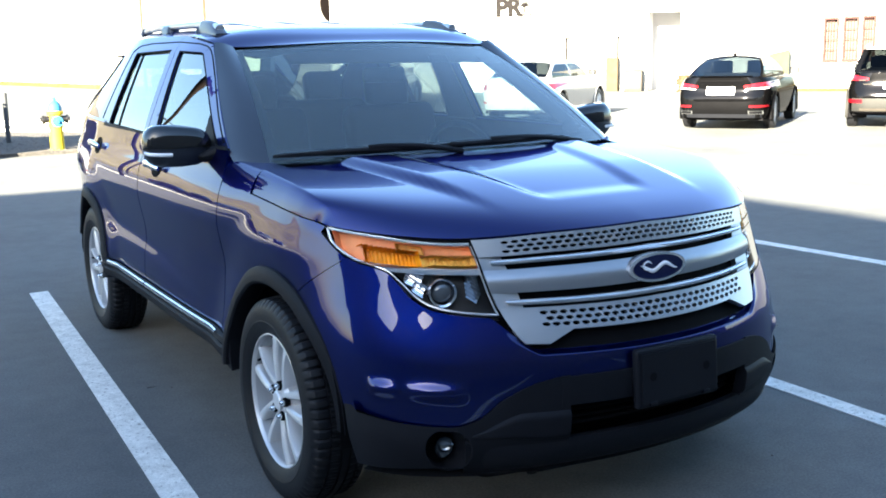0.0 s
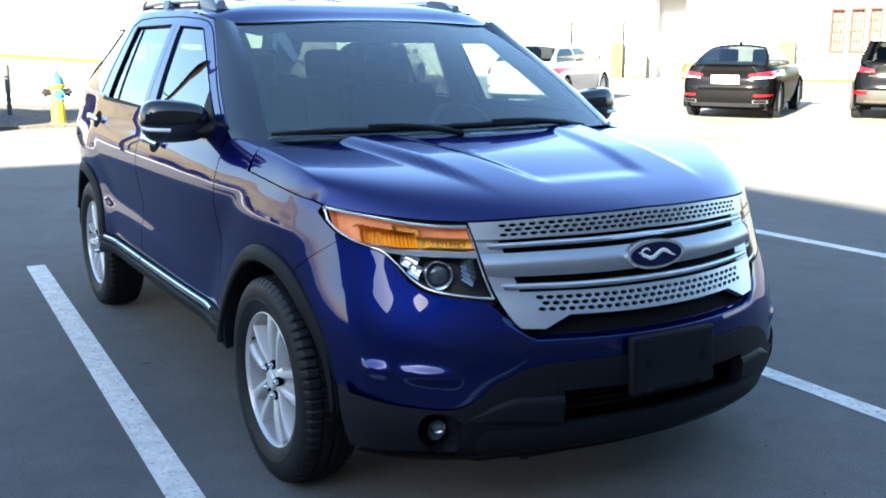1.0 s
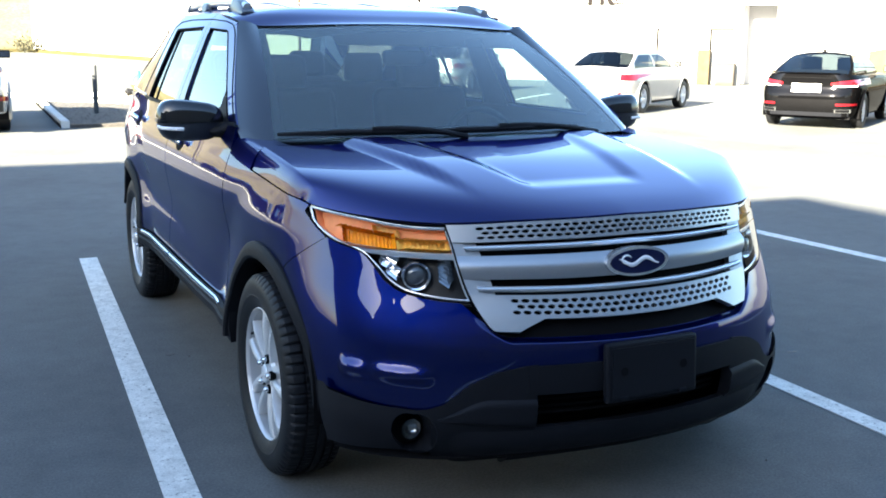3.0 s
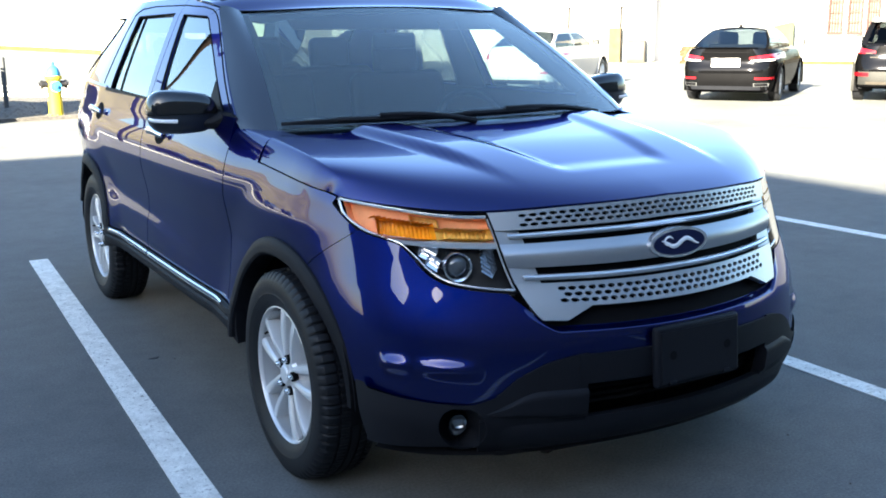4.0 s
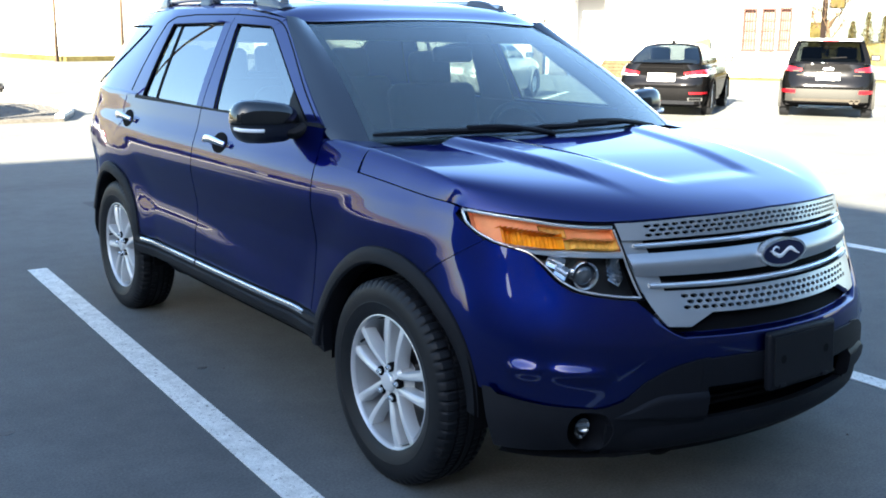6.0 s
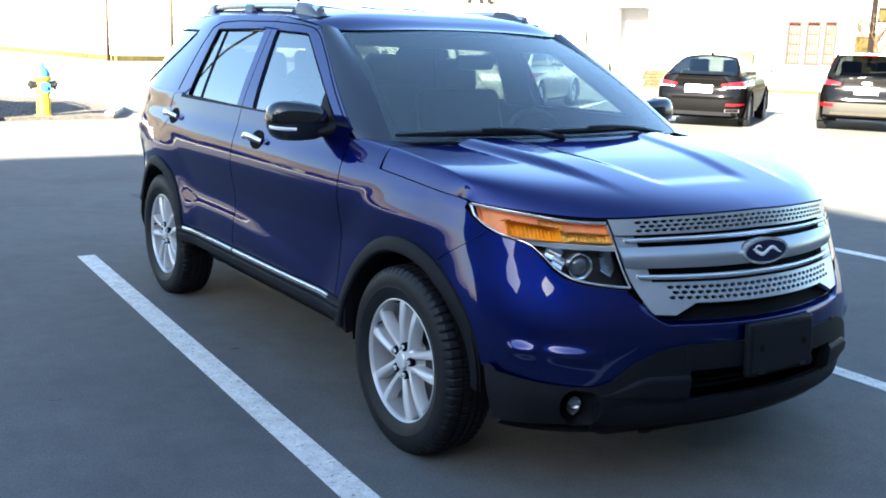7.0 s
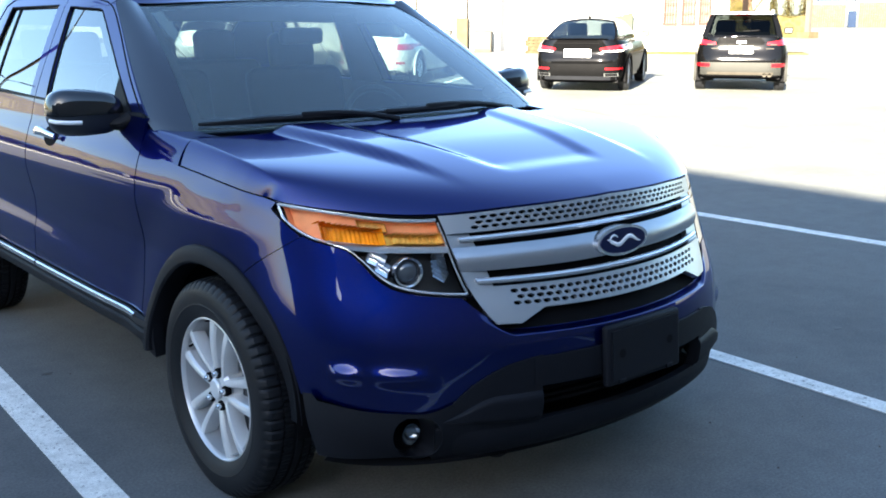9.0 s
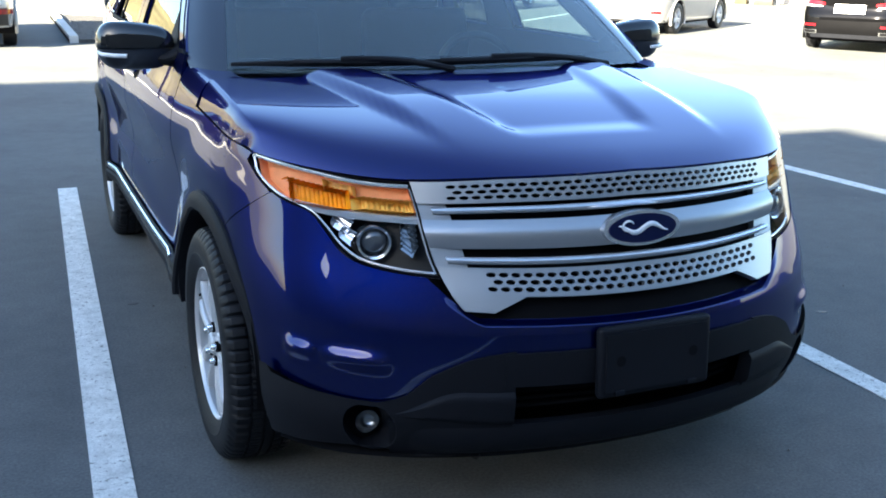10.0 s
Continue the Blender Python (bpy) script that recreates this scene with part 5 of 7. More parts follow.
def make_wheel(turn):
    """Wheel about its own centre, outer face towards +x."""
    barrel = Geo().lathe([(0.094, 0.2245), (0.070, 0.221), (0.0, 0.205), (-0.10, 0.205)], 72)
    w = barrel.put("wheel", "alloy_barrel", suv, "silver alloy wheel with five pairs of spokes")
    Geo().lathe([(0.098, 0.2425), (0.104, 0.2415), (0.105, 0.2385), (0.100, 0.2350), (0.088, 0.2320), (0.070, 0.2290)], 72).put("rim_lip", "alloy", w)
    tyre().put("tyre", "rubber", w, "black tyre", angle=25)
    Geo().lathe([(0.04, 0.0), (0.04, 0.06), (0.02, 0.065), (0.018, 0.17), (0.0, 0.17), (0.0, 0.0)], 48).put("brake_disc", "steel", w)
    # added near-black disc, painted as the shade behind the spokes
    Geo().lathe([(-0.03, 0.0), (-0.03, 0.206)], 40).put("wheel_back", "dark", w)
    cal = Geo().box(-0.02, 0.05, 0.10, 0.185, -0.07, 0.07)
    cal.put("brake_caliper", "steel", w, smooth=False)
    hubp = Geo().lathe([(0.02, 0.075), (0.075, 0.072), (0.088, 0.060), (0.090, 0.034)], 40)
    hubp.put("hub", "alloy", w)
    for i in range(5):
        base = turn + i * 72
        for sg in (-1, 1):
            g = Geo()
            rows = []
            for j, r in enumerate(lin(0.045, 0.236, 16)):
                k = j / 16
                off = sg * (0.0215 + 0.0300 * k)
                half = 0.0140 + 0.0075 * k ** 1.4 - 0.0010 * math.sin(math.pi * k)
                ax = 0.088 + 0.010 * math.sin(math.pi * k * 0.9) + 0.002 * k
                dep = 0.045 + 0.010 * (1 - k)
                inner, outer = off - sg * half, off + sg * half
                prof = [(inner, ax - dep), (inner + sg * 0.001, ax - 0.010), (inner + sg * 0.006, ax - 0.003), (off, ax), (outer - sg * half * 0.30, ax - 0.002), (outer - sg * 0.002, ax - 0.012), (outer, ax - dep)]
                rows.append((r, prof))
            m = Matrix.Rotation(radians(base), 4, "X")
            g.grid(lambda u, v: m @ Vector((rows[u][1][v][1], rows[u][1][v][0], rows[u][0])), list(range(17)), list(range(7)), flip=sg > 0)
            g.put("spoke", "alloy", w, angle=22)
        # web between the two prongs near the hub and the lip
        m = Matrix.Rotation(radians(base), 4, "X")
        Geo().grid(lambda r, y: m @ Vector((0.078 - 0.04 * smoothstep(0.06, 0.10, r), y * (0.010 + 0.022 * (r - 0.045) / 0.185), r)), lin(0.045, 0.105, 8), [-1, 0, 1], flip=True).put("spoke_web", "alloy", w)
        lm = Matrix.Rotation(radians(base), 4, "X") @ Matrix.Translation((0.007, 0, 0.057))
        # lug pockets coloured near-black: the shade inside them put into the colour
        Geo().lathe([(0.070, 0.0175), (0.0895, 0.0170), (0.0880, 0.0125), (0.0850, 0.0)], 16, lm).put("lug_seat", "dark", w)
        Geo().lathe([(0.080, 0.0105), (0.098, 0.0100), (0.104, 0.007), (0.105, 0.0)], 12, lm).put("lug_nut", "chrome", w)
    Geo().lathe([(0.088, 0.036), (0.098, 0.035), (0.103, 0.030), (0.105, 0.0)], 32).put("hub_cap", "alloy", w)
    vm = Matrix.Rotation(radians(turn + 70), 4, "X")
    Geo().tube([vm @ Vector((0.075, 0, 0.214)), vm @ Vector((0.098, 0, 0.205))], 0.0045, 8).put("valve", "dark", w)
    return w


def copy_part(ob, parent):
    c = ob.copy()
    scene.collection.objects.link(c)
    c.parent = parent
    for ch in ob.children:
        copy_part(ch, c)
    return c


w1 = make_wheel(-10)
def seat_wheel(w, sg, yc, tw):
    w.matrix_basis = Matrix.Translation((sg * (0.866 if yc < 1 else 0.856), yc, 0.360)) @ (Matrix.Rotation(math.pi, 4, "Z") if sg < 0 else Matrix.Identity(4)) @ Matrix.Rotation(radians(tw), 4, "X")


seat_wheel(w1, -1, FRONT, 0)
for sg, yc, tw in ((-1, WHEELBASE, 23), (1, FRONT, 40), (1, WHEELBASE, 5)):
    seat_wheel(copy_part(w1, suv), sg, yc, tw)

# cabin ----------------------------------------------------------------
def dash_fn(a, v):
    prof = ((0.36, 1.135), (0.50, 1.15), (0.66, 1.145), (0.74, 1.12), (0.78, 1.04), (0.80, 0.85), (0.72, 0.60))
    i = min(5, int(v * 6))
    k = v * 6 - i
    y = prof[i][0] + (prof[i + 1][0] - prof[i][0]) * k
    z = prof[i][1] + (prof[i + 1][1] - prof[i][1]) * k
    z += 0.035 * smoothstep(0.15, 0.3, a) * (1 - smoothstep(0.65, 0.8, a)) * smoothstep(0.1, 0.4, v) * (1 - smoothstep(0.5, 0.7, v))
    return Vector((a * 0.82, y - 0.1 * (1 - a * a) * (1 - v), z))


Geo().grid(dash_fn, lin(-1, 1, 40), lin(0, 1, 30)).put("dashboard", "interior", suv, "black dashboard")
wheel_m = Matrix.Translation((0.37, 0.92, 1.06)) @ Matrix.Rotation(radians(-25), 4, "X")
ring = [wheel_m @ Vector((0.185 * math.cos(a), 0, 0.185 * math.sin(a))) for a in lin(0, 2 * math.pi, 40)]
stw = Geo().tube(ring, 0.016, 10, up=(0.01, 1, 0.2))
for a in (200, 340, 270):
    stw.tube([wheel_m @ Vector((0, 0.0, 0)), wheel_m @ Vector((0.18 * math.cos(radians(a)), 0, 0.18 * math.sin(radians(a))))], (0.022, 0.012), 8)
stw.lathe([(-0.03, 0.0), (-0.025, 0.05), (0.02, 0.07)], 20, wheel_m @ Matrix.Rotation(radians(90), 4, "Z"))
stw.put("steering_wheel", "interior", suv, "black steering wheel")


# linings inside the roof sides and pillars
both(lambda: quad((1.10, 1.515), (3.55, 1.515), (1.24, 1.600), (3.55, 1.600), -0.035, 24, 3, 0.01), "roof_side_lining", "interior", suv)
both(lambda: quad((0.66, 1.215), (1.24, 1.585), (0.84, 1.215), (1.37, 1.545), -0.030, 16, 3, 0.01), "front_pillar_lining", "interior", suv)
both(lambda: quad((1.600, 1.20), (1.665, 1.560), (1.90, 1.20), (1.86, 1.560), -0.035, 12, 4, 0.01), "centre_pillar_lining", "interior", suv)


def seat(x, y, wide, heads):
    """Seat with cushion, backrest and headrests."""
    st = part("seat", soft_box(wide, 0.5, 0.16, 0.05, 3, (x, y, 0.70)), "cloth", suv, "dark cloth seat")
    back = soft_box(wide, 0.14, 0.62, 0.06, 4)
    bmesh.ops.transform(back, matrix=Matrix.Translation((x, y + 0.30, 1.00)) @ Matrix.Rotation(radians(-14), 4, "X"), verts=back.verts)
    part("backrest", back, "cloth", st)
    for hx in heads:
        hd = soft_box(0.25, 0.10, 0.19, 0.045, 4)
        bmesh.ops.transform(hd, matrix=Matrix.Translation((x + hx, y + 0.385, 1.375)) @ Matrix.Rotation(radians(-8), 4, "X"), verts=hd.verts)
        part("headrest", hd, "cloth", st)
    return st


seat(-0.38, 1.33, 0.54, (0,))
seat(0.38, 1.33, 0.54, (0,))
seat(0.0, 2.20, 1.34, (-0.4, 0.4))
seat(0.0, 3.02, 1.1, (-0.3, 0.3))
im = soft_box(0.21, 0.04, 0.07, 0.018, 3, (-0.03, 0.95, 1.470))
part("inner_mirror", im, "interior", suv, "rear-view mirror behind the windscreen")
both(lambda: Geo().grid(lambda y, z: Vector((-half_width(y, 1.0) + 0.09, y, z)), lin(0.6, 3.6, 10), lin(0.4, 1.2, 4)), "door_lining", "interior", suv)
Geo().grid(lambda x, y: Vector((x, y, 0.45)), lin(-0.86, 0.86, 4), lin(0.5, 3.9, 6)).put("cabin_floor", "interior", suv)
Geo().grid(lambda x, z: Vector((x, 0.55, z)), lin(-0.86, 0.86, 4), lin(0.4, 1.13, 6)).put("firewall", "dark", suv)

# ---- surroundings ----
def wall_with_openings(u0, u1, h, opens, thick):
    """One wall mesh in (u, z) with openings through it; depth runs from 0 to thick."""
    us = sorted({u0, u1, *[o[0] for o in opens], *[o[1] for o in opens]})
    zs = sorted({0.0, h, *[o[2] for o in opens], *[o[3] for o in opens]})
    g, seen = Geo(), {}
    def vert(i, j, d):
        if (i, j, d) not in seen:
            seen[i, j, d] = len(g.v)
            g.v.append(Vector((us[i], d * thick, zs[j])))
        return seen[i, j, d]
    def solid(i, j):
        if not (0 <= i < len(us) - 1 and 0 <= j < len(zs) - 1):
            return False
        mu, mz = (us[i] + us[i + 1]) / 2, (zs[j] + zs[j + 1]) / 2
        return not any(o[0] < mu < o[1] and o[2] < mz < o[3] for o in opens)
    for i in range(len(us) - 1):
        for j in range(len(zs) - 1):
            if not solid(i, j):
                continue
            q = ((i, j), (i + 1, j), (i + 1, j + 1), (i, j + 1))
            g.f.append(tuple(vert(a, b, 0) for a, b in q))
            g.f.append(tuple(vert(a, b, 1) for a, b in q[::-1]))
            for k, (di, dj) in enumerate(((0, -1), (1, 0), (0, 1), (-1, 0))):
                if not solid(i + di, j + dj):
                    a, b = q[k], q[(k + 1) % 4]
                    g.f.append((vert(*b, 0), vert(*a, 0), vert(*a, 1), vert(*b, 1)))
    return g


FACADE = Matrix.Translation((24.5, 28.0, 0)) @ Matrix.Rotation(math.atan2(-0.75, 0.66), 4, "Z")
wins = [(6.93, 7.31, 1.10, 2.54), (7.60, 7.99, 1.10, 2.56), (8.24, 8.56, 1.12, 2.58)]
doors = [(-2.73, -1.85, 0.0, 2.12), (-0.68, 0.20, 0.0, 2.12)]
bay = (0.50, 1.72, 0.0, 3.0)
wall = wall_with_openings(-12.95, 9.0, 5.0, wins + doors + [bay], 0.35)
wl = wall.put("wall_hall", "white_wall", smooth=False)
wl.matrix_world = FACADE
tagged(wl, "long white rendered wall of a commercial hall in full sun", "building", kind="structure")
ret = Geo().box(9.0, 9.3, 0.36, 18, 0, 5.0).box(-12.95, 9.3, 0.36, 18, 5.0, 5.3).box(-12.95, -12.65, 0.36, 18, 0, 5.0)
rt = ret.put("wall_hall_side", "white_wall", smooth=False)
rt.matrix_world = FACADE
tagged(rt, "white end walls and flat roof of the hall", "building", kind="structure")
g = Geo().box(0.3, 1.9, 1.4, 1.5, 0, 3.2).box(0.30, 0.499, 0.36, 1.4, 0, 3.2).box(1.721, 1.9, 0.36, 1.4, 0, 3.2).box(0.30, 1.9, 0.36, 1.5, 3.01, 3.2)
o = g.put("loading_bay", "bay_wall", smooth=False)
o.matrix_world = FACADE
tagged(o, "recessed white loading bay in the hall wall", "doorway", kind="structure")


def hall_window(u0, u1, z0, z1, i):
    g = Geo()
    t = 0.075
    g.box(u0 - t, u0, -0.06, 0.12, z0 - t, z1 + t).box(u1, u1 + t, -0.06, 0.12, z0 - t, z1 + t)
    g.box(u0, u1, -0.06, 0.12, z1, z1 + t).box(u0 - 0.02 - t, u1 + 0.02 + t, -0.10, 0.12, z0 - t, z0)
    w = g.put("window_%d" % i, "brown_frame", smooth=False)
    w.matrix_world = FACADE
    tagged(w, "narrow upright window with red-brown frame and bars", "window", "hall windows", "structure")
    Geo().box(u0, u1, 0.10, 0.11, z0, z1).put("pane", "lens", w, smooth=False)
    Geo().box(u0, u1, 0.20, 0.21, z0, z1).put("blind", "blind", w, smooth=False)
    for k in (1, 2, 3):
        x = u0 + (u1 - u0) * k / 4
        Geo().box(x - 0.014, x + 0.014, 0.04, 0.06, z0, z1).put("window_bar", "brown_frame", w, smooth=False)
    for k in (1, 2, 3):
        z = z0 + (z1 - z0) * k / 4
        Geo().box(u0, u1, 0.045, 0.055, z - 0.012, z + 0.012).put("window_bar", "brown_frame", w, smooth=False)


for i, w in enumerate(wins):
    hall_window(*w, i + 1)
for i, (u0, u1, z0, z1) in enumerate(doors):
    g = Geo().box(u0 + 0.04, u1 - 0.04, 0.06, 0.11, 0.01, z1 - 0.04)
    o = g.put("door_%d" % (i + 1), "white_wall", smooth=False)
    o.matrix_world = FACADE
    tagged(o, "plain white steel door in the hall wall", "door", "hall doors", "structure")
    Geo().box(u0 - 0.03, u0 + 0.04, -0.02, 0.12, 0, z1).box(u1 - 0.04, u1, -0.02, 0.12, 0, z1).box(u0 + 0.04, u1 - 0.04, -0.02, 0.12, z1 - 0.04, z1).put("door_frame", "sign_grey", o, smooth=False)
    Geo().box(u1 - 0.16, u1 - 0.09, 0.0, 0.06, 1.0, 1.06).put("door_handle", "steel", o, smooth=False)

# lettering and emblem on the hall
def letters(text, u, z, size):
    cu = bpy.data.curves.new("lettering", "FONT")
    cu.body, cu.size, cu.extrude, cu.offset = text, size, 0.02, 0.045
    ob = new("sign_lettering", cu)
    ob.data.materials.append(M["sign_grey"])
    ob.matrix_world = FACADE @ Matrix.Translation((u, -0.03, z)) @ Matrix.Rotation(radians(90), 4, "X")
    return tagged(ob, "large grey letters on the white hall wall", "sign")


letters("PR", -5.60, 3.04, 0.95)
g = Geo()
g.box(-4.47, -4.39, -0.04, 0.0, 3.12, 3.45).box(-4.76, -4.10, -0.04, 0.0, 3.03, 3.09).box(-4.62, -4.24, -0.04, 0.0, 2.93, 2.97)
for k in range(9):
    a = radians(10 + 160 * k / 8)
    g.tube([Vector((-4.43, -0.02, 3.36)), Vector((-4.43 + 0.34 * math.cos(a), -0.02, 3.40 + 0.34 * math.sin(a)))], 0.022, 5)
o = g.put("sign_emblem", "sign_grey", smooth=False)
o.matrix_world = FACADE
tagged(o, "small grey tree-like emblem beside the wall letters", "sign")
SIGN_AT = Matrix.Translation((25.58, 58.66, 4.85)) @ Matrix.Rotation(math.atan2(5.0, 18.5), 4, "Z") @ Matrix.Scale(1.1, 4)
disc = [(1.13 * math.cos(a), 1.13 * math.sin(a)) for a in lin(0, 2 * math.pi, 48)[:-1]]
o = Geo().prism(disc, 0.0, 0.08, lambda a, b, d: (a, -d, b)).put("round_sign", "sign_brown", angle=30)
o.matrix_world = SIGN_AT
tagged(o, "round dark brown sign disc on the far wall", "sign")
Geo().tube([Vector((0.35 * math.cos(a), -0.09, 0.1 + 0.35 * math.sin(a))) for a in lin(0.6, 5.6, 24)], 0.06, 6).put("sign_mark", "bar_white", o)

# things along the hall
g = Geo().box(-1.08, -0.62, -0.35, -0.05, 0.0, 1.32)
o = g.put("fibre_panel", "tan_board", smooth=False)
o.matrix_world = FACADE
tagged(o, "upright tan board leaning at the hall wall", "board")
ac = part("air_unit", soft_box(0.70, 0.4, 0.85, 0.03, 2, (0.0, -0.32, 0.425)), "grey_trim")
ac.matrix_world = FACADE
tagged(ac, "grey metal air-conditioning unit beside the door", "air unit")
for k in range(7):
    z = 0.15 + 0.09 * k
    Geo().box(-0.30, 0.30, -0.535, -0.52, z, z + 0.03).put("grille_slat", "steel", ac, smooth=False)


def pallet(u, w, z, turn):
    m = FACADE @ Matrix.Translation((u, w, z)) @ Matrix.Rotation(radians(turn), 4, "Z")
    p = Geo().box(-0.6, 0.6, -0.05, 0.05, 0.0, 0.1).put("pallet", "pallet_wood", smooth=False)
    p.matrix_world = m
    tagged(p, "weathered wooden pallet in a stack by the wall", "pallet", "stacked pallets")
    for dy in (-0.45, 0.45):
        Geo().box(-0.6, 0.6, dy - 0.05, dy + 0.05, 0.0, 0.1).put("bearer", "pallet_wood", p, smooth=False)
    for k in range(7):
        x = -0.6 + 1.2 * (k + 0.5) / 7
        Geo().box(x - 0.06, x + 0.06, -0.5, 0.5, 0.102, 0.122).put("board", "pallet_wood", p, smooth=False)


for k in range(5):
    pallet(2.35 + 0.03 * math.sin(k * 2), -0.8, 0.001 + 0.126 * k, 4 * math.sin(k * 1.7))
pallet(3.7, -0.8, 0.001, 8)
pallet(3.66, -0.82, 0.128, -3)
g = Geo()
g.prism([(5.0, 0.0), (5.7, 0.0), (5.7, 1.50), (5.0, 1.34)], 0.05, 0.6, lambda a, b, d: (a, -d, b))
o = g.put("waste_container", "green_metal", smooth=False)
o.matrix_world = FACADE
tagged(o, "pale green metal waste container by the hall", "container")
g = Geo().box(4.0, 12.0, -1.5, -0.02, 0.0, 0.06)
o = g.put("verge_strip", "dry_grass", smooth=False)
o.matrix_world = FACADE
tagged(o, "strip of dry yellow grass along the hall", "grass", kind="structure")

# far hall, hill, verge, road edge
g = Geo()
g.prism([(4.1, 107), (12.6, 55.2), (31.1, 60.2), (41, 112)], 0, 11, lambda a, b, d: (a, b, d))
tagged(g.put("building_far", "white_wall", smooth=False), "large far white hall beyond the road", "building", kind="structure")
g = Geo().grid(lambda x, y: (x, y, 0.02 + 16 * smoothstep(112, 190, y) * (1 - 0.3 * smoothstep(-10, 40, x)) + 0.5 * noise.noise(Vector((x * 0.08, y * 0.08, 0))) * smoothstep(112, 130, y)), lin(-160, 40, 50), lin(110, 260, 40))
tagged(g.put("hill", "hill_grass"), "dry yellow-green grass hillside", "hill", kind="structure")
g = Geo()
g.prism([(-60, 98), (3.5, 98), (8.3, 68), (11.0, 48.3), (31, 53.7), (31, 55.2), (11.45, 49.9), (8.8, 72), (4.2, 106), (-60, 109)], 0, 0.22, lambda a, b, d: (a, b, d))
tagged(g.put("verge_far", "dry_grass", smooth=False), "dry grass verge along the far road", "grass", kind="structure")
tagged(Geo().box(-40, 9, 24.6, 24.85, 0, 0.12).put("kerb_road", "concrete", smooth=False), "pale concrete kerb at the road edge", "kerb", kind="structure")
bush = Geo()
rb = random.Random(4)
for k in range(260):
    c = Vector((3.2 + rb.gauss(0, 0.7), 96 + rb.gauss(0, 0.4), abs(rb.gauss(0.5, 0.4))))
    d = Vector((rb.uniform(-1, 1), rb.uniform(-1, 1), rb.uniform(-0.3, 1))).normalized() * 0.35
    e = d.orthogonal().normalized() * 0.08
    i = len(bush.v)
    bush.v += [c - e, c + e, c + d]
    bush.f.append((i, i + 1, i + 2))
tagged(bush.put("bush", "bush_leaf", smooth=False), "small dark bare bush on the verge", "bush")

# kerbed bed with hydrant and post
KERB = [(-0.50, 15.10), (-0.50, 22.5), (2.0, 20.3), (2.75, 18.6), (2.55, 16.6), (2.0, 15.25)]
g = Geo()
for (ax, ay), (bx, by) in zip(KERB, KERB[1:]):
    d = Vector((bx - ax, by - ay, 0)).normalized()
    nn = Vector((-d.y, d.x, 0)) * 0.14
    i = len(g.v)
    for z in (0, 0.12):
        g.v += [Vector((ax, ay, z)), Vector((bx, by, z)), Vector((bx, by, z)) - nn, Vector((ax, ay, z)) - nn]
    for q in ((3, 2, 1, 0), (4, 5, 6, 7), (0, 1, 5, 4), (1, 2, 6, 5), (2, 3, 7, 6), (3, 0, 4, 7)):
        g.f.append(tuple(i + k for k in q))
tagged(g.put("kerb_bed", "concrete", smooth=False), "pale concrete kerb round a gravel bed", "kerb", kind="structure")
g = Geo()
g.prism(KERB, 0, 0.06, lambda a, b, d: (a, b, d))
bed = tagged(g.put("gravel_bed", "gravel", smooth=False), "dark gravel in a kerbed bed", "bed", kind="structure")
st = Geo()
rs = random.Random(7)
for k in range(900):
    x, y = rs.uniform(-0.3, 2.4), rs.uniform(15.4, 20.0)
    if x > 2.2 and y < 16.2:
        continue
    s = rs.uniform(0.006, 0.017)
    i = len(st.v)
    top = Vector((x, y, 0.06 + s))
    ring4 = [Vector((x + s * 1.3 * math.cos(a), y + s * 1.3 * math.sin(a), 0.058)) for a in (rs.random(), 1.6 + rs.random(), 3.2 + rs.random(), 4.8 + rs.random())]
    st.v += [top] + ring4
    st.f += [(i, i + 1, i + 2), (i, i + 2, i + 3), (i, i + 3, i + 4), (i, i + 4, i + 1)]
tagged(st.put("gravel_stones", "gravel", smooth=False), "loose dark gravel stones", "gravel", kind="stuff")

hyd = new("fire_hydrant")
hyd.location = (0.87, 15.45, 0.0)
hyd.scale = (1.02, 1.02, 1.06)
tagged(hyd, "yellow fire hydrant with pale blue cap and side outlets", "hydrant")
up = Matrix.Rotation(radians(-90), 4, "Y")
Geo().lathe([(0.0, 0.17), (0.05, 0.17), (0.055, 0.125), (0.09, 0.115), (0.62, 0.105), (0.63, 0.135), (0.68, 0.135), (0.685, 0.11)], 24, up).put("barrel", "hydrant_yellow", hyd)
Geo().lathe([(0.685, 0.118), (0.74, 0.115), (0.80, 0.085), (0.84, 0.04), (0.845, 0.03), (0.90, 0.028), (0.90, 0.0)], 24, up).put("bonnet", "hydrant_blue", hyd, "pale blue bonnet")
for sg in (-1, 1):
    Geo().lathe([(0.09, 0.055), (0.17, 0.055), (0.175, 0.068), (0.21, 0.068), (0.215, 0.03), (0.245, 0.028), (0.245, 0.0)], 16, Matrix.Translation((0, 0, 0.55)) @ Matrix.Rotation(0 if sg > 0 else math.pi, 4, "Z")).put("side_outlet", "steel", hyd, "dark outlet cap")
Geo().lathe([(0.09, 0.075), (0.17, 0.075), (0.175, 0.088), (0.215, 0.088), (0.22, 0.03), (0.25, 0.028), (0.25, 0.0)], 16, Matrix.Translation((0, 0, 0.52)) @ Matrix.Rotation(radians(-90), 4, "Z")).put("front_outlet", "hydrant_blue", hyd, "pale blue front outlet cap")
for k in range(8):
    a = 2 * math.pi * k / 8
    Geo().lathe([(0.05, 0.012), (0.075, 0.012), (0.075, 0.0)], 6, Matrix.Translation((0.148 * math.cos(a), 0.148 * math.sin(a), 0)) @ up).put("bolt", "steel", hyd)
g = Geo().lathe([(0.05, 0.045), (0.98, 0.045), (1.0, 0.04), (1.0, 0.0)], 14, Matrix.Translation((0.36, 17.7, 0)) @ up)
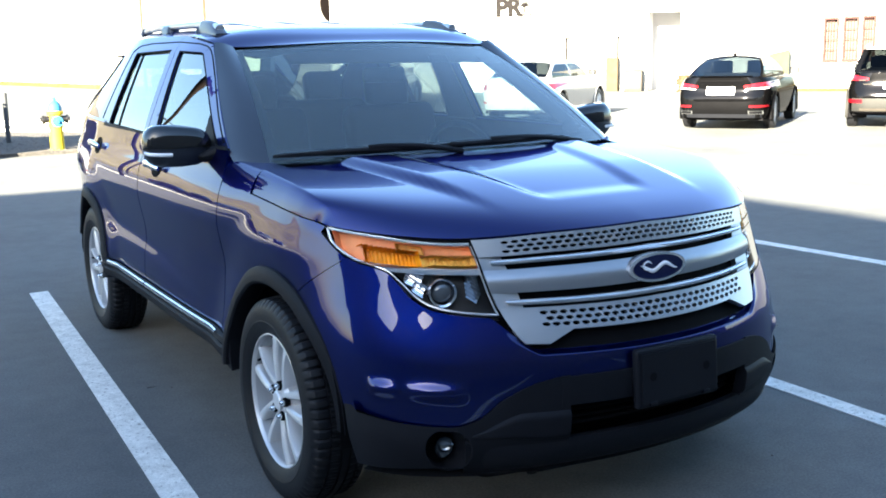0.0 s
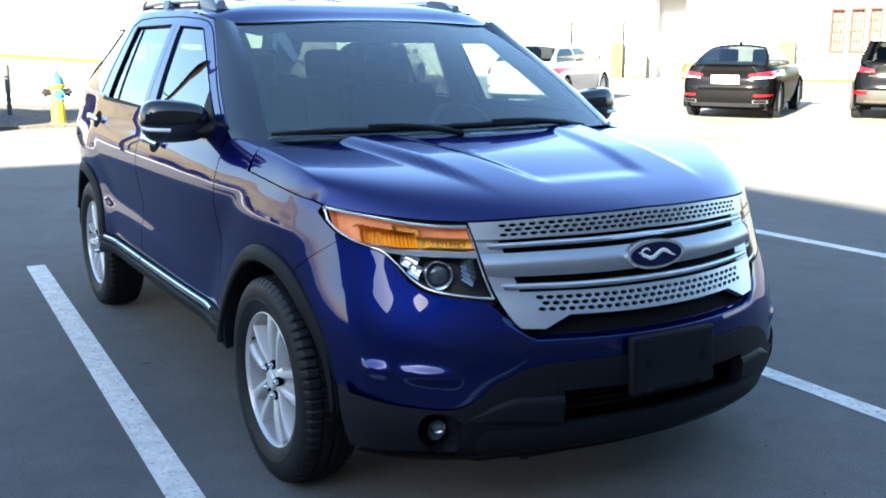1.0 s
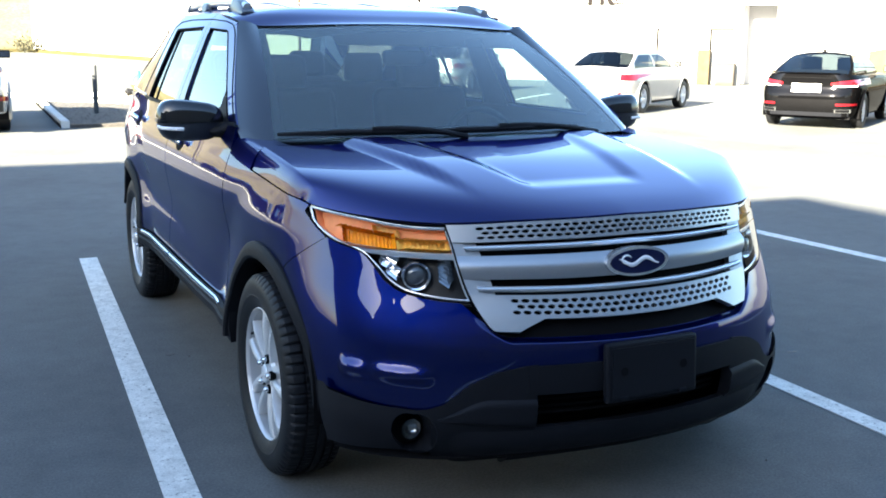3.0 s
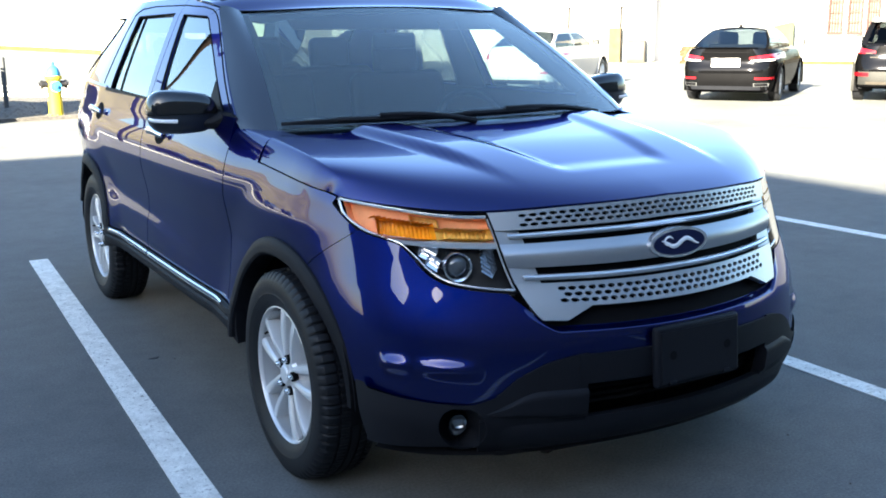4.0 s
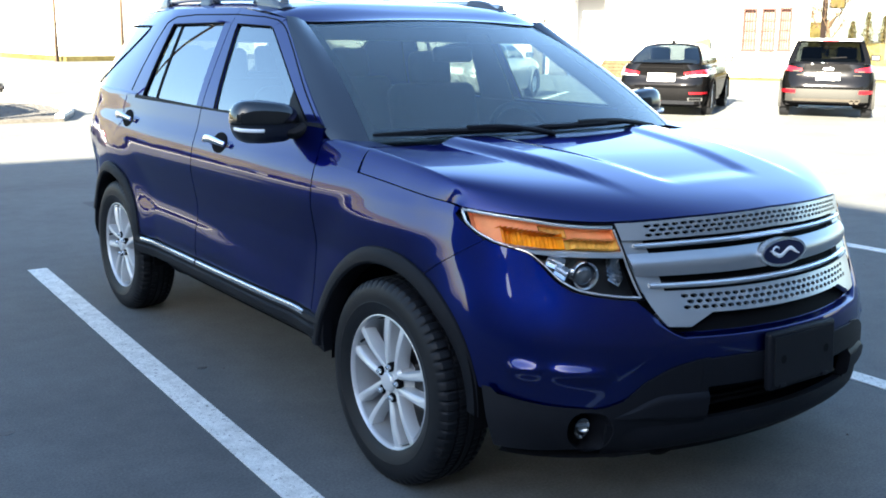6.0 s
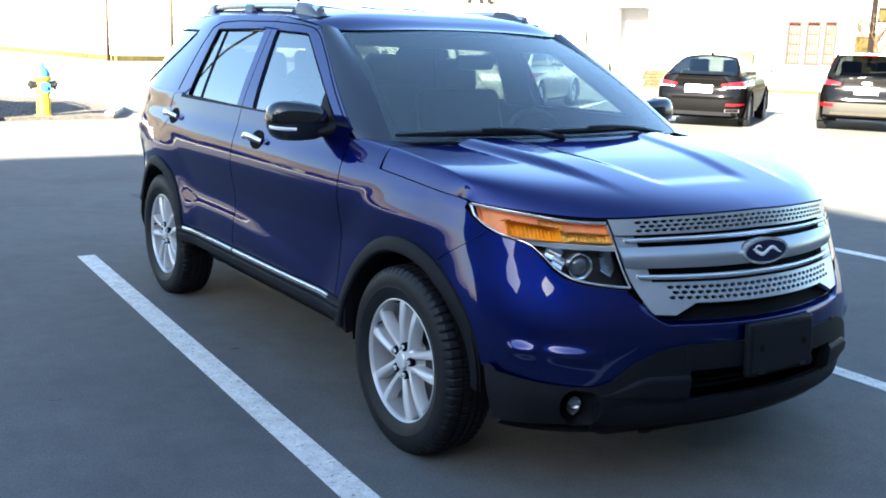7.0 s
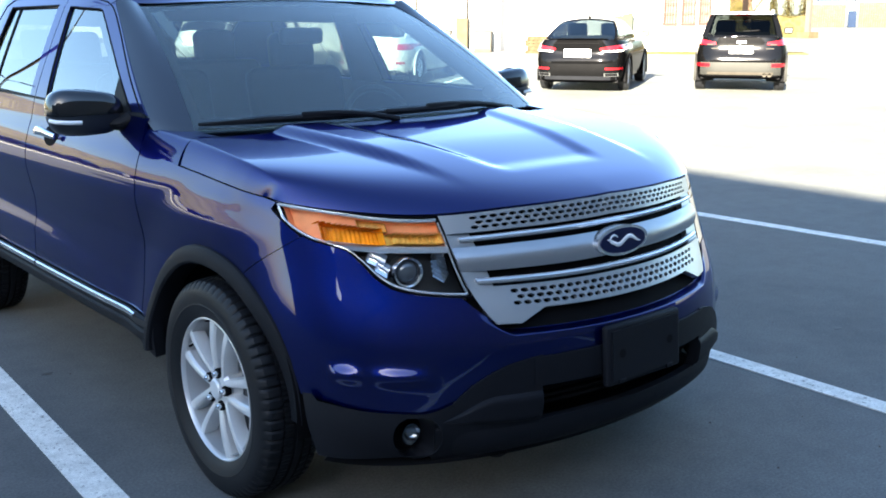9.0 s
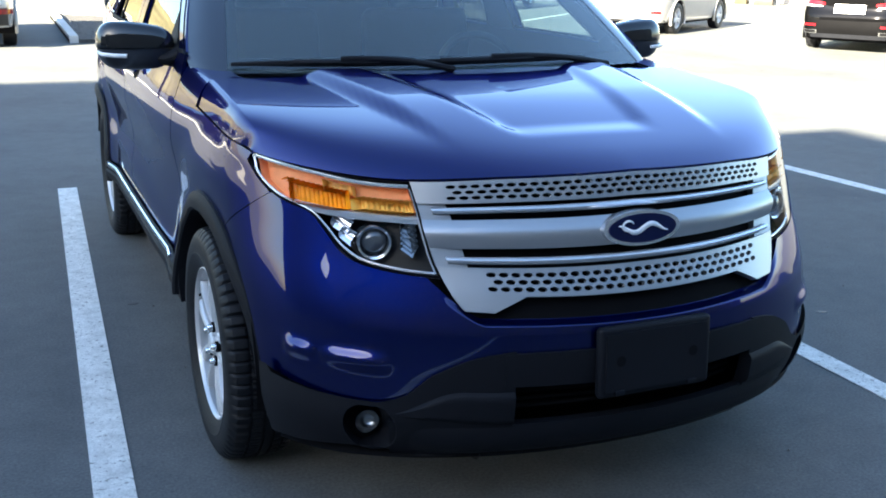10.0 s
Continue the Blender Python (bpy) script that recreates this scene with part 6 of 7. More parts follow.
tagged(g.put("steel_post", "post_grey"), "short grey steel post in the gravel bed", "post")


def utility_pole(x, y, h):
    g = Geo().tube([Vector((x, y, 0)), Vector((x + 0.02, y, h * 0.5)), Vector((x, y, h))], [0.10, 0.09, 0.07], 10)
    p = tagged(g.put("utility_pole", "pole_wood"), "brown wooden utility pole beside the road", "pole", "utility poles")
    Geo().box(x - 1.1, x + 1.1, y - 0.06, y + 0.06, h - 0.7, h - 0.55).put("crossarm", "pole_wood", p, smooth=False)


utility_pole(10.65, 48.6, 10)
utility_pole(13.4, 47.2, 10)


# parked cars in the sun ----------------------------------------------
def far_wheel(parent, x, y, r, sg):
    m = Matrix.Translation((x, y, r)) @ (Matrix.Identity(4) if sg > 0 else Matrix.Rotation(math.pi, 4, "Z"))
    t = Geo().lathe([(-0.10, r * 0.66), (-0.11, r * 0.85), (-0.095, r * 0.97), (-0.06, r), (0.06, r), (0.095, r * 0.97), (0.11, r * 0.85), (0.10, r * 0.66), (0.06, r * 0.64)], 32, m).put("wheel", "rubber", parent, "black tyre on a silver alloy wheel")
    rim = Geo().lathe([(0.075, r * 0.67), (0.085, r * 0.65), (0.07, r * 0.58), (0.0, r * 0.56)], 32, m)
    rim.put("rim", "alloy", t)
    sp = Geo()
    for k in range(10):
        a = 2 * math.pi * k / 10 + (0.13 if k % 2 else -0.13)
        sp.tube([m @ Vector((0.07, 0.04 * math.cos(a), 0.04 * math.sin(a))), m @ Vector((0.075, r * 0.62 * math.cos(a), r * 0.62 * math.sin(a)))], (0.014, 0.018), 6)
    sp.lathe([(0.08, 0.0), (0.08, 0.05), (0.05, 0.07)], 16, m)
    sp.put("spokes", "alloy", t)
    Geo().lathe([(0.02, 0.0), (0.02, r * 0.6)], 20, m).put("brake_disc", "dark", t)


def parked_car(name, label, paint, c):
    """A car about its rear axle, nose towards +y. c holds its measures."""
    car = new(name)
    tagged(car, label, "car", "parked cars")
    W, RO, FO, WB, R = c["w"], c["rear"], c["front"], c["base"], c["r"]
    deck, belt, LOW = c["deck"], c["belt"], c.get("low", 0.26)
    y0, y1 = -RO, WB + FO
    mid, hl = (y0 + y1) / 2, (y1 - y0) / 2
    waist_in = spline((0.18, 0.10), (0.3, 0.045), (0.5, 0.015), (0.75, 0.0), (belt - 0.14, 0.035), (belt - 0.04, 0.075), (belt + 0.03, 0.13), (belt + 0.2, 0.16))
    slope = spline(*c["tail"])          # rear face set-back by height
    def hull(a, v, off=0.0, z=None):
        sx, sy = sq(math.cos(a), 0.30), sq(math.sin(a), 0.30)
        y = mid + hl * sy
        zt = deck(y)
        zz = LOW + (zt - LOW) * v if z is None else z
        w = W - waist_in(zz)
        if sy < 0:
            y += slope(zz) * (-sy) ** 6
        else:
            y -= (0.10 * (zz - 0.5) ** 2 + 0.02) * sy ** 6
        n = Vector((math.cos(a), math.sin(a), 0)) * off
        return Vector((w * sx, y, zz)) + n
    g = Geo()
    na, nv = 160, 16
    o = 0
    P = [[hull(2 * math.pi * i / na, j / nv) for j in range(nv + 1)] for i in range(na)]
    for row in P:
        g.v += row
    ra = R + 0.075
    for i in range(na):
        for j in range(nv):
            q = [P[i][j], P[(i + 1) % na][j], P[(i + 1) % na][j + 1], P[i][j + 1]]
            ctr = sum(q, Vector()) / 4
            if abs(ctr.x) > W * 0.8 and any(math.hypot(ctr.y - yc, ctr.z - R) < ra for yc in (0, WB)):
                continue
            m = nv + 1
            g.f.append((i * m + j, ((i + 1) % na) * m + j, ((i + 1) % na) * m + j + 1, i * m + j + 1))
    # deck
    b = len(g.v)
    rows = 6
    for k in range(rows + 1):
        f = 1 - k / rows
        for i in range(na):
            p = P[i][nv]
            g.v.append(Vector((p.x * f, p.y, p.z + 0.03 * (1 - f * f))))
    for k in range(rows):
        for i in range(na):
            g.f.append((b + k * na + i, b + k * na + (i + 1) % na, b + (k + 1) * na + (i + 1) % na, b + (k + 1) * na + i))
    body = g.put("body", paint, car, angle=40)
    for yc in (0, WB):
        for sg in (-1, 1):
            Geo().tube([Vector((sg * (W - 0.012), yc + (ra) * math.cos(a), R + ra * math.sin(a))) for a in lin(radians(-20), radians(200), 24)], (0.022, 0.03), 6, up=(1, 0, 0)).put("wheel_arch", c["arch"], car)
            Geo().grid(lambda a, x: Vector((sg * x, yc + ra * math.cos(a), R + ra * math.sin(a))), lin(radians(-20), radians(200), 16), [W - 0.02, W - 0.4]).put("wheel_well", "dark", car)
            far_wheel(car, sg * (W - 0.115), yc, R, sg)
    Geo().box(-W + 0.14, W - 0.14, y0 + 0.3, y1 - 0.3, LOW - 0.06, LOW + 0.03).put("underbody", "dark", car, smooth=False)
    # cabin
    yb0, yb1, yr0, yr1, H, wr = c["cabin"]
    wb = W - c.get("tuck", 0.10)
    zb = belt + 0.005
    curl, gw = c.get("curl", 1.2), c.get("glass", 0.86)
    corners = ((yb0, zb), (yr0, H - 0.02), (yr1, H - 0.02), (yb1, zb))
    legs = [math.dist(p, q) for p, q in zip(corners, corners[1:])]
    f_rear, f_front = legs[0] / sum(legs), 1 - legs[2] / sum(legs)
    track = polyline(*corners)
    dense = [Vector((*track(i / 150), 0)) for i in range(151)]
    for _ in range(40):
        dense = [dense[0]] + [(a + 2 * b + d) / 4 for a, b, d in zip(dense, dense[1:], dense[2:])] + [dense[-1]]
    def line(u):
        k = min(149.999, max(0.0, u * 150))
        i = int(k)
        p = dense[i].lerp(dense[i + 1], k - i)
        return p.x, p.y
    def span_at(z):
        return wb + (wr - wb) * max(0.0, (z - zb) / (H - zb)) ** curl
    def over(u, a):
        """Rear window, roof and windscreen as one rounded sheet."""
        y, z = line(u)
        flat = 1 - abs(a) ** 2.4
        rise = smoothstep(zb, H, z)
        bow = -0.09 * flat * (1 - smoothstep(0, f_rear, u)) + 0.13 * flat * smoothstep(f_front, 1, u)
        return Vector((a * span_at(z), y + bow, z - 0.055 * rise * (1 - flat)))
    def flank(sg):
        def fn(u, v):
            y, z = line(u)
            z -= 0.055 * smoothstep(zb, H, z)
            zz = zb + (z - zb) * v
            return Vector((sg * span_at(zz + 0.055 * smoothstep(zb, H, zz)), y, zz))
        return fn
    us = sorted(set(lin(0, 1, 60) + [f_rear, f_front]))
    near = lambda a, b: [u for u in us if a - 1e-6 <= u <= b + 1e-6]
    g0, g1, g2, g3 = 0.07 * f_rear, 0.90 * f_rear, f_front + 0.10 * (1 - f_front), 0.97
    us = sorted(set(us + [g0, g1, g2, g3]))
    shell = Geo()
    shell.grid(over, near(g1, g2), lin(-1, 1, 20), flip=True)
    shell.grid(over, near(0, g0), lin(-1, 1, 20), flip=True)
    for sg in (-1, 1):
        shell.grid(over, near(g0, g1), lin(sg * gw, sg, 4), flip=sg > 0)
        shell.grid(over, near(g2, 1), lin(sg * 0.9, sg, 4), flip=sg > 0)
    Geo().grid(over, near(g0, g1), lin(-gw, gw, 16), flip=True).put("rear_window", c.get("rear_glass", "far_glass"), car, "dark rear window")
    Geo().grid(over, near(g2, 1), lin(-0.9, 0.9, 16)).put("windscreen", "far_glass", car)
    w0, w1 = c.get("side_from", 0.42) * f_rear, 1 - 0.22 * (1 - f_front)
    wm = (w0 + w1) / 2 + 0.01
    us = sorted(set(us + [w0, wm - 0.012, wm + 0.012, w1]))
    for sg in (-1, 1):
        f = flank(sg)
        shell.grid(f, near(0, w0), lin(0, 1, 8), flip=sg < 0)
        shell.grid(f, near(w1, 1), lin(0, 1, 8), flip=sg < 0)
        shell.grid(f, near(wm - 0.012, wm + 0.012), lin(0, 1, 8), flip=sg < 0)
        for a, b in ((w0, wm - 0.012), (wm + 0.012, w1)):
            shell.grid(f, near(a, b), lin(0, 0.06, 2), flip=sg < 0)
            shell.grid(f, near(a, b), lin(0.86, 1, 3), flip=sg < 0)
            Geo().grid(f, near(a, b), lin(0.06, 0.86, 8), flip=sg < 0).put("side_window", "far_side_glass", car)
        mir = soft_box(0.20, 0.10, 0.14, 0.03, 2, (sg * (W + 0.07), yb1 - 0.36, belt + 0.09))
        part("door_mirror", mir, c.get("mirror", paint), car)
        Geo().grid(lambda u, v: Vector((sg * (W + 0.07) + 0.08 * u, yb1 - 0.412, belt + 0.09 + 0.05 * v)), [-1, 1], [-1, 1]).put("mirror_glass", "smoke_reflector", car)
    shell.put("cabin_frame", paint, car, angle=50)
    for sx in (-0.38, 0.38):
        part("front_seat", soft_box(0.42, 0.14, 0.66, 0.06, 2, (sx * 0.95, (yb0 + yb1) / 2 + 0.15, belt)), "cloth", car)
    part("rear_bench", soft_box(1.15, 0.14, 0.5, 0.05, 2, (0, yb0 + 0.75, belt - 0.16)), "cloth", car)
    Geo().grid(lambda x, y: Vector((x, y, belt - 0.12)), [-wb, wb], [yb0, yb1]).put("cabin_floor", "interior", car)
    # rear fittings
    def rear_patch(nm, mat, x0, x1, z0, z1, off, label="", rise=0.0, parent=None):
        def fn(u, v):
            x = x0 + (x1 - x0) * u
            k = u if x0 > 0 else 1 - u
            z = z0 + (z1 - z0) * (v if not rise else 0.5 + (v - 0.5) * (0.35 + 0.65 * k)) + rise * (k - 0.5)
            w = W - waist_in(z)
            k = min(0.9999, abs(x) / w)
            a = -math.acos(math.copysign(k ** (1 / 0.30), x))
            return hull(a, 0, off, z)
        return Geo().grid(fn, lin(0, 1, 14), lin(0, 1, 5), skirt=0.02).put(nm, mat, parent or car, label)
    c["fit"](rear_patch, car, W, hull)
    return car


def sedan_fit(rp, car, W, hull):
    for sg in (-1, 1):
        l = rp("tail_lamp", "red_lens", sg * 0.44 if sg > 0 else -0.985 * W, sg * 0.985 * W if sg > 0 else -0.44, 0.83, 0.955, 0.012, "red wrap-around tail lamp", rise=0.035)
        rp("reverse_lamp", "white_lens", 0.48 if sg > 0 else -0.93 * W, 0.93 * W if sg > 0 else -0.48, 0.82, 0.85, 0.016, "white lower strip", rise=0.018, parent=l)
        rp("reflector_strip", "red_lens", 0.56 if sg > 0 else -0.87, 0.87 if sg > 0 else -0.56, 0.47, 0.51, 0.012, "red reflector strip")
        ex = rp("exhaust", "chrome", 0.54 if sg > 0 else -0.80, 0.80 if sg > 0 else -0.54, 0.335, 0.40, 0.014, "chrome exhaust trim")
        rp("exhaust_mouth", "dark", 0.56 if sg > 0 else -0.78, 0.78 if sg > 0 else -0.56, 0.343, 0.392, 0.020, parent=ex)
    rp("number_plate", "plate_white", -0.27, 0.27, 0.715, 0.87, 0.010, "plain pale number plate")
    rp("boot_seam", "dark", -0.44, 0.44, 0.985, 0.992, 0.004)
    rp("boot_seam", "dark", -0.86, 0.86, 0.655, 0.663, 0.004)
    rp("lower_valance", "black_plastic", -0.90, 0.90, 0.262, 0.335, 0.008, "black lower valance")
    Geo().tube([Vector((x, -1.07 + 0.10 * (x / 0.8) ** 4, 1.075)) for x in lin(-0.60, 0.60, 16)], (0.04, 0.012), 8).put("boot_lip", "black_gloss_far", car)
    part("roof_aerial", soft_box(0.05, 0.15, 0.07, 0.015, 2, (0, 0.42, 1.49)), "black_gloss_far", car)


def white_fit(rp, car, W, hull):
    for sg in (-1, 1):
        rp("tail_lamp", "red_lens", 0.64 if sg > 0 else -0.97 * W, 0.97 * W if sg > 0 else -0.64, 0.755, 0.89, 0.012, "rounded red tail lamp")
        rp("reflector_strip", "red_lens", 0.62 if sg > 0 else -0.78, 0.78 if sg > 0 else -0.62, 0.45, 0.50, 0.012, "small red reflector")
        Geo().lathe([(-0.06, 0.05), (0.05, 0.05), (0.05, 0.04), (-0.05, 0.04), (-0.05, 0.0)], 16, Matrix.Translation((sg * 0.58, -0.98, 0.27)) @ Matrix.Rotation(radians(-90), 4, "Z")).put("exhaust", "skid", car, "round metal exhaust pipe")
    rp("number_plate", "plate_white", -0.27, 0.27, 0.70, 0.84, 0.010, "plain pale number plate")
    rp("boot_seam", "dark", -0.86, 0.86, 0.605, 0.612, 0.004)
    rp("boot_seam", "dark", -0.50, 0.50, 0.955, 0.962, 0.004)
    rp("lower_valance", "black_plastic", -0.80, 0.80, 0.262, 0.31, 0.008, "black lower valance")


def suv_fit(rp, car, W, hull):
    for sg in (-1, 1):
        l = rp("tail_lamp", "red_lens", 0.50 if sg > 0 else -0.975 * W, 0.975 * W if sg > 0 else -0.50, 0.945, 1.085, 0.014, "large red tail lamp", rise=0.04)
        rp("reverse_lamp", "skid", 0.56 if sg > 0 else -0.68, 0.68 if sg > 0 else -0.56, 0.965, 0.985, 0.02, parent=l)
        rp("reflector_strip", "red_lens", 0.60 if sg > 0 else -0.86, 0.86 if sg > 0 else -0.60, 0.53, 0.60, 0.03, "red bumper reflector")
    rp("number_plate", "plate_white", -0.23, 0.23, 0.80, 0.945, 0.010, "plain pale number plate")
    rp("handle_trim", "skid", -0.26, 0.26, 0.958, 0.966, 0.014)
    rp("badge", "chrome", -0.085, 0.085, 1.005, 1.045, 0.010, "plain oval chrome badge")
    rp("tailgate_seam", "dark", -0.72, 0.72, 0.655, 0.662, 0.004)
    rp("bumper", "grey_bumper", -0.985 * W, 0.985 * W, 0.36, 0.62, 0.022, "grey plastic rear bumper")
    rp("skid_plate", "skid", -0.64, 0.64, 0.37, 0.42, 0.034, "silver skid plate")
    for x in (0.48, 0.58):
        ex = Geo().lathe([(-0.05, 0.045), (0.05, 0.045), (0.05, 0.036), (-0.04, 0.036), (-0.04, 0.0)], 16, Matrix.Translation((x, -0.99, 0.375)) @ Matrix.Rotation(radians(-90), 4, "Z"))
        ex.put("exhaust", "skid", car, "round metal exhaust pipe")
    for x in (-0.6, 0.48):
        rp("lettering_bar", "skid", x, x + 0.16, 0.89, 0.905, 0.008)
    # silver colour here stands in for sky reflected along the roof
    part("spoiler", soft_box(1.18, 0.26, 0.05, 0.02, 2, (0, -0.50, 1.60)), "silver_far", car)
    Geo().box(-0.16, 0.16, -0.672, -0.66, 1.575, 1.595).put("brake_lamp_high", "red_lens", car, smooth=False)
    Geo().tube([Vector((0.0, -0.815, 1.19)), Vector((0.02, -0.80, 1.24)), Vector((0.33, -0.80, 1.26))], 0.012, 6).put("rear_wiper", "dark", car)
    for sg in (-1, 1):
        Geo().tube([Vector((sg * 0.60, y, 1.60 + 0.06 * math.sin(math.pi * min(1, max(0, (y + 0.4) / 2.1))) ** 0.4)) for y in lin(-0.35, 1.65, 14)], 0.02, 8).put("roof_rail", "chrome", car)


def saloon_deck(hood_z, belt, deck_z, y_front, y_cowl, y_back, y_tail):
    return spline((y_tail - 0.3, deck_z - 0.03), (y_tail + 0.1, deck_z), (y_back, belt), (y_cowl, belt), (y_front - 0.5, hood_z), (y_front, hood_z - 0.16), (y_front + 0.3, hood_z - 0.2))


sedan_c = dict(w=0.93, rear=1.12, front=0.86, base=2.98, r=0.34, belt=1.03, arch="black_gloss_far", deck=saloon_deck(0.92, 1.03, 1.06, 3.84, 2.35, -0.35, -1.12),
               tail=((0.2, 0.10), (0.45, 0.01), (0.62, 0.0), (0.80, 0.05), (1.06, 0.07)), cabin=(-0.70, 2.50, 0.25, 1.70, 1.49, 0.52), tuck=0.20, curl=1.75, glass=0.93, fit=sedan_fit)
sedan = parked_car("black_saloon", "glossy black saloon car seen from behind in sunlight", "black_gloss_far", sedan_c)
sedan.matrix_world = pose(13.16, 11.78, 0, 0, 0, -55.6) @ Matrix.Scale(0.97, 4)
suv_c = dict(w=0.93, rear=0.98, front=0.86, base=2.70, r=0.36, belt=1.12, arch="grey_bumper", deck=saloon_deck(1.02, 1.12, 1.12, 3.56, 2.2, -0.4, -0.98),
             tail=((0.2, 0.14), (0.45, 0.02), (0.62, 0.0), (0.9, 0.07), (1.12, 0.10)), cabin=(-0.80, 2.35, -0.48, 1.55, 1.66, 0.64), tuck=0.13, low=0.33, rear_glass="far_side_glass", fit=suv_fit)
far_suv = parked_car("black_suv", "glossy black family car with grey bumper in sunlight", "black_gloss_far", suv_c)
far_suv.matrix_world = pose(15.50, 9.70, 0, 0, 0, -55.0) @ Matrix.Scale(0.95, 4)
white_c = dict(sedan_c, w=0.885, rear=1.0, front=0.80, base=2.73, r=0.335, arch="white_far", deck=saloon_deck(0.92, 1.0, 1.03, 3.53, 2.15, -0.35, -1.0), belt=1.0, cabin=(-0.60, 2.25, 0.15, 1.6, 1.44, 0.55), tuck=0.16, fit=white_fit, mirror="black_gloss_far", rear_glass="far_side_glass")
white = parked_car("white_saloon", "white saloon car parked in full sun", "white_far", white_c)
white.matrix_world = pose(11.39, 16.36, 0, 0, 0, -56.5) @ Matrix.Scale(0.98, 4)
silver_c = dict(white_c, arch="silver_far")
silver = parked_car("silver_saloon", "silver saloon car parked in the sunny yard", "silver_far", silver_c)
silver.matrix_world = pose(11.26, 25.0, 0, 0, 0, 43 - 90)
wsuv_c = dict(suv_c, arch="white_far", mirror="black_gloss_far")
wsuv = parked_car("white_suv", "white family car with red tail lamps beside a kerb", "white_far", wsuv_c)
wsuv.matrix_world = pose(-2.22, 14.95, 0, 0, 0, 1)
# row of cars across the road, seen mirrored in the blue paint
for k, (x, y, src) in enumerate(((-13.0, 38.0, sedan), (-16.5, 38.4, far_suv), (-20.0, 38.0, white), (-23.6, 38.3, sedan), (-27.2, 38.0, wsuv))):
    copy_thing(src, pose(x, y, 0, 0, 0, 172 + 5 * (k % 3)))

# lamp post with two heads, seen mirrored in the windows
def lamp_post(x, y, h, turn):
    g = Geo().tube([Vector((0, 0, 0)), Vector((0, 0, h * 0.6)), Vector((0, 0, h))], [0.06, 0.05, 0.04], 12)
    p = g.put("lamp_post", "sign_brown")
    p.matrix_world = pose(x, y, 0, 0, 0, turn)
    tagged(p, "tall dark lamp post with two flat heads", "lamp post")
    for sg in (-1, 1):
        Geo().tube([Vector((0, 0, h - 0.1)), Vector((sg * 0.6, 0, h + 0.05))], 0.04, 8).put("arm", "sign_brown", p)
        part("lamp_head", soft_box(0.75, 0.34, 0.12, 0.04, 2, (sg * 0.95, 0, h + 0.06)), "sign_brown", p)


lamp_post(-13.5, 47.0, 8.2, 30)
lamp_post(-6.4, 22.0, 9.5, 10)

# right-hand distance: grassy bank, price sign, trees, fence, low buildings
g = Geo()
g.prism([(46.8, 38.4), (52.9, 31.4), (58.0, 36.0), (52.0, 43.0)], 0, 1.25, lambda a, b, d: (a + (0.6 if d else 0.0) * 0.7, b + (0.5 if d else 0.0) * 0.7, d))
tagged(g.put("bank", "dry_grass", smooth=False), "low bank of dry yellow grass beside the road", "bank", kind="structure")
sign = Geo().box(-0.25, 0.06, -0.1, 0.1, 1.2, 5.7).put("price_sign", "sign_brown", smooth=False)
sign.matrix_world = pose(49.93, 34.9, 0, 0, 0, -55.7) @ Matrix.Translation((0.9, -1.0, 0))
tagged(sign, "tall roadside sign with red head and pale panels", "sign")
Geo().box(-0.35, 1.5, -0.2, 0.2, 5.8, 6.7).put("sign_head", "sign_red", sign, "faded red head", smooth=False)
Geo().box(0.14, 0.98, -0.1, 0.1, 3.2, 5.75).put("sign_case", "sign_brown", sign, smooth=False)
for z0, z1, mt in ((4.9, 5.65, "sign_grey"), (4.6, 4.85, "grey_trim"), (4.0, 4.55, "bar_white"), (3.25, 3.9, "sign_yellow")):
    Geo().box(0.2, 0.92, -0.15, -0.1, z0, z1).put("sign_panel", mt, sign, smooth=False)
Geo().box(0.40, 0.75, -0.18, -0.151, 5.05, 5.5).put("panel_mark", "bar_white", sign, smooth=False)
Geo().box(0.30, 0.82, -0.18, -0.151, 4.68, 4.77).put("panel_mark", "bar_white", sign, smooth=False)


def bare_tree(x, y, h, seed):
    r = random.Random(seed)
    t = Geo().tube([Vector((x, y, 0.9)), Vector((x + 0.1, y, h * 0.35)), Vector((x, y + 0.1, h * 0.6))], [0.16, 0.12, 0.07], 8)
    tr = t.put("bare_tree", "bark")
    tagged(tr, "pale bare tree with thin twigs", "tree", "bare trees")
    tw = Geo()
    def grow(p, d, l, rad, n):
        q = p + d * l
        tw.tube([p, (p + q) / 2 + Vector((r.uniform(-1, 1), r.uniform(-1, 1), 0)) * l * 0.06, q], [rad, rad * 0.8, rad * 0.6], 5, caps=False)
        if n:
            for _ in range(3):
                grow(q, (d + Vector((r.uniform(-1, 1), r.uniform(-1, 1), r.uniform(-0.2, 0.6))) * 0.7).normalized(), l * 0.66, rad * 0.6, n - 1)
    for k in range(6):
        a = k * 1.1
        grow(Vector((x, y, h * (0.25 + 0.06 * k))), Vector((math.cos(a), math.sin(a), 1.1)).normalized(), h * 0.22, 0.045, 3)
    tw.put("crown", "bark", tr, "tangle of bare twigs")


bare_tree(49.9, 33.6, 4.3, 1)
bare_tree(51.4, 34.6, 4.2, 2)
bare_tree(50.6, 38.3, 4.4, 3)
bare_tree(52.0, 37.0, 3.8, 5)


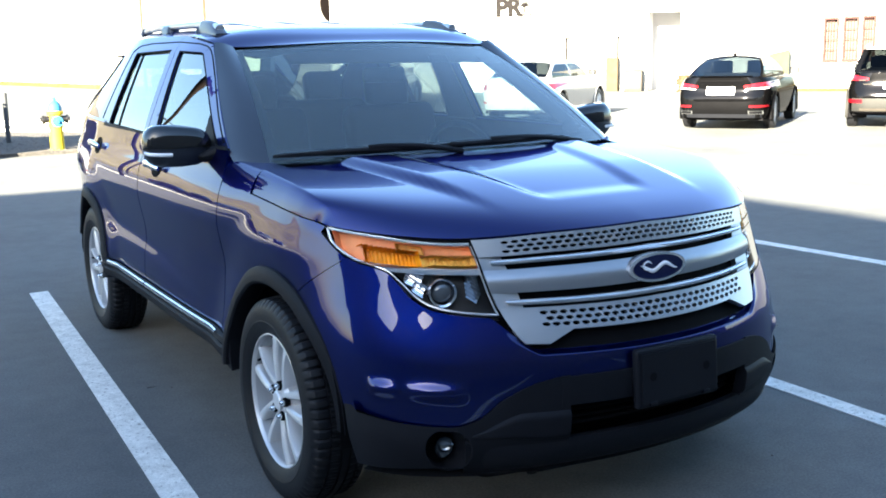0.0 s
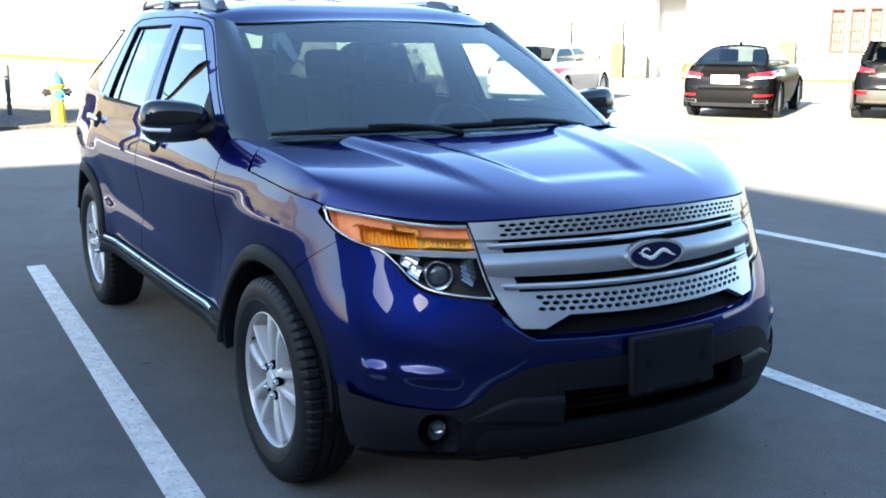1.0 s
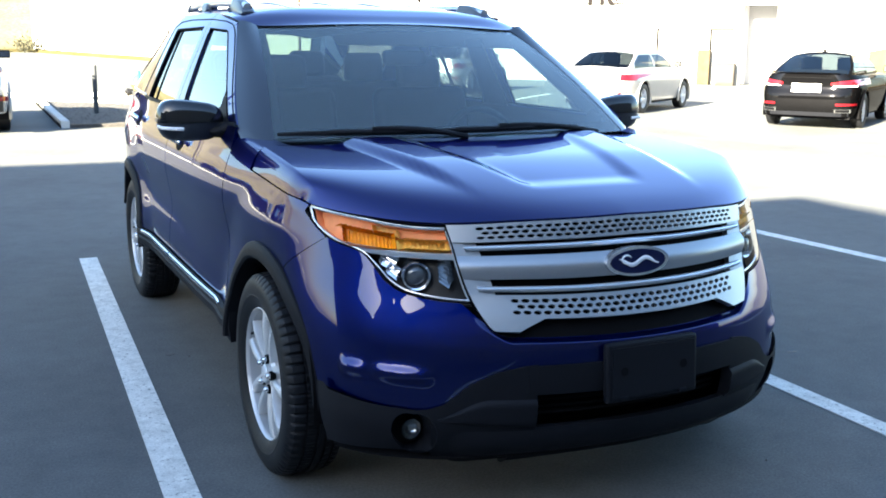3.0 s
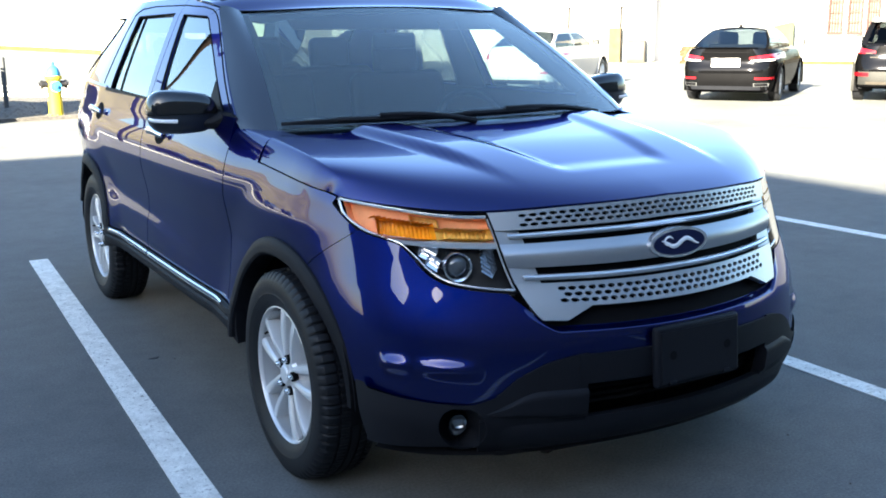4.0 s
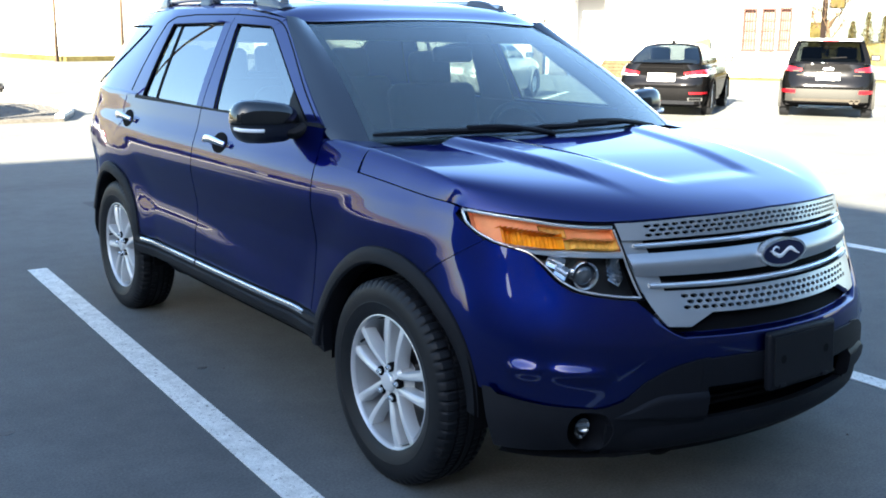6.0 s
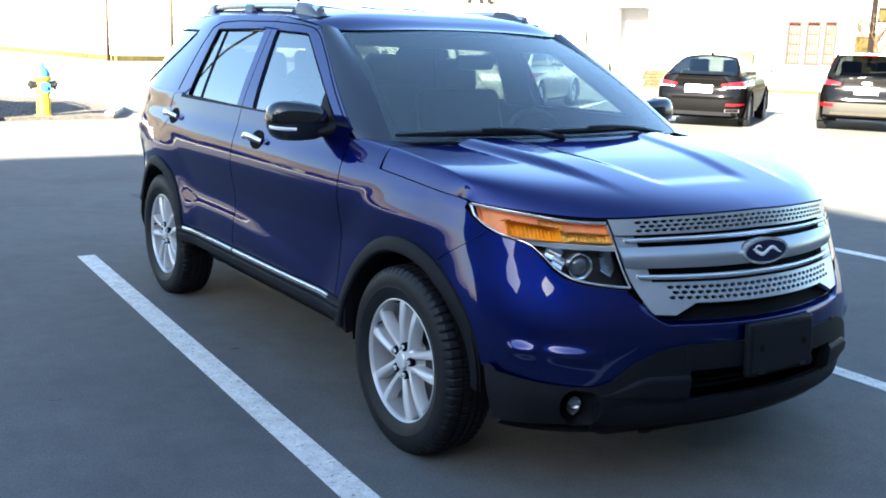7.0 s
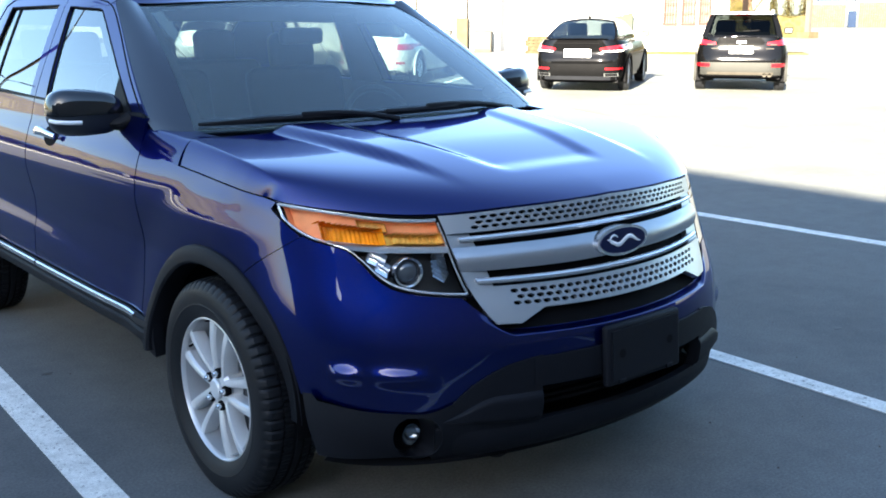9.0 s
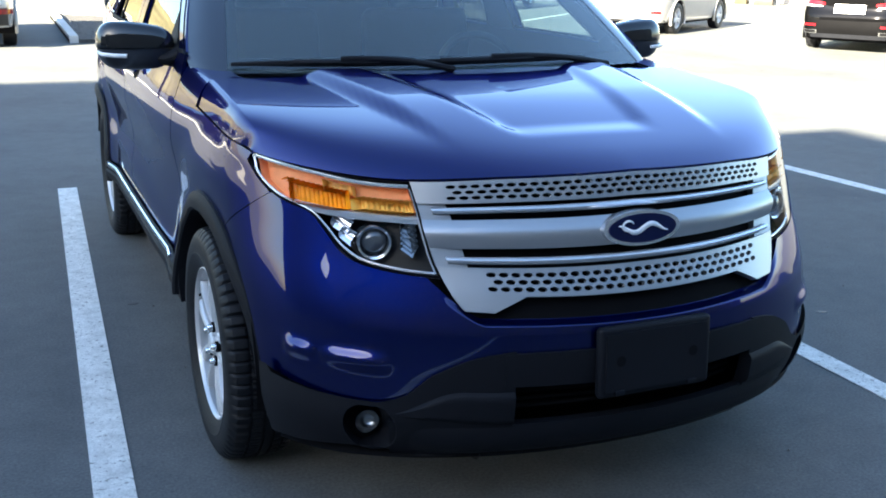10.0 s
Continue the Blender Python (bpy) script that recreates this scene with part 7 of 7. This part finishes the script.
def evergreen(x, y, h, w, seed):
    r = random.Random(seed)
    tr = Geo().tube([Vector((x, y, 1.1)), Vector((x, y, h))], [0.12, 0.02], 8).put("evergreen_tree", "bark")
    tagged(tr, "layered evergreen tree with dark gaps", "tree", "evergreens")
    lv = Geo()
    for k in range(2600):
        z = 1.3 + (h - 1.3) * r.random() ** 1.3
        tier = 0.75 + 0.25 * math.sin(z * 7)
        rad = w * (1 - (z - 1.3) / (h - 1.3)) * tier * (0.35 + 0.65 * r.random()) + 0.05
        a = r.uniform(0, 2 * math.pi)
        c = Vector((x + rad * math.cos(a), y + rad * math.sin(a), z - 0.12 * rad))
        d = Vector((math.cos(a), math.sin(a), r.uniform(-0.5, 0.2))).normalized() * 0.16
        e = d.cross(Vector((0, 0, 1))).normalized() * 0.035
        i = len(lv.v)
        lv.v += [c - e, c + e, c + d]
        lv.f.append((i, i + 1, i + 2))
    lv.put("crown", "needle", tr, smooth=False)


evergreen(52.75, 32.9, 3.1, 0.75, 1)
evergreen(54.6, 33.0, 2.9, 0.7, 2)
evergreen(52.3, 33.6, 2.55, 0.45, 3)
for a, b, h in (((86.3, 53.1), (88.4, 49.8), 2.1), ((88.9, 48.9), (90.4, 46.3), 2.3)):
    av, bv = Vector((*a, 0)), Vector((*b, 0))
    n = int((bv - av).length / 0.2)
    fm = Matrix.Translation(av) @ Matrix.Rotation(math.atan2(bv.y - av.y, bv.x - av.x), 4, "Z")
    o = Geo().box(0, n * 0.2, 0.031, 0.08, h * 0.25, h * 0.25 + 0.1, fm).put("board_fence", "tan_board", smooth=False)
    tagged(o, "tall tan board fence in the sun", "fence", "board fences")
    for k in range(n):
        Geo().box(k * 0.2, k * 0.2 + 0.185, 0, 0.03, 0, h, fm).put("board", "tan_board", o, smooth=False)
aw = Geo().box(0, 3.6, 0.3, 1.4, 2.45, 2.95).put("blue_awning", "blue_sheet", smooth=False)
aw.matrix_world = pose(87.0, 52.2, 0, 0, 0, -57.9)
tagged(aw, "faded blue awning above the board fence", "awning")
for x in (0.1, 3.4):
    Geo().box(x, x + 0.1, 0.4, 0.5, 0, 2.45).put("awning_post", "tan_board", aw, smooth=False)
bb = part("bin", soft_box(0.7, 0.6, 1.5, 0.08, 2, (0, 0, 0.75)), "blue_sheet")
bb.matrix_world = pose(88.5, 49.3, 0, 0, 0, -58)
tagged(bb, "dark blue waste bin beside the fence", "bin")
o = Geo().box(-1.0, 1.0, 0, 2.0, 0, 2.45).box(-1.1, 1.1, -0.1, 2.1, 2.45, 2.55).put("low_shed", "sign_yellow", smooth=False)
o.matrix_world = pose(56.6, 39.6, 0, 0, 0, -54.5)
tagged(o, "low yellowish shed in the distance", "shed")
o = Geo().box(-0.16, 0.16, -0.2, 0.2, 0, 2.4).put("green_cabinet", "green_metal", smooth=False)
o.matrix_world = pose(55.9, 40.3, 0, 0, 0, -54.5)
tagged(o, "green metal cabinet near the road", "cabinet")
o = Geo().box(-0.14, 0.14, -0.14, 0.14, 0, 9).put("street_lamp", "pale_pole", smooth=False)
o.matrix_world = pose(51.95, 31.0, 0)
tagged(o, "pale square street lamp mast", "street lamp")
Geo().box(-0.5, 0.5, -0.4, 0.4, 0.0, 0.35).put("mast_footing", "tan_board", o, smooth=False)
